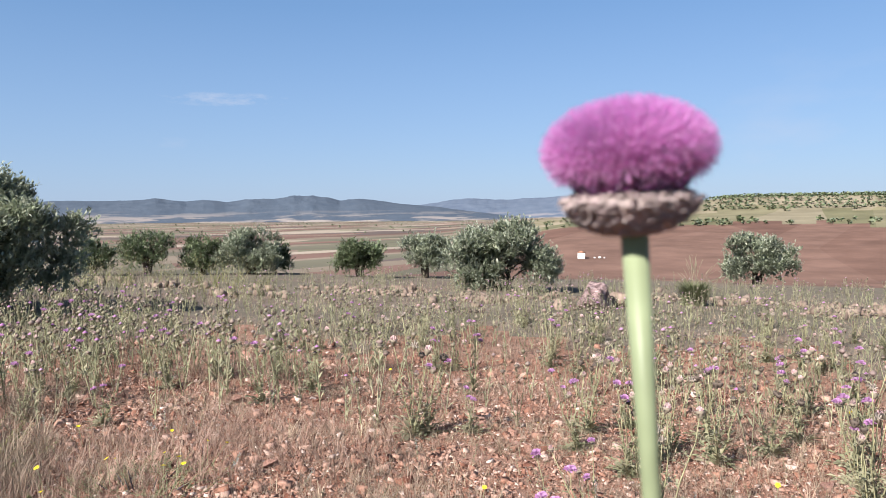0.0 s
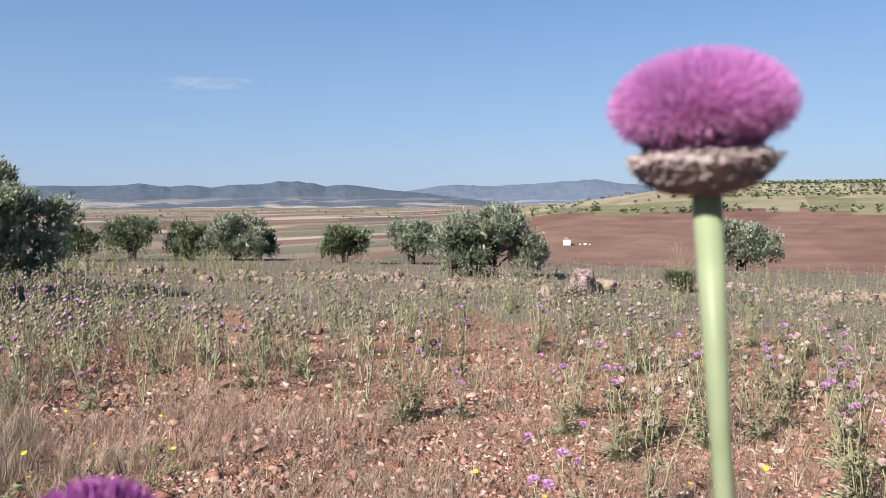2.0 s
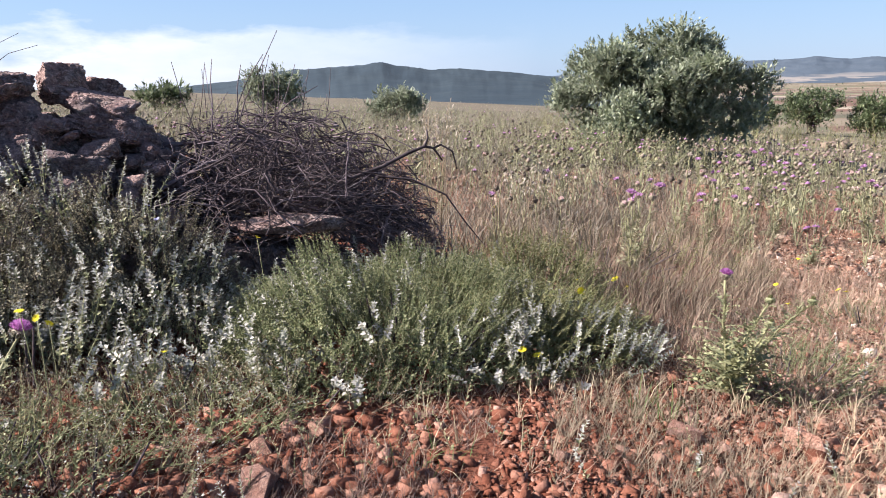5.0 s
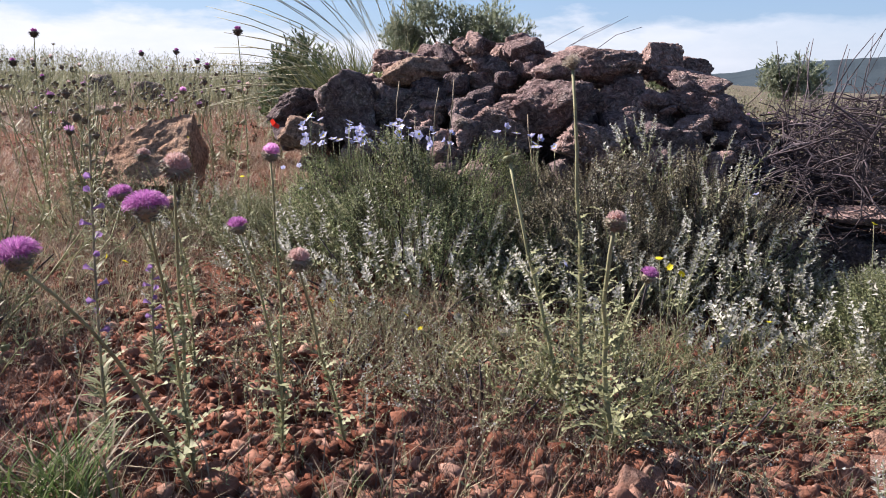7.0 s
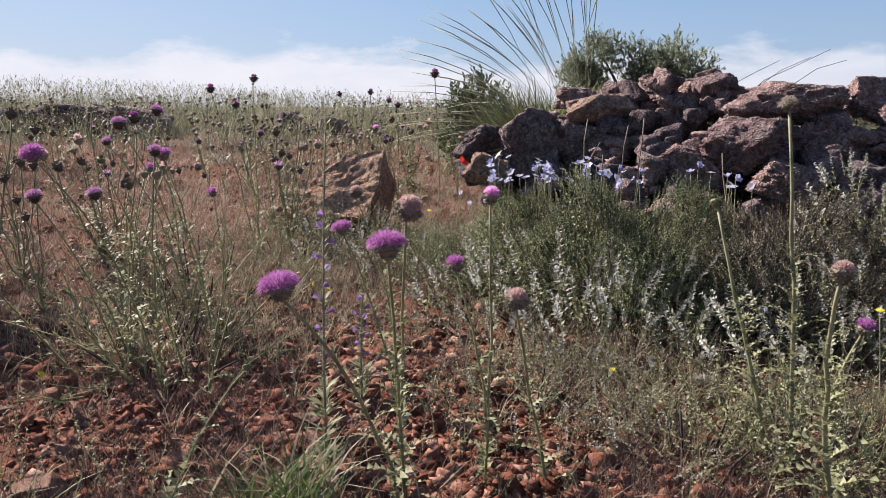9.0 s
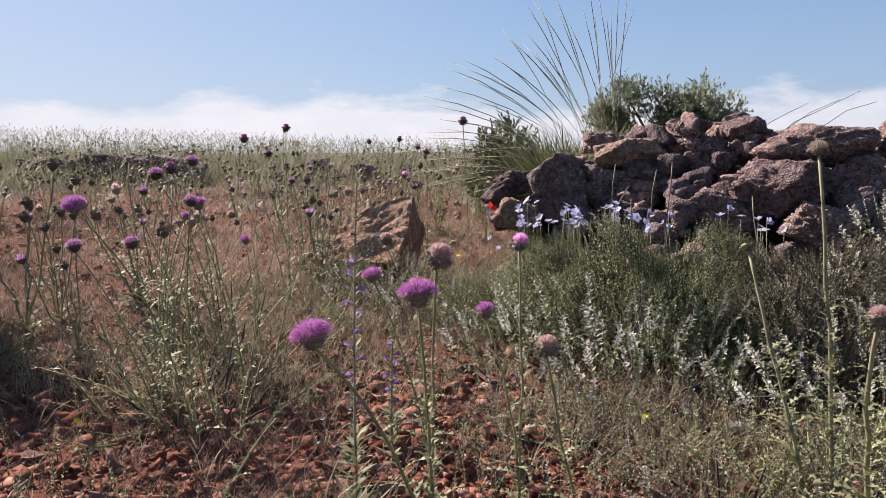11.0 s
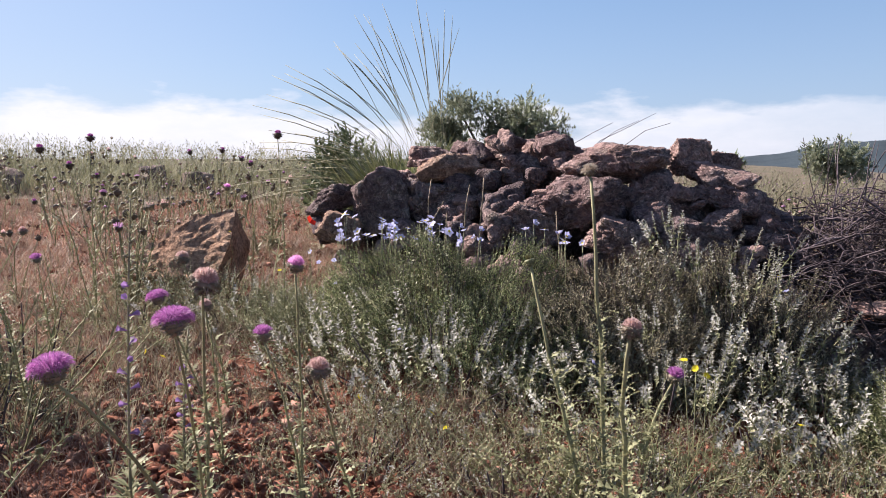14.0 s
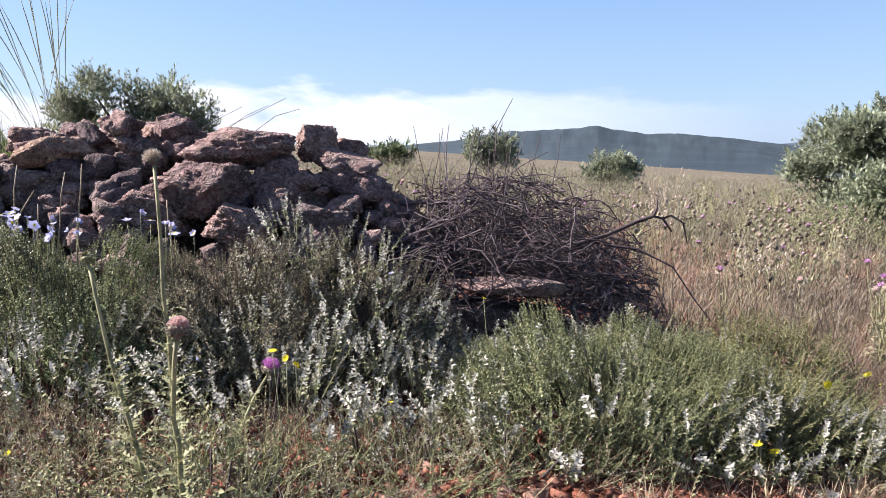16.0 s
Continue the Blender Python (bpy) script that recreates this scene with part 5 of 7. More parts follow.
thistle((-1.38, 1.40), OPEN_T, (-1.407, 1.22, 0.585, 0.027, "blown"), (-1.36, 1.33, 0.55, 0.019, "bud"), seed=10, leaves=16, thick=0.0034, top=0.8)
thistle((-1.62, 1.72), "thistle with one dry greyish bud", (-1.60, 1.52, 0.635, 0.022, "bud"), seed=11, leaves=8, thick=0.003)
thistle((-1.86, 2.36), "tall thistle with a dark dry head", (-1.896, 2.406, 1.01, 0.024, "dark"), seed=12, leaves=10, thick=0.0032, spread=0.06)
# the group on the bare slope
thistle((-1.86, 1.02), OPEN_T, (-1.935, 0.776, 0.772, 0.029, "blown"), (-1.80, 1.00, 0.772, 0.020, "dusk"), seed=13, leaves=12)
thistle((-2.10, 1.10), OPEN_T, (-2.20, 0.92, 0.645, 0.026, "dusk", -0.2, -0.1), (-2.18, 1.08, 0.638, 0.026, "dusk"), (-2.42, 1.45, 0.675, 0.020, "brush"), seed=14, leaves=12)
thistle((-2.05, 1.36), OPEN_T, (-2.03, 1.20, 0.745, 0.027, "blown"), (-2.35, 1.35, 0.848, 0.026, "dark"), seed=15, leaves=12)
thistle((-2.30, 1.48), "thistle with dusky purple heads and dry leaves", (-2.28, 1.245, 0.829, 0.027, "dusk"), (-2.45, 1.515, 0.865, 0.026, "dusk"), (-2.75, 1.52, 0.755, 0.020, "dusk"), seed=16, leaves=10)
thistle((-2.62, 1.60), "thistle with a green unopened bud", (-2.60, 1.39, 0.705, 0.020, "green"), (-2.60, 1.80, 0.65, 0.018, "bud"), seed=17, leaves=10)
thistle((-2.38, 1.72), "thistle with a single small purple flower", (-2.40, 1.69, 0.57, 0.022, "brush"), seed=18, leaves=8)
thistle((-2.72, 2.22), "tall thistle with dark dry heads", (-2.755, 2.267, 1.005, 0.024, "dark"), (-2.72, 1.99, 0.955, 0.025, "dark"), (-2.74, 2.14, 0.89, 0.022, "dark"), seed=19, leaves=9, spread=0.06)
thistle((-3.15, 2.75), "thistle with dull purple heads", (-3.20, 2.73, 0.742, 0.022, "dusk"), (-3.25, 2.74, 0.83, 0.019, "dark"), (-3.45, 2.53, 0.705, 0.02, "dark"), seed=20, leaves=9)
thistle((-2.72, 3.30), "thistle with a pink flower beside a boulder", (-2.72, 3.10, 0.762, 0.024, "pink"), (-2.70, 3.28, 0.89, 0.022, "dark"), seed=21, leaves=8)
thistle((-2.90, 3.35), "tall thistle with dark dry heads", (-2.99, 3.13, 0.951, 0.02, "dark"), (-2.84, 3.22, 0.962, 0.022, "dark"), (-2.75, 3.27, 0.915, 0.02, "dark"), seed=22, leaves=8, spread=0.06)
thistle((-1.36, 0.62), "bare spent thistle stalk", (-1.35, 0.84, 0.36, 0.012, "green", -0.5, 0.2), seed=23, leaves=10, thick=0.0028)
# on the side of the yellow flowers
thistle((1.66, 1.86), "thistle with a small pink flower and prickly leaves", (1.633, 1.868, 0.325, 0.021, "brush"), (1.74, 1.80, 0.26, 0.018, "green"), (1.82, 1.72, 0.27, 0.018, "green"), (1.70, 1.74, 0.21, 0.015, "green"), seed=24, leaves=42, spread=0.15, thick=0.0056, top=0.95)
thistle((1.86, 1.30), "small thistle with a half-open flower", (1.80, 1.28, 0.17, 0.018, "brush"), seed=25, leaves=14, spread=0.08)


# ---- the three thistles close to the camera's way ----
def near_thistle(base, x, y, z, rad, fl, fl_mat, cp, cp_mat, tip, label, seed, thick, depth, inner=None):
    g = np.random.default_rng(seed)
    plant = holder("thistle", put_z(*base, -0.005), label, "thistle", "thistles")
    o = np.array(plant.location)
    tip = np.array(tip, float) / np.linalg.norm(tip)
    c = np.array([x, y, z]) - o
    end = c - tip * depth * rad
    pts = bend((0, 0, 0), end, (end[0] * 0.45, end[1] * 0.45, end[2] * 0.55), 14) + g.normal(0, 0.0006, (14, 3))
    r = np.linspace(thick * 1.15, thick * 0.95, 14)
    r[-2] *= 1.15
    r[-1] *= 1.6
    v, f, s = tube(pts, r, 12)
    child("stem", mesh_data("stem", v, f, [M_NSTEM], smooth=True), plant)
    m = Matrix.Translation(Vector(c)) @ aim(tip) @ Matrix.Diagonal((rad, rad, rad, 1))
    hd = child("flower_head", mesh_data("flower_head", *cup(*cp)[:2], [cp_mat]), plant, m)
    child("floret_tuft", mesh_data("floret_tuft", *florets(*fl)[:2], [fl_mat]), hd)
    if inner:
        child("inner_bract_ring", mesh_data("inner_bract_ring", *cup(*inner)[:2], [M_PBRACT]), hd, Matrix.Translation((0, 0, 0.24)), "dark purple inner bracts")
    for k in range(9):
        t = 0.03 + 0.42 * k / 9
        p = np.array([np.interp(t, np.linspace(0, 1, 14), pts[:, i]) for i in range(3)])
        s = g.uniform(0.06, 0.12)
        child("leaf", SPINE_ME[k % 4], plant, Matrix.Translation(p) @ pose(0, 0, 0, 0, -g.uniform(15, 60), k * 137) @ Matrix.Diagonal((s, s, s, 1)))


near_thistle((0.842, -0.143), 0.8706, -0.0654, 0.9955, 0.0300, (31, 15000, 0.84, 126, 0.09, 0.0042, 0.53, 0.52, 0.43), M_PINK, (31, 460, 0.42, 0.74, 0.075, -0.05, 0.06, 20, 0.45), M_BBRACT,
             (-0.05, 0.03, 1), "thistle with a wide fluffy pink flower on a smooth stalk", 31, 0.0028, 0.39, (35, 240, 0.34, 0.60, 0.16, -0.5, 0.05, 20, 0.4))
near_thistle((0.80, 0.07), 0.783, 0.088, 0.8745, 0.0240, (32, 3600, 0.93, 72, 0.15, 0.013, 1.0, 0.80), M_DEEP, (32, 400, 0.74, 0.80, 0.54, 0.60, 0.075), M_GBRACT,
             (0.02, 0.0, 1), "thistle with a deep purple flower above drooping pale bracts", 32, 0.0031, 0.70)
near_thistle((0.84, 0.30), 0.803, 0.268, 0.759, 0.029, (33, 3200, 1.0, 78, 0.08, 0.008, 0.42, 0.46, 0.20), M_MAG, (33, 120, 0.62, 0.58, 0.28, 0.10, 0.08), M_BRACT,
             (-0.30, -0.02, 1), "thistle with an open magenta flower tilted to the light", 33, 0.0028, 0.58)

# ---- thistle plants out in the field ----
SLIM = [spine_leaf(s, 3) for s in (8, 9)]


def field_plant(name_seed, stalks, high, kinds, label, leafs=24):
    """A branched thistle plant: several stalks with heads and a mass of spiny leaves."""
    g = np.random.default_rng(name_seed)
    plant = holder("thistle", (0, 0, -50), label, "thistle", "thistles of the field")
    leafy = []
    for k in range(stalks):
        a, q = k * 2.4 + g.uniform(-0.4, 0.4), g.uniform(0.04, 0.30) * high
        h = high * g.uniform(0.62, 1.0)
        end = np.array([q * math.cos(a), q * math.sin(a), h])
        pts = bend((0, 0, 0), end, (end[0] * 0.5, end[1] * 0.5, h * 0.45), 7) + g.normal(0, 0.006, (7, 3))
        pts[0] = 0
        v, f, s = tube(pts, np.linspace(0.0036, 0.0022, 7), 4)
        child("stem", mesh_data("stem", v, f, [M_STEM]), plant)
        kind = kinds[k % len(kinds)]
        rad = g.uniform(0.021, 0.029)
        fl, cp = SMALL[kind]
        hd = child("flower_head", cp, plant, Matrix.Translation(pts[-1] + (0, 0, rad * 0.6)) @ pose(0, 0, 0, g.normal(0, 12), g.normal(0, 12), 0) @ Matrix.Diagonal((rad, rad, rad, 1)))
        if fl:
            child("floret_tuft", fl, hd)
        n = leafs
        t = g.uniform(0, 0.9, n)
        p = np.stack([np.interp(t, np.linspace(0, 1, 7), pts[:, i]) for i in range(3)], -1)
        w = g.uniform(0, 6.28, n)
        leafy.append(scatter(SLIM[k % 2], p, w, -g.uniform(0.1, 1.0, n), w, 0.088 * g.uniform(0.5, 1.1, n) * (1.15 - t)))
    n = leafs
    w = g.uniform(0, 6.28, n)
    leafy.append(scatter(SLIM[0], np.zeros((n, 3)), w, -g.uniform(0.1, 0.9, n), w, 0.125 * g.uniform(0.6, 1.2, n)))
    v, f, s = merged(leafy)
    child("foliage", mesh_data("foliage", v, f, [M_FSTALK]), plant)
    return plant


PLANTS = [field_plant(51, 5, 0.52, ["brush", "bud", "blown"], "grey-green thistle plant with purple heads"),
          field_plant(52, 4, 0.44, ["bud", "brush"], "thistle plant with a few pink heads"),
          field_plant(53, 6, 0.58, ["bud", "dark", "fluff"], "dry grey thistle plant gone to seed"),
          field_plant(54, 3, 0.38, ["blown", "brush"], "small thistle plant in purple flower"),
          field_plant(55, 5, 0.50, ["dark", "dark", "dusk"], "thistle plant with dark brown heads"),
          field_plant(56, 4, 0.46, ["bud", "fluff"], "thistle plant with pale dry heads"),
          field_plant(57, 4, 0.56, ["dark", "dusk", "dark"], "bare-stalked thistle plant with dark heads", 6),
          field_plant(58, 3, 0.50, ["dark", "bud"], "thin dry thistle stalks with brown heads", 5)]
fg = np.random.default_rng(61)


def stand(k, x, y, size=1.0):
    """One more field thistle of the k-th sort."""
    return copy_thing(PLANTS[k], Matrix.Translation(put_z(x, y, -0.005)) @ pose(0, 0, 0, fg.normal(0, 4), fg.normal(0, 4), fg.uniform(0, 360)) @ Matrix.Diagonal((size, size, size, 1)))


for x, y, k, s in ((4.1, 1.92, 2, 1.15), (4.4, 4.1, 0, 1.0), (2.9, 0.70, 3, 0.85), (3.05, 0.62, 0, 0.72), (3.3, 0.45, 5, 0.95), (4.0, 0.75, 1, 0.95), (4.95, 1.0, 3, 1.0)):
    stand(k, x, y, s)
for x, y, k, s in ((5.4, 2.2, 0, 1.0), (4.9, 0.55, 0, 0.95), (5.1, 0.1, 1, 1.0), (4.7, -0.15, 0, 1.0), (3.9, -0.2, 0, 0.9), (4.4, -0.35, 3, 0.9), (3.3, -0.30, 1, 0.9)):
    stand(k, x, y, s)
for x, y, k, s in ((6.8, 1.9, 5, 1.0), (6.9, 2.2, 0, 1.0), (6.1, 2.9, 3, 1.0), (6.0, 3.4, 2, 1.0), (7.4, 3.8, 2, 1.0), (6.3, 1.2, 5, 1.1), (5.0, 4.2, 1, 1.0)):
    stand(k, x, y, s)
done = 0
while done < 215:
    b, r = (fg.uniform(-98, 30), 3.6 * math.exp(fg.uniform(0, 1.25))) if done % 5 else (fg.uniform(24, 70), 3.0 * math.exp(fg.uniform(0, 1.3)))
    x, y = -r * math.sin(radians(b)), r * math.cos(radians(b))
    if (-2.6 < x < 1.5 and y < 4.6) or (1.0 < x < 4.0 and 0.6 < y < 3.4) or fg.random() > 0.35 + 0.9 * waves(x, y, 2.6, 8):
        continue
    # purple heads towards the valley, dark dry ones up the slope
    k = fg.choice([6, 7, 6, 7, 2]) if b > -28 else fg.choice([0, 1, 2, 3, 4, 5], p=[0.2, 0.17, 0.2, 0.1, 0.15, 0.18])
    stand(k, x, y, fg.uniform(0.75, 1.1) * (1.15 if b > 15 else 1.0))
    done += 1
for p in PLANTS:
    for o in (*p.children_recursive, p):
        bpy.data.objects.remove(o)


def far_thistles():
    """The mass of thistles further off."""
    g = np.random.default_rng(62)
    kinds = []
    for s in range(5):
        parts = []
        for k in range(2 + s % 2):
            a, q = g.uniform(0, 6.28), g.uniform(0.05, 0.3)
            e = np.array([q * math.cos(a), q * math.sin(a), g.uniform(0.7, 1.0)])
            parts.append(slot(tube(bend((0, 0, 0), e, (e[0] * 0.5, e[1] * 0.5, 0.45), 3), np.linspace(0.0075, 0.005, 3), 3, False), 0))
            n = 8
            w = g.uniform(0, 6.28, n)
            t = g.uniform(0, 0.9, n)[:, None]
            parts.append(slot(scatter(diamond(1, 0.22), e * t, w, -g.uniform(0.1, 1.0, n), w, 0.17 * g.uniform(0.5, 1.1, n)), 0))
            b = np.arange(6) * np.pi / 3
            hv = np.vstack([np.stack([np.cos(b), np.sin(b), 0 * b], -1) * 0.042, [(0, 0, 0.034), (0, 0, -0.045)]])
            up = np.array([(i, (i + 1) % 6, 6) for i in range(6)], np.int32)
            dn = np.array([((i + 1) % 6, i, 7) for i in range(6)], np.int32)
            parts.append((hv + e, np.vstack([up, dn]), np.concatenate([np.full(len(up), 1 if (s == 1 and k == 0) else 2 + (s + k) % 2), np.full(len(dn), 2)])))
        kinds.append(merged(parts))
    n = 7600
    b = np.where(g.random(n) < 0.46, g.uniform(-30, 70, n), g.uniform(-99, -22, n))
    r = 4.2 * np.exp(g.uniform(0, 1, n) ** 0.75 * 1.85)
    x, y = -r * np.sin(np.radians(b)), r * np.cos(np.radians(b))
    keep = (g.random(n) < np.clip((waves(x, y, 1.8, 8) - 0.22) * 1.9, 0.08, 1) * smooth01(3.8, 7.5, r)) & (np.hypot(x - 6.75, y - 11) > 1.5)
    parts = []
    for s in range(5):
        k = keep & (np.arange(n) % 5 == s)
        m = k.sum()
        parts.append(scatter(kinds[s], np.stack([x[k], y[k], ground_z(x[k], y[k])], -1), g.uniform(0, 6.28, m), np.abs(g.normal(0, 0.08, m)), g.uniform(0, 6.28, m), g.uniform(0.28, 0.52, m)))
    v, f, s = merged(parts)
    tagged(new("far_thistles", mesh_data("far_thistles", v, f, [M_FSTALK, M_MAUVE, M_BRACT, M_DBRACT], s)), "dense stand of grey-green thistles farther out in the field", "thistles", kind="stuff")


far_thistles()


# ---- shrubs ----
def shrub(x, y, sx, sy, sz, sprigs, count, high, mats, label, seed, category="shrub", name="shrub", turn=0.0, fill=0.35, spread=0.5, flat=0.5):
    """A low cushion of many leafy shoots: woody base, and shoots over a rounded, uneven mound."""
    g = np.random.default_rng(seed)
    thing = holder(name, put_z(x, y), label, category)
    bx, by, bz = thing.location
    a, q = g.uniform(0, 6.28, count), np.sqrt(g.uniform(0, 1, count))
    u, w = q * np.cos(a), q * np.sin(a)
    dome = np.clip(1 - q ** 2.6, 0, 1) ** flat * (0.68 + 0.62 * waves(u * sx + x, w * sy + y, 0.20, seed))
    t = radians(turn)
    px, py = u * sx * math.cos(t) - w * sy * math.sin(t), u * sx * math.sin(t) + w * sy * math.cos(t)
    size = high * g.uniform(0.55, 1.25, count)
    pz = ground_z(px + bx, py + by) - bz + np.maximum(0, dome * sz - size * 0.85) * np.where(g.random(count) < fill, g.uniform(0.1, 0.9, count), 1.0)
    way = np.arctan2(w, u) + t + g.normal(0, 0.5, count)
    tilt = spread * q ** 1.5 + np.abs(g.normal(0, 0.42, count))
    parts = []
    for i, k in enumerate(sprigs):
        m = np.arange(count) % len(sprigs) == i
        parts.append(scatter(k, np.stack([px, py, pz], -1)[m], g.uniform(0, 6.28, m.sum()), tilt[m], way[m], size[m]))
    v, f, s = merged(parts)
    child("foliage", mesh_data("foliage", v, f, mats, s), thing)
    wood = []
    for k in range(max(6, int(26 * sx))):
        b, e = g.uniform(0, 6.28), math.sqrt(g.uniform(0, 0.8))
        p0 = np.array([0.6 * sx * e * math.cos(b), 0.6 * sy * e * math.sin(b), -0.02])
        p1 = np.array([sx * e * math.cos(b), sy * e * math.sin(b), sz * 0.8 * (1 - e * e)])
        wood.append(tube(bend(p0, p1, (0, 0, 0.1 * sz), 5), np.linspace(0.006, 0.002, 5), 4))
    v, f, s = merged(wood)
    tagged(child("wood", mesh_data("wood", v, f, [M_DTWIG]), thing, pose(0, 0, 0, 0, 0, turn)), kind="stuff")
    return thing


THYME = [sprig(s, 26, 0.115, 0.066, 0.7, 0.05) for s in range(70, 74)]
FRESH = [sprig(s, 26, 0.12, 0.068, 0.65, 0.05) for s in range(74, 78)]
def spike(seed):
    """A woolly upright shoot, 1 high: whorls of short broad pale leaves, thinning out downwards."""
    g = np.random.default_rng(seed)
    sx, sy = g.normal(0, 0.10, 2)
    t = np.linspace(0, 1, 4)
    parts = [slot(tube(np.stack([sx * t ** 2, sy * t ** 2, t], -1), 0.014 * (1 - 0.6 * t), 4, False), 0)]
    h = np.repeat(np.concatenate([[0.15, 0.34, 0.5], np.linspace(0.60, 1.0, 6)]), 5)
    n = len(h)
    h = h + g.normal(0, 0.022, n)
    w = np.arange(n) * 2 * np.pi / 5 + np.repeat(g.uniform(0, 6, n // 5), 5) + g.normal(0, 0.2, n)
    size = np.interp(h, [0, 0.5, 0.9, 1.02], [0.13, 0.108, 0.09, 0.055]) * g.uniform(0.75, 1.25, n)
    v, f, k = scatter(leaflet(1, 0.52, 0.10), np.stack([sx * h ** 2, sy * h ** 2, h], -1), w, -g.uniform(0.15, 0.95, n), w, size)
    keep = np.repeat(g.random(n) < 0.78, 4)
    parts.append((v, f[keep], np.where(np.repeat(h < 0.36, 4), 0, 1).astype(np.int32)[keep]))
    return merged(parts)


SILVER = [spike(s) for s in range(78, 84)]
FINE = [sprig(s, 24, 0.10, 0.022, 0.7, 0.08, 0.25, 0.010) for s in range(86, 90)]
HERB = [sprig(s, 22, 0.105, 0.045, 0.7, 0.05, 0.2, 0.012) for s in range(82, 86)]

shrub(-1.22, 2.60, 0.64, 0.36, 0.43, THYME, 3700, 0.105, [M_DTWIG, M_THYME], "dense dark green cushion shrub before the stone heap", 101, turn=-4)
shrub(-0.62, 2.70, 0.46, 0.34, 0.42, THYME, 2500, 0.105, [M_DTWIG, M_BROWNL], "olive-brown cushion shrub at the foot of the heap", 102)
shrub(-1.75, 2.55, 0.36, 0.34, 0.26, HERB, 480, 0.15, [M_GREY, M_GREY], "low grey-green herb cushion", 103, spread=0.7)
shrub(-0.14, 2.86, 0.36, 0.28, 0.44, THYME, 1300, 0.11, [M_DTWIG, M_BROWNL], "grey-brown cushion shrub between rocks and brushwood", 127)
shrub(-0.20, 2.78, 0.42, 0.36, 0.52, SILVER, 200, 0.15, [M_GREY, M_SILVER], "silvery leaved plant growing between the rocks", 104, "plant", "silver_plant", spread=0.35)
shrub(-0.42, 2.98, 0.28, 0.14, 0.50, SILVER, 130, 0.15, [M_GREY, M_SILVER], "tuft of silvery leaves against the rocks", 105, "plant", "silver_plant")
shrub(0.74, 2.42, 0.58, 0.40, 0.33, FRESH, 3000, 0.11, [M_GREY, M_GREENL], "fresh green cushion shrub beside the brushwood", 106, turn=8, fill=0.5)
shrub(1.22, 2.50, 0.40, 0.42, 0.30, FRESH, 1700, 0.12, [M_GREY, M_YGREEN], "yellowish green cushion shrub in dry grass", 107, spread=0.7)
shrub(1.22, 2.22, 0.36, 0.24, 0.22, SILVER, 190, 0.15, [M_GREY, M_SILVER], "silvery plant beside yellow flowers", 108, "plant", "silver_plant", spread=0.45)
shrub(-1.15, 2.24, 0.66, 0.34, 0.30, SILVER, 190, 0.155, [M_GREY, M_SILVER], "band of silvery flowering plants before the dark shrub", 109, "plant", "silver_plant", spread=0.35)
shrub(-0.40, 2.34, 0.56, 0.34, 0.27, SILVER, 180, 0.165, [M_GREY, M_SILVER], "silvery flowering plants in the shade", 110, "plant", "silver_plant", spread=0.35)
shrub(0.16, 2.50, 0.46, 0.34, 0.22, SILVER, 140, 0.18, [M_GREY, M_SILVER], "loose silvery plants below the brushwood", 111, "plant", "silver_plant", spread=0.4)
shrub(-0.38, 1.72, 0.36, 0.22, 0.15, HERB, 250, 0.17, [M_STEM, M_TLEAF], "yellowish green herbs round the thistle stalks", 112, "herbs", "herb", spread=0.9)
shrub(-0.85, 1.75, 0.40, 0.22, 0.13, HERB, 220, 0.14, [M_STRAW, M_GREY], "thin grey herbs and dry stalks", 113, "herbs", "herb", spread=0.9)
shrub(0.10, 1.95, 0.26, 0.16, 0.12, HERB, 200, 0.13, [M_GREY, M_GREENL], "green herb cushion on red stones", 114, "herbs", "herb", spread=0.9)
shrub(0.46, 2.86, 0.46, 0.16, 0.20, SILVER, 80, 0.20, [M_GREY, M_SILVER], "silvery shoots standing before the flat slab", 126, "plant", "silver_plant", spread=0.35)
shrub(0.98, 2.98, 0.36, 0.20, 0.26, SILVER, 110, 0.19, [M_GREY, M_SILVER], "grey silvery shoots along the brushwood", 128, "plant", "silver_plant", spread=0.4)
shrub(1.05, 3.02, 0.40, 0.20, 0.24, HERB, 200, 0.15, [M_STRAW, M_GREY], "dry grey herbs along the edge of the brushwood", 129, "herbs", "herb", spread=0.6)
shrub(0.72, 2.28, 0.55, 0.34, 0.30, SILVER, 90, 0.17, [M_GREY, M_SILVER], "sparse silvery plants at the edge of the green shrub", 115, "plant", "silver_plant", spread=0.5)
FLECK = [merged([sprig(s, 24, 0.07, 0.042, 0.6, 0.08, 0.25, 0.008), sprig(s + 50, 12, 0.06, 0.042, 0.6, 0.5, 0.25, 0.006, (0, 2))]) for s in range(186, 191)]
for k, (hx, hy, hw, hd) in enumerate(((-0.66, 1.98, 0.42, 0.20), (-1.30, 1.92, 0.40, 0.18), (0.36, 2.04, 0.36, 0.16), (-0.12, 1.62, 0.30, 0.17), (-0.62, 1.52, 0.30, 0.15), (-0.05, 2.12, 0.40, 0.18), (-1.05, 1.55, 0.26, 0.14))):
    shrub(hx, hy, hw, hd, 0.14, FLECK, int(900 * hw * hd) + 44, 0.14, [M_STRAW, M_GREY, M_SILVER], "thin grey-green herbs with pale tips on red stones", 630 + k, "herbs", "herb", spread=0.7)
shrub(-2.05, 2.75, 0.30, 0.24, 0.24, HERB, 300, 0.16, [M_GREY, M_GREY], "grey herbs between boulder and stone heap", 116, "herbs", "herb", spread=0.8)
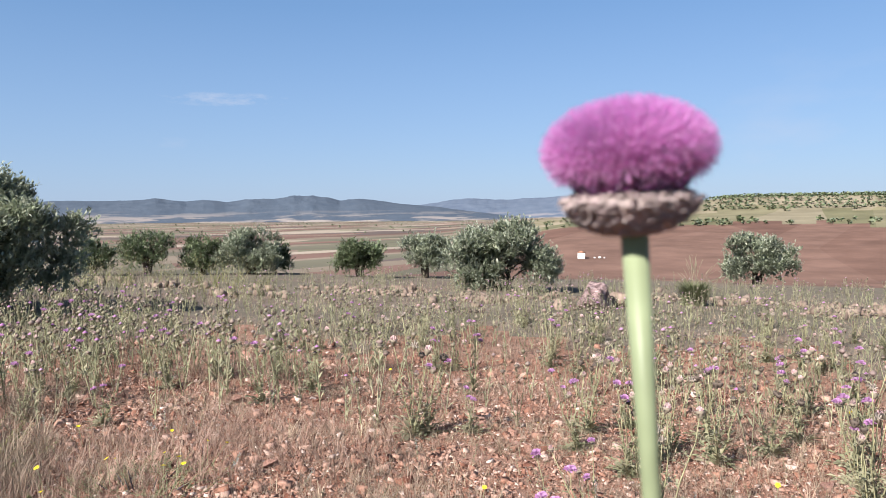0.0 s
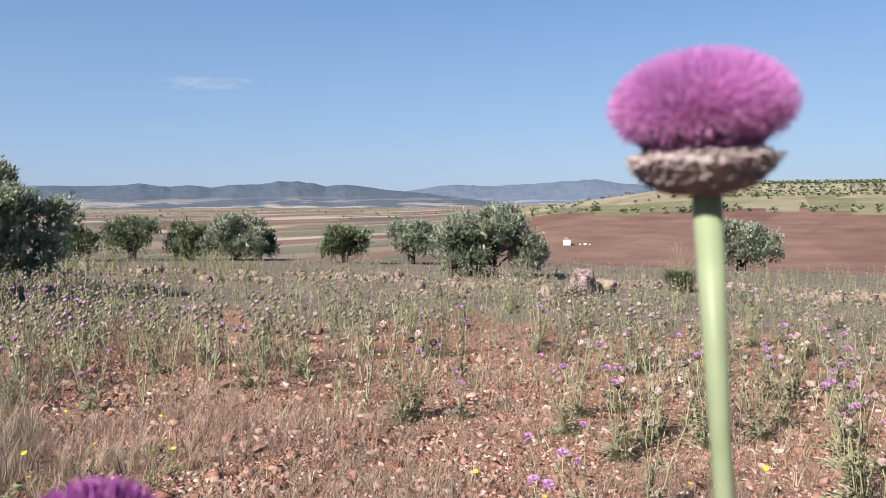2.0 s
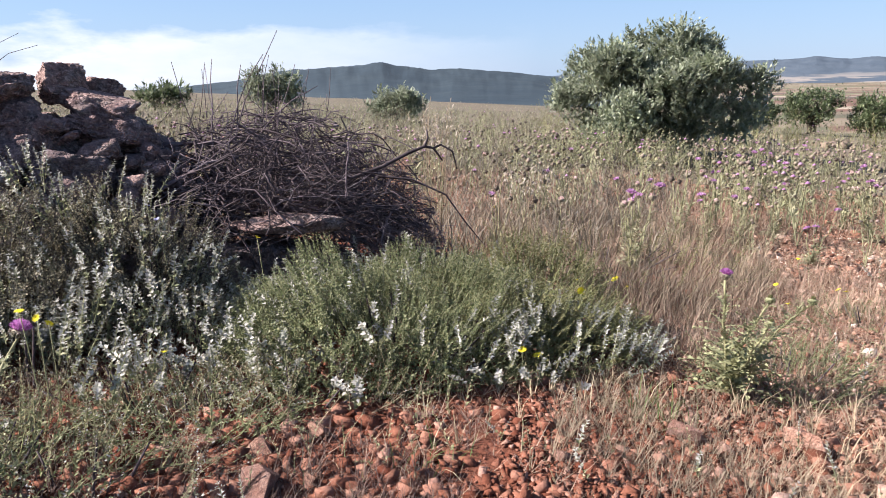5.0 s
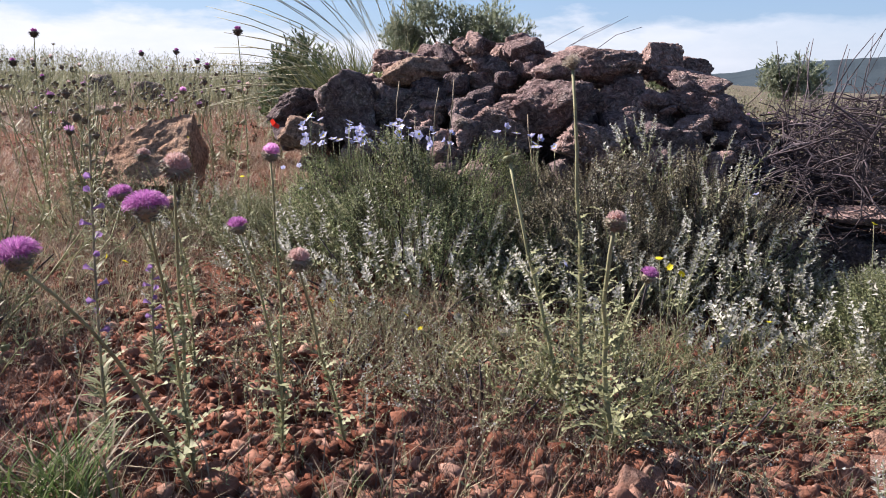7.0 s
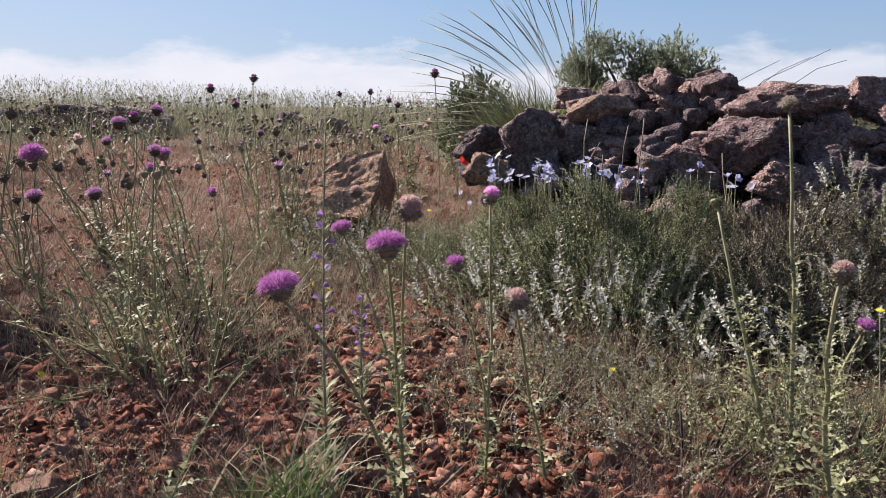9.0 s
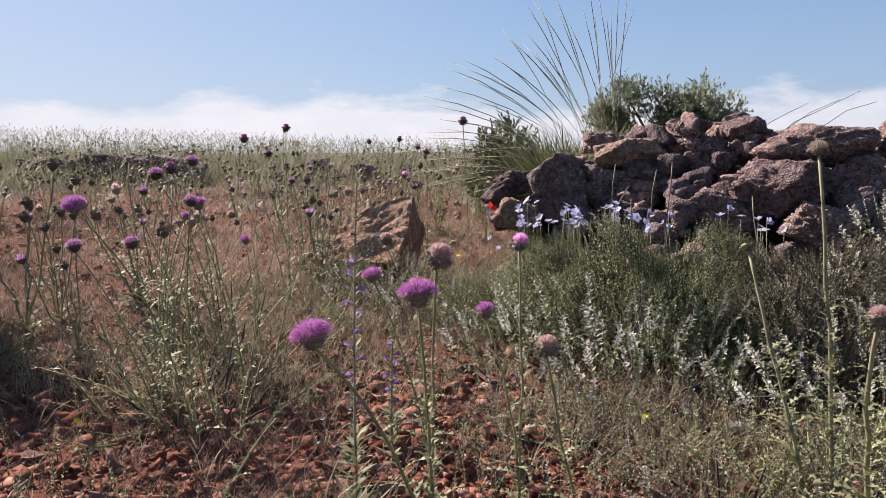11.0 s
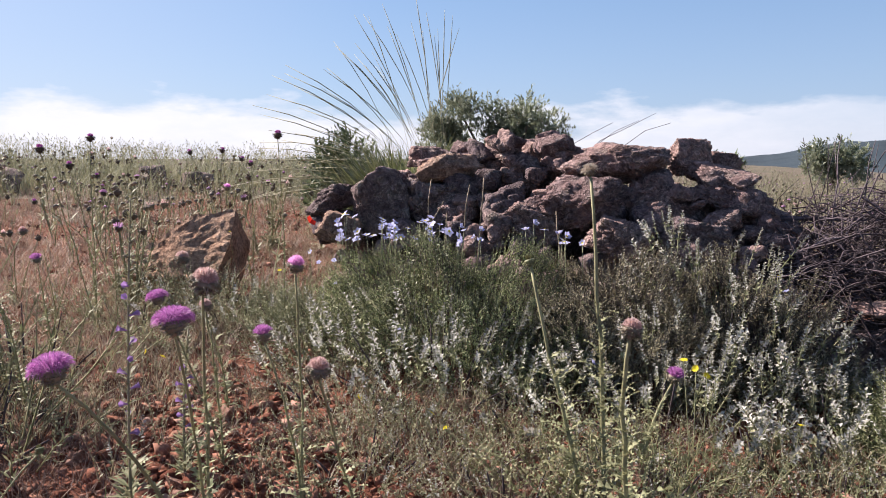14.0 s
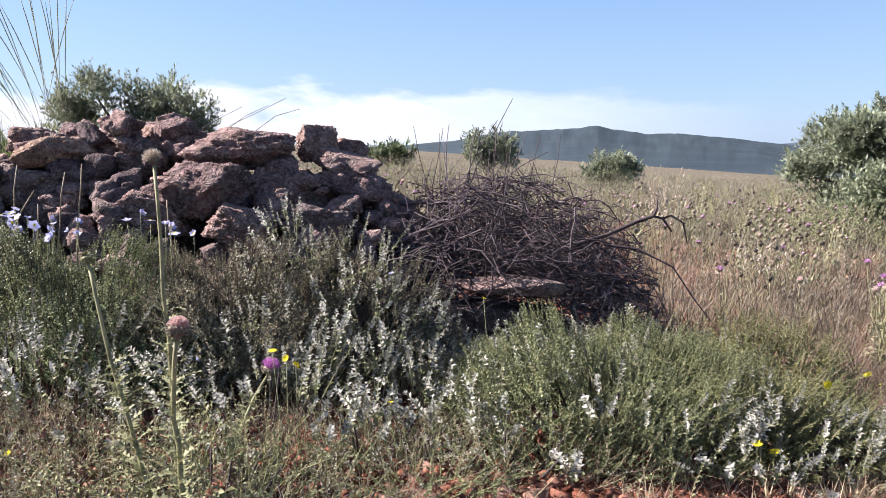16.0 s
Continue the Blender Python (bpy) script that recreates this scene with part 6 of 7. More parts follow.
shrub(-2.55, 2.70, 0.52, 0.20, 0.24, HERB, 260, 0.17, [M_STRAW, M_GREY], "grey-green herbs before the boulder", 132, "herbs", "herb", spread=0.6)
shrub(-2.35, 2.62, 0.50, 0.22, 0.20, SILVER, 80, 0.15, [M_GREY, M_SILVER], "scattered silvery shoots before the boulder", 133, "plant", "silver_plant", spread=0.5)
shrub(2.75, 2.42, 0.34, 0.26, 0.10, HERB, 200, 0.10, [M_GREY, M_GREENL], "low green herb patch with yellow flowers", 117, "herbs", "herb", spread=1.0)
shrub(1.95, 1.95, 0.30, 0.24, 0.14, HERB, 240, 0.13, [M_GREY, M_GREENL], "dark green leafy weeds on the stony soil", 118, "herbs", "herb", spread=1.0)
shrub(2.1, 3.6, 0.8, 0.7, 0.16, FRESH, 240, 0.18, [M_STRAW, M_YGREEN], "yellow-green wild oats and herbs", 119, "herbs", "herb", spread=0.7)
shrub(5.2, 9.2, 1.0, 0.6, 0.5, HERB, 380, 0.42, [M_GREY, M_GREY], "dark grey-green herbs under the large olive", 120, "herbs", "herb")
shrub(-3.0, 0.75, 0.4, 0.4, 0.16, HERB, 240, 0.17, [M_STRAW, M_YGREEN], "yellowish weeds among thistle stalks", 121, "herbs", "herb", spread=1.0)
shrub(-2.2, 1.25, 0.42, 0.34, 0.15, HERB, 200, 0.16, [M_STRAW, M_GREY], "dry grey herbs round the thistle group", 122, "herbs", "herb", spread=1.0)
shrub(-2.0, 1.15, 0.30, 0.26, 0.30, FINE, 26, 0.34, [M_STEM, M_TLEAF], "yellowish thistle leaves and stalks in a loose clump", 124, "herbs", "herb", spread=0.6)
shrub(-2.45, 1.65, 0.34, 0.30, 0.32, FINE, 26, 0.34, [M_STEM, M_TLEAF], "grey thistle leaves and dry stalks in a clump", 125, "herbs", "herb", spread=0.6)
shrub(-2.6, 2.3, 0.45, 0.4, 0.16, HERB, 220, 0.18, [M_STRAW, M_GREY], "grey-green weeds on the slope", 123, "herbs", "herb", spread=0.9)


# ---- feather grass and green tufts ----
def feather_grass(x, y, high, count, seed, fan, label):
    """A tussock: fine arching leaves, and long stalks with narrow ears that fan out."""
    g = np.random.default_rng(seed)
    thing = holder("feather_grass", put_z(x, y), label, "grass")
    n = 2200
    w = g.uniform(0, 6.28, n)
    p = np.stack([g.normal(0, 0.07, n), g.normal(0, 0.07, n), np.zeros(n)], -1)
    p[:, 0] -= 0.42 * high / 1.6 * g.random(n)
    v, f, s = scatter(blade(0.5, 0.010, 3), p, w, np.abs(g.normal(0, 0.26, n)), w, high * 0.58 * g.uniform(0.6, 1.1, n))
    child("foliage", mesh_data("foliage", v, f, [M_GREENL]), thing)
    for k in range(count):
        a = g.normal(fan[0], fan[1])
        e = -0.10 + 1.48 * ((k + g.random()) / count) ** 0.95
        ln = high * g.uniform(0.85, 1.1)
        out = np.array([math.cos(a), math.sin(a) * 0.6, 0.0])
        end = out * ln * math.sin(e) + np.array([0, 0, ln * math.cos(e)])
        pts = bend((g.normal(0, 0.06), g.normal(0, 0.06), 0), end, out * 0.06 * ln * math.sin(e) + np.array([0, 0, 0.50 * ln]), 9)
        r = np.full(9, 0.0010)
        r[5:] = (0.0014, 0.0028, 0.0031, 0.0012)
        v, f, s = tube(pts, r, 4)
        child("stalk", mesh_data("stalk", v, f, [M_FSTALK]), thing)


feather_grass(-2.10, 4.52, 1.74, 52, 131, (math.pi, 0.38), "tall feather grass tussock with long arching dry stalks")
feather_grass(16.2, 2.6, 1.0, 30, 132, (math.pi / 2, 1.6), "small dry grass tussock at the brink")


def grass_tuft(x, y, high, n, mat, seed, label, spread=0.35):
    g = np.random.default_rng(seed)
    w = g.uniform(0, 6.28, n)
    p = np.stack([g.normal(0, 0.05, n), g.normal(0, 0.05, n), np.zeros(n)], -1)
    v, f, s = scatter(blade(0.5, 0.014, 3), p, w, np.abs(g.normal(0, spread, n)), w, high * g.uniform(0.5, 1.1, n))
    thing = holder("grass_tuft", put_z(x, y), label, "grass")
    child("foliage", mesh_data("foliage", v, f, [mat]), thing)
    m = n // 4
    w = g.uniform(0, 6.28, m)
    v, f, s = scatter(blade(0.8, 0.014, 3), p[:m], w, np.abs(g.normal(0.3, spread, m)), w, high * g.uniform(0.6, 1.25, m))
    child("dead_foliage", mesh_data("dead_foliage", v, f, [M_STRAW]), thing, None, "straw-coloured dead blades")


grass_tuft(-1.17, 0.75, 0.20, 190, M_GRASS, 141, "fresh green grass tuft on red soil", 0.16)
grass_tuft(-1.62, 0.42, 0.14, 60, M_YGREEN, 142, "yellow-green grass tuft among stones")
grass_tuft(-0.72, 0.95, 0.12, 60, M_YGREEN, 143, "small yellowish grass tuft at thistle stalks")
grass_tuft(1.35, 1.75, 0.12, 50, M_GRASS, 144, "short green grass tuft on stones")
grass_tuft(0.65, 1.62, 0.10, 40, M_GRASS, 145, "short green grass tuft between stones")


def dry_stalk(foot, tip, seed):
    """A bare dead stalk leaning out of a shrub."""
    g = np.random.default_rng(seed)
    base = np.array(put_z(foot[0], foot[1]))
    pts = bend((0, 0, 0), np.array(tip) - base, (g.normal(0, 0.02), g.normal(0, 0.02), 0.5 * tip[2]), 8) + g.normal(0, 0.003, (8, 3))
    pts[0] = 0
    ob = new("dry_stalk", mesh_data("dry_stalk", *tube(pts, np.linspace(0.0042, 0.0022, 8), 5)[:2], [M_STRAW]))
    ob.location = tuple(base)
    tagged(ob, "bare pale dead stalk standing before the stone heap", "dry stalk", "dry stalks")


for k, (fx, fy, tip) in enumerate(((-1.39, 2.70, (-1.41, 2.80, 0.82)), (-1.46, 2.70, (-1.348, 2.797, 0.74)), (-1.18, 2.72, (-1.172, 2.827, 0.834)), (-1.25, 2.74, (-1.235, 2.82, 0.80)), (-1.30, 2.72, (-1.335, 2.80, 0.68)), (-0.82, 2.74, (-0.881, 2.85, 0.70)))):
    dry_stalk((fx, fy), tip, 500 + k)


def wild_oats(x, y, high, seed, label):
    """A thin tuft of oat grass: a few stalks, each with a loose pale ear."""
    g = np.random.default_rng(seed)
    thing = holder("wild_oats", put_z(x, y), label, "grass")
    for k in range(9):
        a, q = g.uniform(0, 6.28), g.uniform(0.02, 0.14)
        end = np.array([q * math.cos(a), q * math.sin(a), high * g.uniform(0.85, 1.05)])
        pts = bend((g.normal(0, 0.02), g.normal(0, 0.02), 0), end, (0, 0, high * 0.55), 7)
        stalk = child("stalk", mesh_data("stalk", *tube(pts, np.linspace(0.002, 0.0011, 7), 4)[:2], [M_STRAW]), thing)
        t = g.uniform(0.72, 1.0, 16)
        p = np.stack([np.interp(t, np.linspace(0, 1, 7), pts[:, i]) for i in range(3)], -1) + g.normal(0, 0.012, (16, 3))
        w = g.uniform(0, 6.28, 16)
        child("ear", mesh_data("ear", *scatter(diamond(1, 0.28), p, w, g.uniform(0.2, 1.2, 16), w, g.uniform(0.018, 0.032, 16))[:2], [M_FLUFF]), stalk)["kind"] = "stuff"


wild_oats(1.23, 3.82, 0.86, 161, "thin pale wild oats with drooping ears")
wild_oats(1.34, 3.95, 0.80, 162, "thin pale wild oats with drooping ears")
wild_oats(1.62, 3.40, 0.58, 163, "dry wild oats beside the brushwood")


# ---- small flowers ----
def bugloss(x, y, high, seed):
    """A tall bristly spike with violet blossoms on short side shoots."""
    g = np.random.default_rng(seed)
    thing = holder("bugloss", put_z(x, y), "tall bristly viper's bugloss with violet blossoms on one stalk", "wildflower")
    end = np.array([-0.06, 0.10, high])
    pts = bend((0, 0, 0), end, (-0.02, 0.02, high * 0.5), 12)
    child("stem", mesh_data("stem", *tube(pts, np.linspace(0.0034, 0.0018, 12), 6)[:2], [M_BRACT], smooth=True), thing)
    n = 480
    t = g.uniform(0.02, 1, n)
    p = np.stack([np.interp(t, np.linspace(0, 1, 12), pts[:, i]) for i in range(3)], -1)
    w = g.uniform(0, 6.28, n)
    v, f, s = scatter(diamond(1, 0.16), p, w, -g.uniform(0.1, 0.9, n), w, np.where(t < 0.25, 0.05, 0.022) * g.uniform(0.5, 1.2, n))
    child("foliage", mesh_data("foliage", v, f, [M_GREY]), thing)
    for k in range(15):
        t = 0.34 + 0.6 * k / 15
        c = np.array([np.interp(t, np.linspace(0, 1, 12), pts[:, i]) for i in range(3)])
        a = k * 2.4
        q = c + np.array([math.cos(a), math.sin(a), 0.35]) * 0.030 * (1.3 - t)
        out = (q - c) / np.linalg.norm(q - c)
        if t < 0.75:
            # a funnel that widens to five lobes
            v, f, s = tube([c, c + out * 0.010, c + out * 0.018, c + out * 0.023], [0.0012, 0.0026, 0.0046, 0.0062 + 0.002 * g.random()], 5, False)
            child("blossom", mesh_data("blossom", v, f, [M_VIOLET]), thing)
        else:
            v, f, s = tube([c, c + out * 0.004, c + out * 0.009, c + out * 0.013], [0.001, 0.0032, 0.003, 0.0008], 6)
            child("bud", mesh_data("bud", v, f, [M_BROWNL], smooth=True), thing)


bugloss(-1.25, 0.96, 0.74, 151)
bugloss(-1.42, 1.30, 0.36, 152)


def petals(n, width, up, size, mat, disc=None):
    """A single flower, facing up."""
    w = np.arange(n) * 2 * np.pi / n
    v, f, s = scatter(leaflet(1, width, 0.05, 0.7), np.zeros((n, 3)), w, np.full(n, -up), w, np.full(n, size))
    if disc:
        dv, df, ds = scatter(leaflet(1, 0.7, 0.1), np.zeros((5, 3)) + (0, 0, size * 0.15), np.arange(5) * 1.25, np.full(5, -0.5), np.arange(5) * 1.25, np.full(5, size * 0.35))
        v, f, s = merged([(v, f, s), slot((dv, df, ds), 1)])
        return mesh_data("blossom", v, f, [mat, disc], s)
    return mesh_data("blossom", v, f, [mat])


F_FLAX = [petals(5, 0.85, u, 0.014, M_BLUE, M_YELLOW) for u in (0.15, 0.5, 0.8)]
F_YELLOW = [petals(13, 0.32, u, 0.013, M_YELLOW, M_YELLOW) for u in (0.1, 0.5)]
F_POPPY = petals(4, 1.1, 0.6, 0.022, M_RED)


def wildflower(x, y, z, blossom, label, name, group, seed, stalk=None, size=1.0, foot=None):
    """A thin stalk from the ground with one blossom at (x, y, z)."""
    g = np.random.default_rng(seed)
    fx, fy = foot or (x + g.normal(0, 0.03), y + g.normal(0, 0.03))
    base = put_z(fx, fy)
    thing = holder(name, base, label, "wildflower", group)
    end = np.array([x, y, z]) - np.array(base)
    child("stem", mesh_data("stem", *tube(bend((0, 0, 0), end, (end[0] * 0.4, end[1] * 0.4, end[2] * 0.5), 5), np.linspace(0.0016, 0.001, 5), 4)[:2], [stalk or M_GREY]), thing)
    child("blossom", blossom, thing, Matrix.Translation(end) @ pose(0, 0, 0, g.normal(0, 30), g.normal(0, 30), g.uniform(0, 360)) @ Matrix.Diagonal((size, size, size, 1)))


wg = np.random.default_rng(171)
for k in range(64):
    x = wg.uniform(-1.80, -1.10) if k < 56 else wg.uniform(-0.95, -0.70)
    wildflower(x, 2.64 + wg.normal(0, 0.05), 0.565 + 0.09 * wg.random() + (0.06 if k % 9 == 0 else 0), F_FLAX[k % 3], "pale blue flax flower above the dark shrub", "flax", "flax flowers", 300 + k, size=wg.uniform(1.2, 1.9))
for k, (x, y, z) in enumerate(((-0.05, 2.72, 0.50), (-0.02, 2.70, 0.45), (-1.28, 2.25, 0.30), (-1.78, 2.62, 0.48), (-1.88, 2.66, 0.46), (-1.7, 2.5, 0.40), (-1.95, 2.7, 0.5), (-0.6, 2.3, 0.24))):
    wildflower(x, y, z, F_FLAX[k % 3], "pale blue flax flower among silvery leaves", "flax", "flax flowers", 340 + k)
for k, (x, y, z) in enumerate(((1.068, 2.20, 0.078), (1.054, 2.04, 0.088), (1.11, 2.05, 0.066), (1.36, 2.28, 0.19), (1.62, 2.52, 0.15))):
    wildflower(x, y, z, F_YELLOW[k % 2], "bright yellow daisy beside the green shrub", "yellow_daisy", "yellow daisies", 350 + k, size=1.5)
for k, (x, y, z) in enumerate(((-0.28, 1.95, 0.37), (-0.25, 1.98, 0.34), (-0.22, 1.96, 0.33), (0.02, 2.12, 0.17), (-0.98, 1.85, 0.16), (-0.92, 1.82, 0.13), (-2.55, 2.9, 0.55), (-1.98, 1.75, 0.27), (-1.94, 1.78, 0.25), (-1.95, 0.75, 0.25), (-1.25, 1.9, 0.16), (0.30, 2.42, 0.42), (-2.15, 2.75, 0.4))):
    wildflower(x, y, z, F_YELLOW[k % 2], "small yellow daisy among grey herbs", "yellow_daisy", "yellow daisies", 360 + k)
for k in range(26):
    b, r = wg.uniform(-92, -14), wg.uniform(1.9, 5.5)
    x, y = 0.6 - r * math.sin(radians(b)), r * math.cos(radians(b))
    if k < 9:
        x, y = 2.75 + wg.normal(0, 0.22), 2.45 + wg.normal(0, 0.16)
    wildflower(x, y, float(ground_z(x, y)) + wg.uniform(0.07, 0.16), F_YELLOW[k % 2], "small yellow daisy on the stony field", "yellow_daisy", "yellow daisies", 380 + k)
wildflower(-1.90, 2.62, 0.637, F_POPPY, "red poppy on a thin stalk before the stones", "poppy", "poppies", 410, M_STEM, 1.5)
wildflower(6.3, -0.42, 0.12, F_POPPY, "small red poppy among thistles", "poppy", "poppies", 411, M_STEM)

# ---- loose cover of the field: grass, weeds and stones ----
def free(x, y):
    """Where nothing large stands."""
    pile = (x > -2.35) & (x < 1.15) & (y > 3.0) & (y < 4.3)
    return ~pile & (np.hypot(x - 0.2, y + 0.05) > 0.62) & (np.hypot(x + 2.8, y - 3.05) > 0.26)


def spots(n, near, far, seed, lo=-99, hi=84):
    """Places over the field in view, about as dense to the eye near as far."""
    g = np.random.default_rng(seed)
    b, r = np.radians(g.uniform(lo, hi, n)), near * np.exp(g.uniform(0, 1, n) ** 0.85 * math.log(far / near))
    x, y = 0.15 - r * np.sin(b), r * np.cos(b) - 0.05
    return x, y, r, g


def cover(name, label, kinds, mats, n, near, far, high, seed, dense, grow=0.55, tilt=0.14, lo=-99, hi=84, category="grass"):
    x, y, r, g = spots(n, near, far, seed, lo, hi)
    keep = free(x, y) & (g.random(n) < dense(x, y, r))
    x, y, r = x[keep], y[keep], r[keep]
    size = high * g.uniform(0.55, 1.25, len(x)) * (1 + grow * smooth01(3, 20, r))
    z = ground_z(x, y) - 0.004
    parts = []
    for i, k in enumerate(kinds):
        m = np.arange(len(x)) % len(kinds) == i
        q = m.sum()
        parts.append(scatter(k, np.stack([x, y, z], -1)[m], g.uniform(0, 6.28, q), np.abs(g.normal(0, tilt, q)), g.uniform(0, 6.28, q), size[m]))
    v, f, s = merged(parts)
    tagged(new(name, mesh_data(name, v, f, mats, s)), label, category, kind="stuff")


def az_of(x, y):
    return np.degrees(np.arctan2(-x, y))


def stony_side(x, y, r):
    """1 on the stretch of bare red stones beside the path."""
    return smooth01(3.9, 2.5, r) * smooth01(0, 14, az_of(x, y))


def straw_dense(x, y, r):
    w = waves(x, y, 1.4, 21)
    side = smooth01(-48, -22, az_of(x, y)) * 0.55
    bare = smooth01(2.3, 1.7, y) * smooth01(-0.5, 0.0, x) * smooth01(2.0, 1.3, x)
    return np.clip((w - 0.30) * 2.0 + side + 0.5 * smooth01(5, 12, r) - 0.35 * smooth01(2.2, 1.2, r), 0.10, 1) * (1 - 0.9 * bare) * (1 - 0.85 * stony_side(x, y, r))


def rose_dense(x, y, r):
    bare = smooth01(2.3, 1.7, y) * smooth01(-0.5, 0.0, x) * smooth01(2.0, 1.3, x)
    return np.clip((waves(x, y, 1.1, 22) - 0.25) * 2.0 + 0.35 * smooth01(20, 45, az_of(x, y)) + 0.25 * smooth01(-20, -45, az_of(x, y)), 0.15, 1) * (1 - 0.8 * bare) * (1 - 0.6 * stony_side(x, y, r))


def grey_dense(x, y, r):
    return np.clip((waves(x, y, 1.0, 23) - 0.46) * 2.2 + 0.25 * smooth01(4, 9, r), 0.04, 1)


STRAW = [tuft(s, 6, 0.32, 0.014, 0.5) for s in range(90, 94)]
WISP = [tuft(s, 7, 0.5, 0.022, 0.7, 1) for s in range(94, 98)]
cover("dry_grass", "thin straw-coloured dry grass over the field", STRAW, [M_STRAW], 13500, 1.1, 22, 0.13, 201, straw_dense)
cover("reddish_grass", "short reddish-brown dried grass and weeds", WISP, [M_ROSE], 42000, 0.9, 20, 0.075, 202, rose_dense)
cover("dead_weeds", "fine tan and pinkish dead weeds standing between the stones", [tuft(s, 8, 0.38, 0.016, 0.45, 1) for s in (321, 322, 323)], [M_TANG], 40000, 1.3, 11, 0.09, 211, lambda x, y, r: np.clip((waves(x, y, 0.9, 41) - 0.22) * 1.9, 0.12, 1) * (0.65 + 0.35 * smooth01(1.8, 3.2, r)), 0.5, 0.2, -99, -26, category="weeds")
cover("slope_weeds", "reddish-brown dead weeds on the bare slope", [tuft(s, 8, 0.38, 0.016, 0.45, 1) for s in (324, 325)], [M_ROSE], 30000, 3.1, 13, 0.115, 212, lambda x, y, r: np.clip(0.3 + (waves(x, y, 1.3, 42) - 0.2) * 1.3, 0.25, 1), 0.5, 0.2, 18, 84, category="weeds")
cover("pink_grass", "pinkish tan dry grass standing thick in patches", [tuft(s, 9, 0.30, 0.010, 0.4) for s in (341, 342, 343)], [M_ROSE], 17000, 1.7, 9, 0.13, 216, lambda x, y, r: np.clip((waves(x, y, 1.5, 45) - 0.30) * 1.6 + 0.55 * smooth01(-48, -32, az_of(x, y)), 0.05, 1) * smooth01(1.2, 2.4, y) * smooth01(1.4, 2.1, x), 0.3, 0.2, -82, -14)
cover("tall_straw", "tall thin straw grass beside the green shrubs", [tuft(s, 7, 0.24, 0.008, 0.4) for s in (344, 345)], [M_TANG], 3800, 2.2, 6, 0.26, 217, lambda x, y, r: np.clip((waves(x, y, 0.8, 46) - 0.25) * 1.8, 0.05, 1) * smooth01(2.3, 2.9, y) * smooth01(1.5, 2.0, x), 0.3, 0.2, -40, -16)
cover("slope_straw", "thin pale straw grass among the thistles of the slope", [tuft(s, 5, 0.30, 0.009, 0.45) for s in (346, 347)], [M_STRAW], 11000, 2.4, 12, 0.16, 219, lambda x, y, r: np.clip((waves(x, y, 1.2, 48) - 0.25) * 1.7, 0.08, 1), 0.5, 0.2, 22, 82)
cover("grey_weeds", "low grey-green weeds scattered on the soil", HERB, [M_STRAW, M_GREY], 5200, 0.9, 26, 0.13, 203, grey_dense, 0.7, 0.25, category="weeds")
cover("green_weeds", "small green weeds between stones", HERB, [M_GREY, M_GREENL], 1500, 0.9, 12, 0.08, 204, lambda x, y, r: np.clip((waves(x, y, 0.8, 24) - 0.5) * 2.5, 0.05, 1), 0.5, 0.3, category="weeds")
cover("silver_weeds", "pale silvery weeds on the stony ground", SILVER, [M_GREY, M_SILVER], 420, 1.3, 9, 0.11, 205, lambda x, y, r: np.clip((waves(x, y, 0.7, 25) - 0.45) * 2.5, 0.0, 1), 0.4, 0.4, category="weeds")
cover("dead_litter", "bits of brown dead stalks lying on the soil", [tuft(s, 4, 1.2, 0.02, 0.3) for s in (98, 99)], [M_BROWNL], 9000, 0.8, 10, 0.06, 206, lambda x, y, r: 0.25 + 0.6 * waves(x, y, 0.8, 26), 0.3, 1.1, category="plant litter")
cover("dead_stalks", "short dark brown dead stalks among red stones", [tuft(s, 6, 0.5, 0.018, 0.4, 1) for s in (331, 332)], [M_DPURP], 30000, 0.9, 5.0, 0.078, 213, lambda x, y, r: np.clip((waves(x, y, 0.6, 43) - 0.25) * 2.0, 0.1, 1) * (0.5 + 0.5 * stony_side(x, y, r)), 0.4, 0.4, -20, 84, category="weeds")
cover("rear_grass", "thin short dry grass behind the path", WISP, [M_ROSE], 17000, 0.9, 14, 0.085, 214, lambda x, y, r: np.clip((waves(x, y, 1.1, 22) - 0.2) * 1.8, 0.1, 1), 0.5, 0.2, 82, 263)
EAR = [merged([tuft(s, 4, 0.18, 0.010, 0.35), slot(scatter(diamond(1, 0.20), np.array([(0.03 * k, 0.02 * k, 0.80 + 0.045 * k) for k in range(5)]), np.arange(5) * 2.0, np.full(5, -1.0), np.arange(5) * 2.0, np.full(5, 0.085)), 0)]) for s in (301, 302, 303)]
cover("crest_grass", "tall pale grass with ears along the crest of the slope", EAR, [M_FSTALK], 10500, 8.5, 17, 0.38, 207, lambda x, y, r: smooth01(8, 13, r) * smooth01(14, 24, az_of(x, y)), 0.5, 0.22, 14, 76)
cover("slope_herbs", "low grey-green leafy weeds on the bare slope", HERB, [M_STRAW, M_GREY], 3600, 1.7, 10, 0.12, 215, lambda x, y, r: np.clip((waves(x, y, 0.9, 44) - 0.3) * 2.0, 0.05, 1), 0.6, 0.25, 6, 80, category="weeds")
cover("field_grass", "tall dry grass in the open field behind the brushwood", EAR, [M_FIELDG], 8500, 3.9, 24, 0.30, 208, lambda x, y, r: 0.3 + 0.7 * waves(x, y, 2.0, 27), 0.4, 0.2, -34, 12)
cover("far_grass", "grey-green and dry grass far out in the field", EAR, [M_FSTALK], 5200, 11, 42, 0.34, 218, lambda x, y, r: 0.25 + 0.75 * waves(x, y, 3.0, 47), 0.4, 0.25, -40, 14)
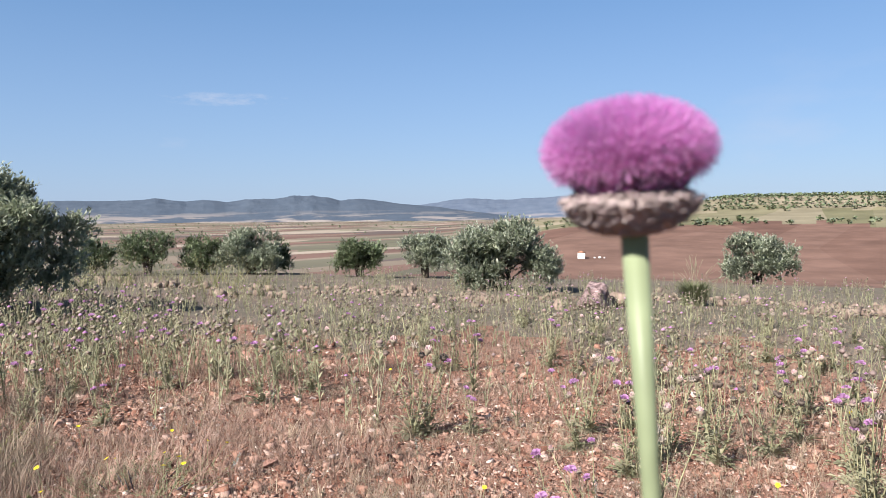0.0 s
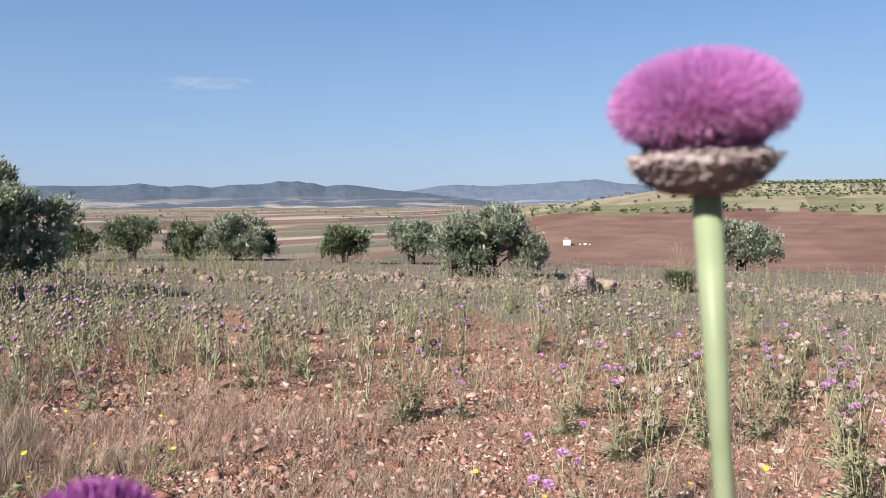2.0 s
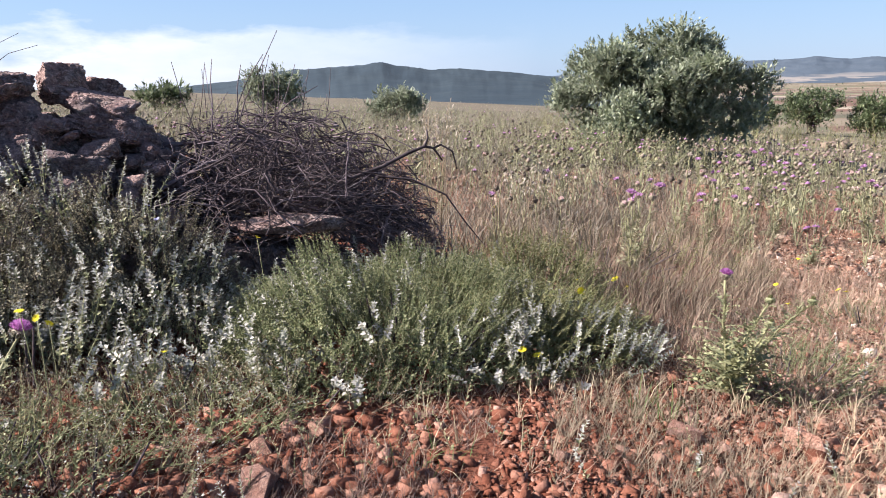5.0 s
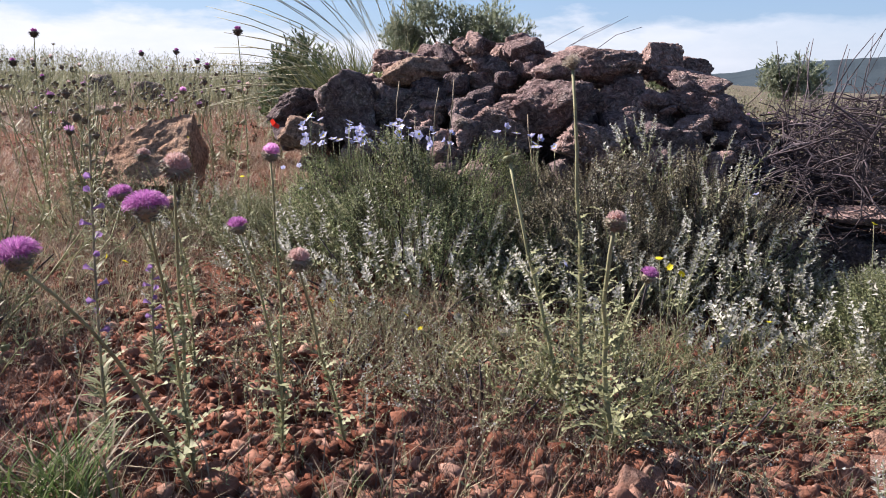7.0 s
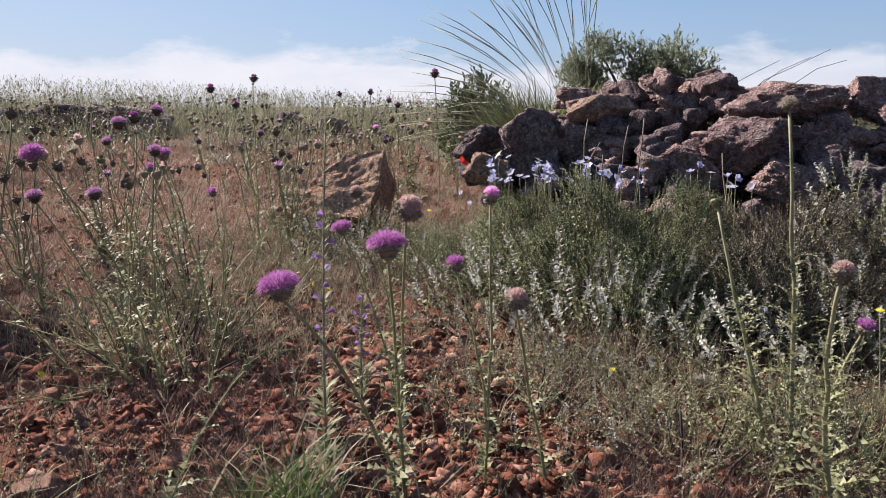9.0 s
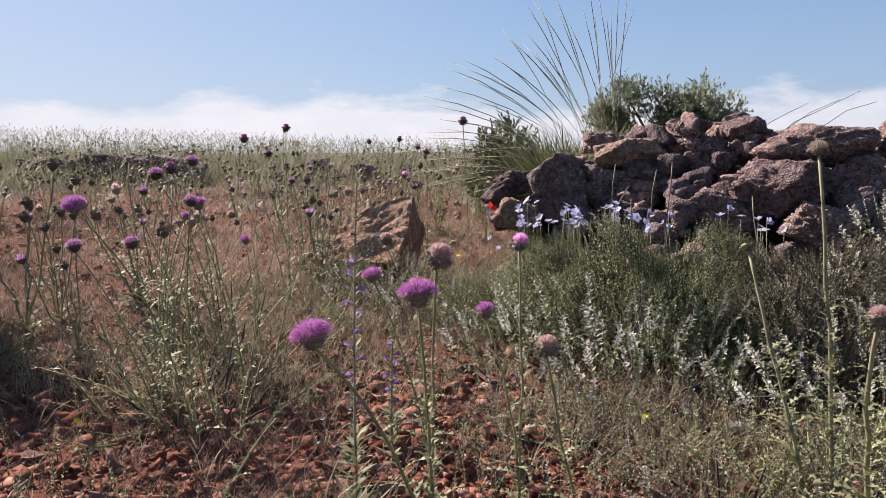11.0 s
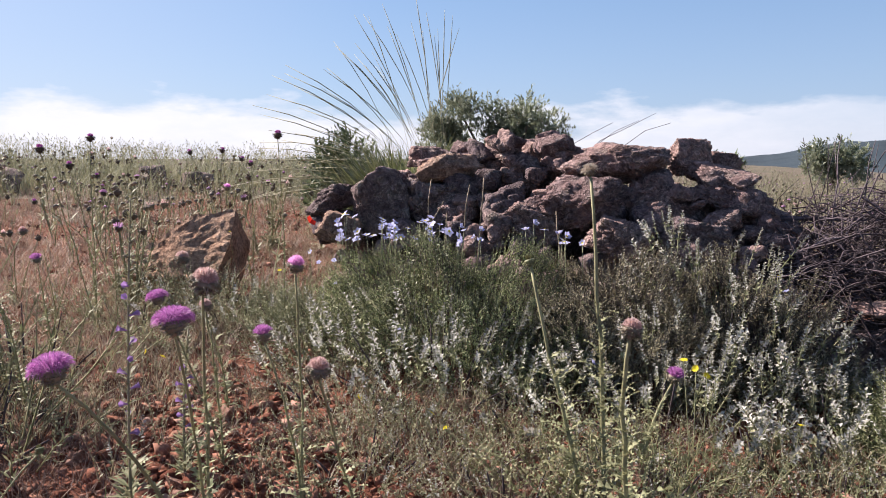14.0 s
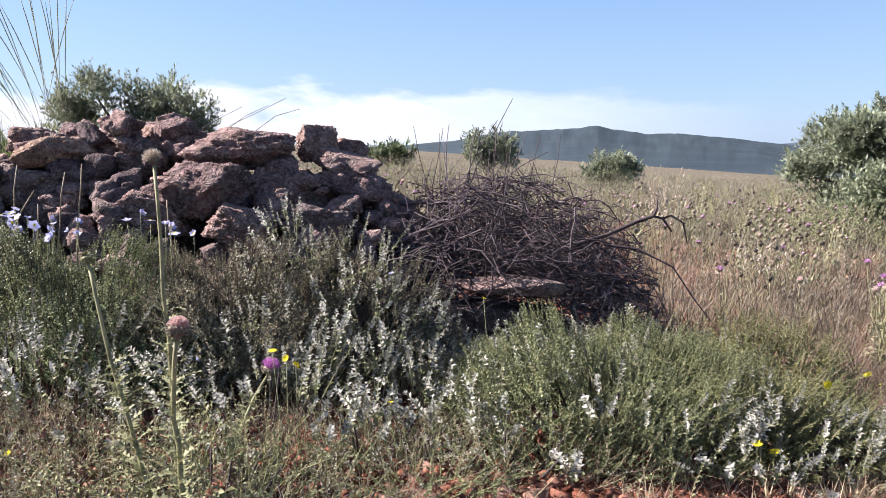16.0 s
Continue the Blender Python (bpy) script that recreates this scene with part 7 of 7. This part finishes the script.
cover("hummock_grass", "yellow-green grass hummocks at the brink", EAR, [M_YGREEN], 700, 12, 26, 0.5, 209, lambda x, y, r: smooth01(14, 18, r), 0.4, 0.3, -50, -22)


def gravel_mat():
    """Chips of red limestone: each one its own shade."""
    m, n, l, p = nodes_of("gravel")
    geo = n.new("ShaderNodeNewGeometry")
    r = ramp(n, [(0.0, (0.20, 0.09, 0.062)), (0.25, (0.36, 0.19, 0.132)), (0.6, (0.47, 0.285, 0.212)), (0.86, (0.58, 0.40, 0.315)), (1.0, (0.80, 0.66, 0.57))])
    l.new(geo.outputs["Random Per Island"], r.inputs[0])
    t = tex(n, l, 60.0, 6.0, 0.7)
    g = ramp(n, [(0.3, (0.42, 0.40, 0.39)), (0.7, (0.90, 0.90, 0.90))])
    l.new(t.outputs[0], g.inputs[0])
    l.new(backlit_earth(n, l, blend(n, l, "MULTIPLY", 1.0, r.outputs[0], g.outputs[0])), p.inputs["Base Color"])
    p.inputs["Roughness"].default_value, p.inputs["Specular IOR Level"].default_value = 0.97, 0.06
    bump(n, l, p, t.outputs[0], 0.8, 0.006)
    return m


M_GRAVEL = gravel_mat()


def stony(x, y, r):
    return np.clip(0.5 + 0.9 * (waves(x, y, 1.2, 31) - 0.3), 0.2, 1)


def gravel(name, kinds, n, near, far, lo, hi, seed, label, dense=stony, lo_az=-99, hi_az=84):
    x, y, r, g = spots(n, near, far, seed, lo_az, hi_az)
    keep = free(x, y) & (g.random(n) < dense(x, y, r))
    x, y, r = x[keep], y[keep], r[keep]
    size = lo * np.exp(g.random(len(x)) ** 2.2 * math.log(hi / lo)) * (1 + 0.6 * smooth01(3, 12, r))
    z = ground_z(x, y) + size * g.uniform(-0.15, 0.35, len(x))
    parts = []
    for i, k in enumerate(kinds):
        m = np.arange(len(x)) % len(kinds) == i
        q = m.sum()
        parts.append(scatter(k, np.stack([x, y, z], -1)[m], g.uniform(0, 6.28, q), g.normal(0, 0.4, q), g.uniform(0, 6.28, q), size[m]))
    v, f, s = merged(parts)
    tagged(new(name, mesh_data(name, v, f, [M_GRAVEL], s)), label, "stones", kind="stuff")


gravel("gravel", [chip(s, 7) for s in range(8)], 20000, 0.7, 6.0, 0.008, 0.030, 221, "fine reddish chips of limestone on the soil")
gravel("rubble", [chip(s, 9, 0.75) for s in range(20, 28)], 17000, 0.8, 9, 0.010, 0.040, 222, "reddish and pale limestone rubble over the field")
gravel("red_rubble", [chip(s, 8, 0.8) for s in range(30, 38)], 26000, 0.75, 3.1, 0.006, 0.024, 223, "broken dark red stones thickly covering bare earth",
       lambda x, y, r: smooth01(2.15, 1.6, y) * smooth01(-3.0, -2.2, x) * smooth01(2.6, 1.7, x) * (0.45 + 0.5 * waves(x, y, 0.5, 34)))
gravel("field_chips", [chip(s, 5, 0.8) for s in range(60, 68)], 80000, 1.2, 6.5, 0.007, 0.020, 225, "fine sharp pinkish chips strewn over the field", lambda x, y, r: np.clip(0.35 + 0.9 * waves(x, y, 0.7, 35), 0.2, 1), -99, -22)
gravel("rear_gravel", [chip(s, 8, 0.7) for s in range(40, 44)], 14000, 0.7, 10, 0.009, 0.04, 224, "reddish chips of limestone behind the path", stony, 82, 263)

# single stones on the ground, as pieces of it
STONES = [stone_mesh("stone", 400 + k, M_STONE) for k in range(10)]


def stone(x, y, size, k, yaw, tilt=0.0):
    ob = child("stone", STONES[k % 10], ground)
    ob.matrix_basis = Matrix.Translation(put_z(x, y, size * 0.22)) @ pose(0, 0, 0, tilt, tilt * 0.6, yaw) @ Matrix.Diagonal((size, size, size, 1))


for x, y, s in ((-0.536, 1.50, 0.030), (0.123, 1.83, 0.036), (0.415, 1.82, 0.042), (0.20, 1.30, 0.075), (-0.22, 1.36, 0.05), (0.98, 1.55, 0.04), (1.35, 1.62, 0.055)):
    stone(x, y, s, int(s * 1000), s * 9000)
for x, y, s in ((-1.33, 1.02, 0.050), (-1.62, 0.55, 0.060), (-1.28, 1.10, 0.035), (-1.05, 1.55, 0.040), (-1.9, 0.80, 0.05), (-0.75, 1.45, 0.035), (2.64, 1.64, 0.060), (1.98, 1.10, 0.06), (2.15, 1.25, 0.05)):
    stone(x, y, s, int(s * 1300), s * 7000)
sx, sy, sr, sg = spots(520, 0.9, 8.0, 231)
made = 0
for x, y, r in zip(sx, sy, sr):
    if made < 270 and bool(free(x, y)) and sg.random() < float(stony(x, y, r)) and not (0.2 < x < 1.5 and 2.1 < y < 3.0) and not (-1.9 < x < 0.2 and 2.0 < y):
        stone(x, y, float(sg.uniform(0.014, 0.038)) * (1 + 0.12 * r) * (1.5 if y < 2 and -0.5 < x < 2.2 else 1.0), made, float(sg.uniform(0, 360)), float(sg.normal(0, 14)))
        made += 1


# low bank of cleared stones along the brink
def bank():
    g = np.random.default_rng(241)
    n = 2400
    b = g.uniform(-98, -24, n)
    r = 17.5 + 6 * smooth01(-60, -30, b) + g.normal(0, 0.9, n) + 1.5 * np.sin(b * 0.3)
    x, y = -r * np.sin(np.radians(b)), r * np.cos(np.radians(b))
    size = 0.04 + 0.11 * g.random(n) ** 2
    keep = g.random(n) < 1.6 * (waves(x, y, 2.0, 33) - 0.36)
    x, y, size = x[keep], y[keep], size[keep]
    p = np.stack([x, y, ground_z(x, y) + size * 0.4], -1)
    v, f, s = scatter(chip(50, 12, 0.75), p, g.uniform(0, 6.28, len(x)), g.normal(0, 0.4, len(x)), g.uniform(0, 6.28, len(x)), size)
    tagged(new("stone_bank", mesh_data("stone_bank", v, f, [M_BANK], s)), "low bank of pale cleared stones along the field's brink", "stones", kind="stuff")


bank()
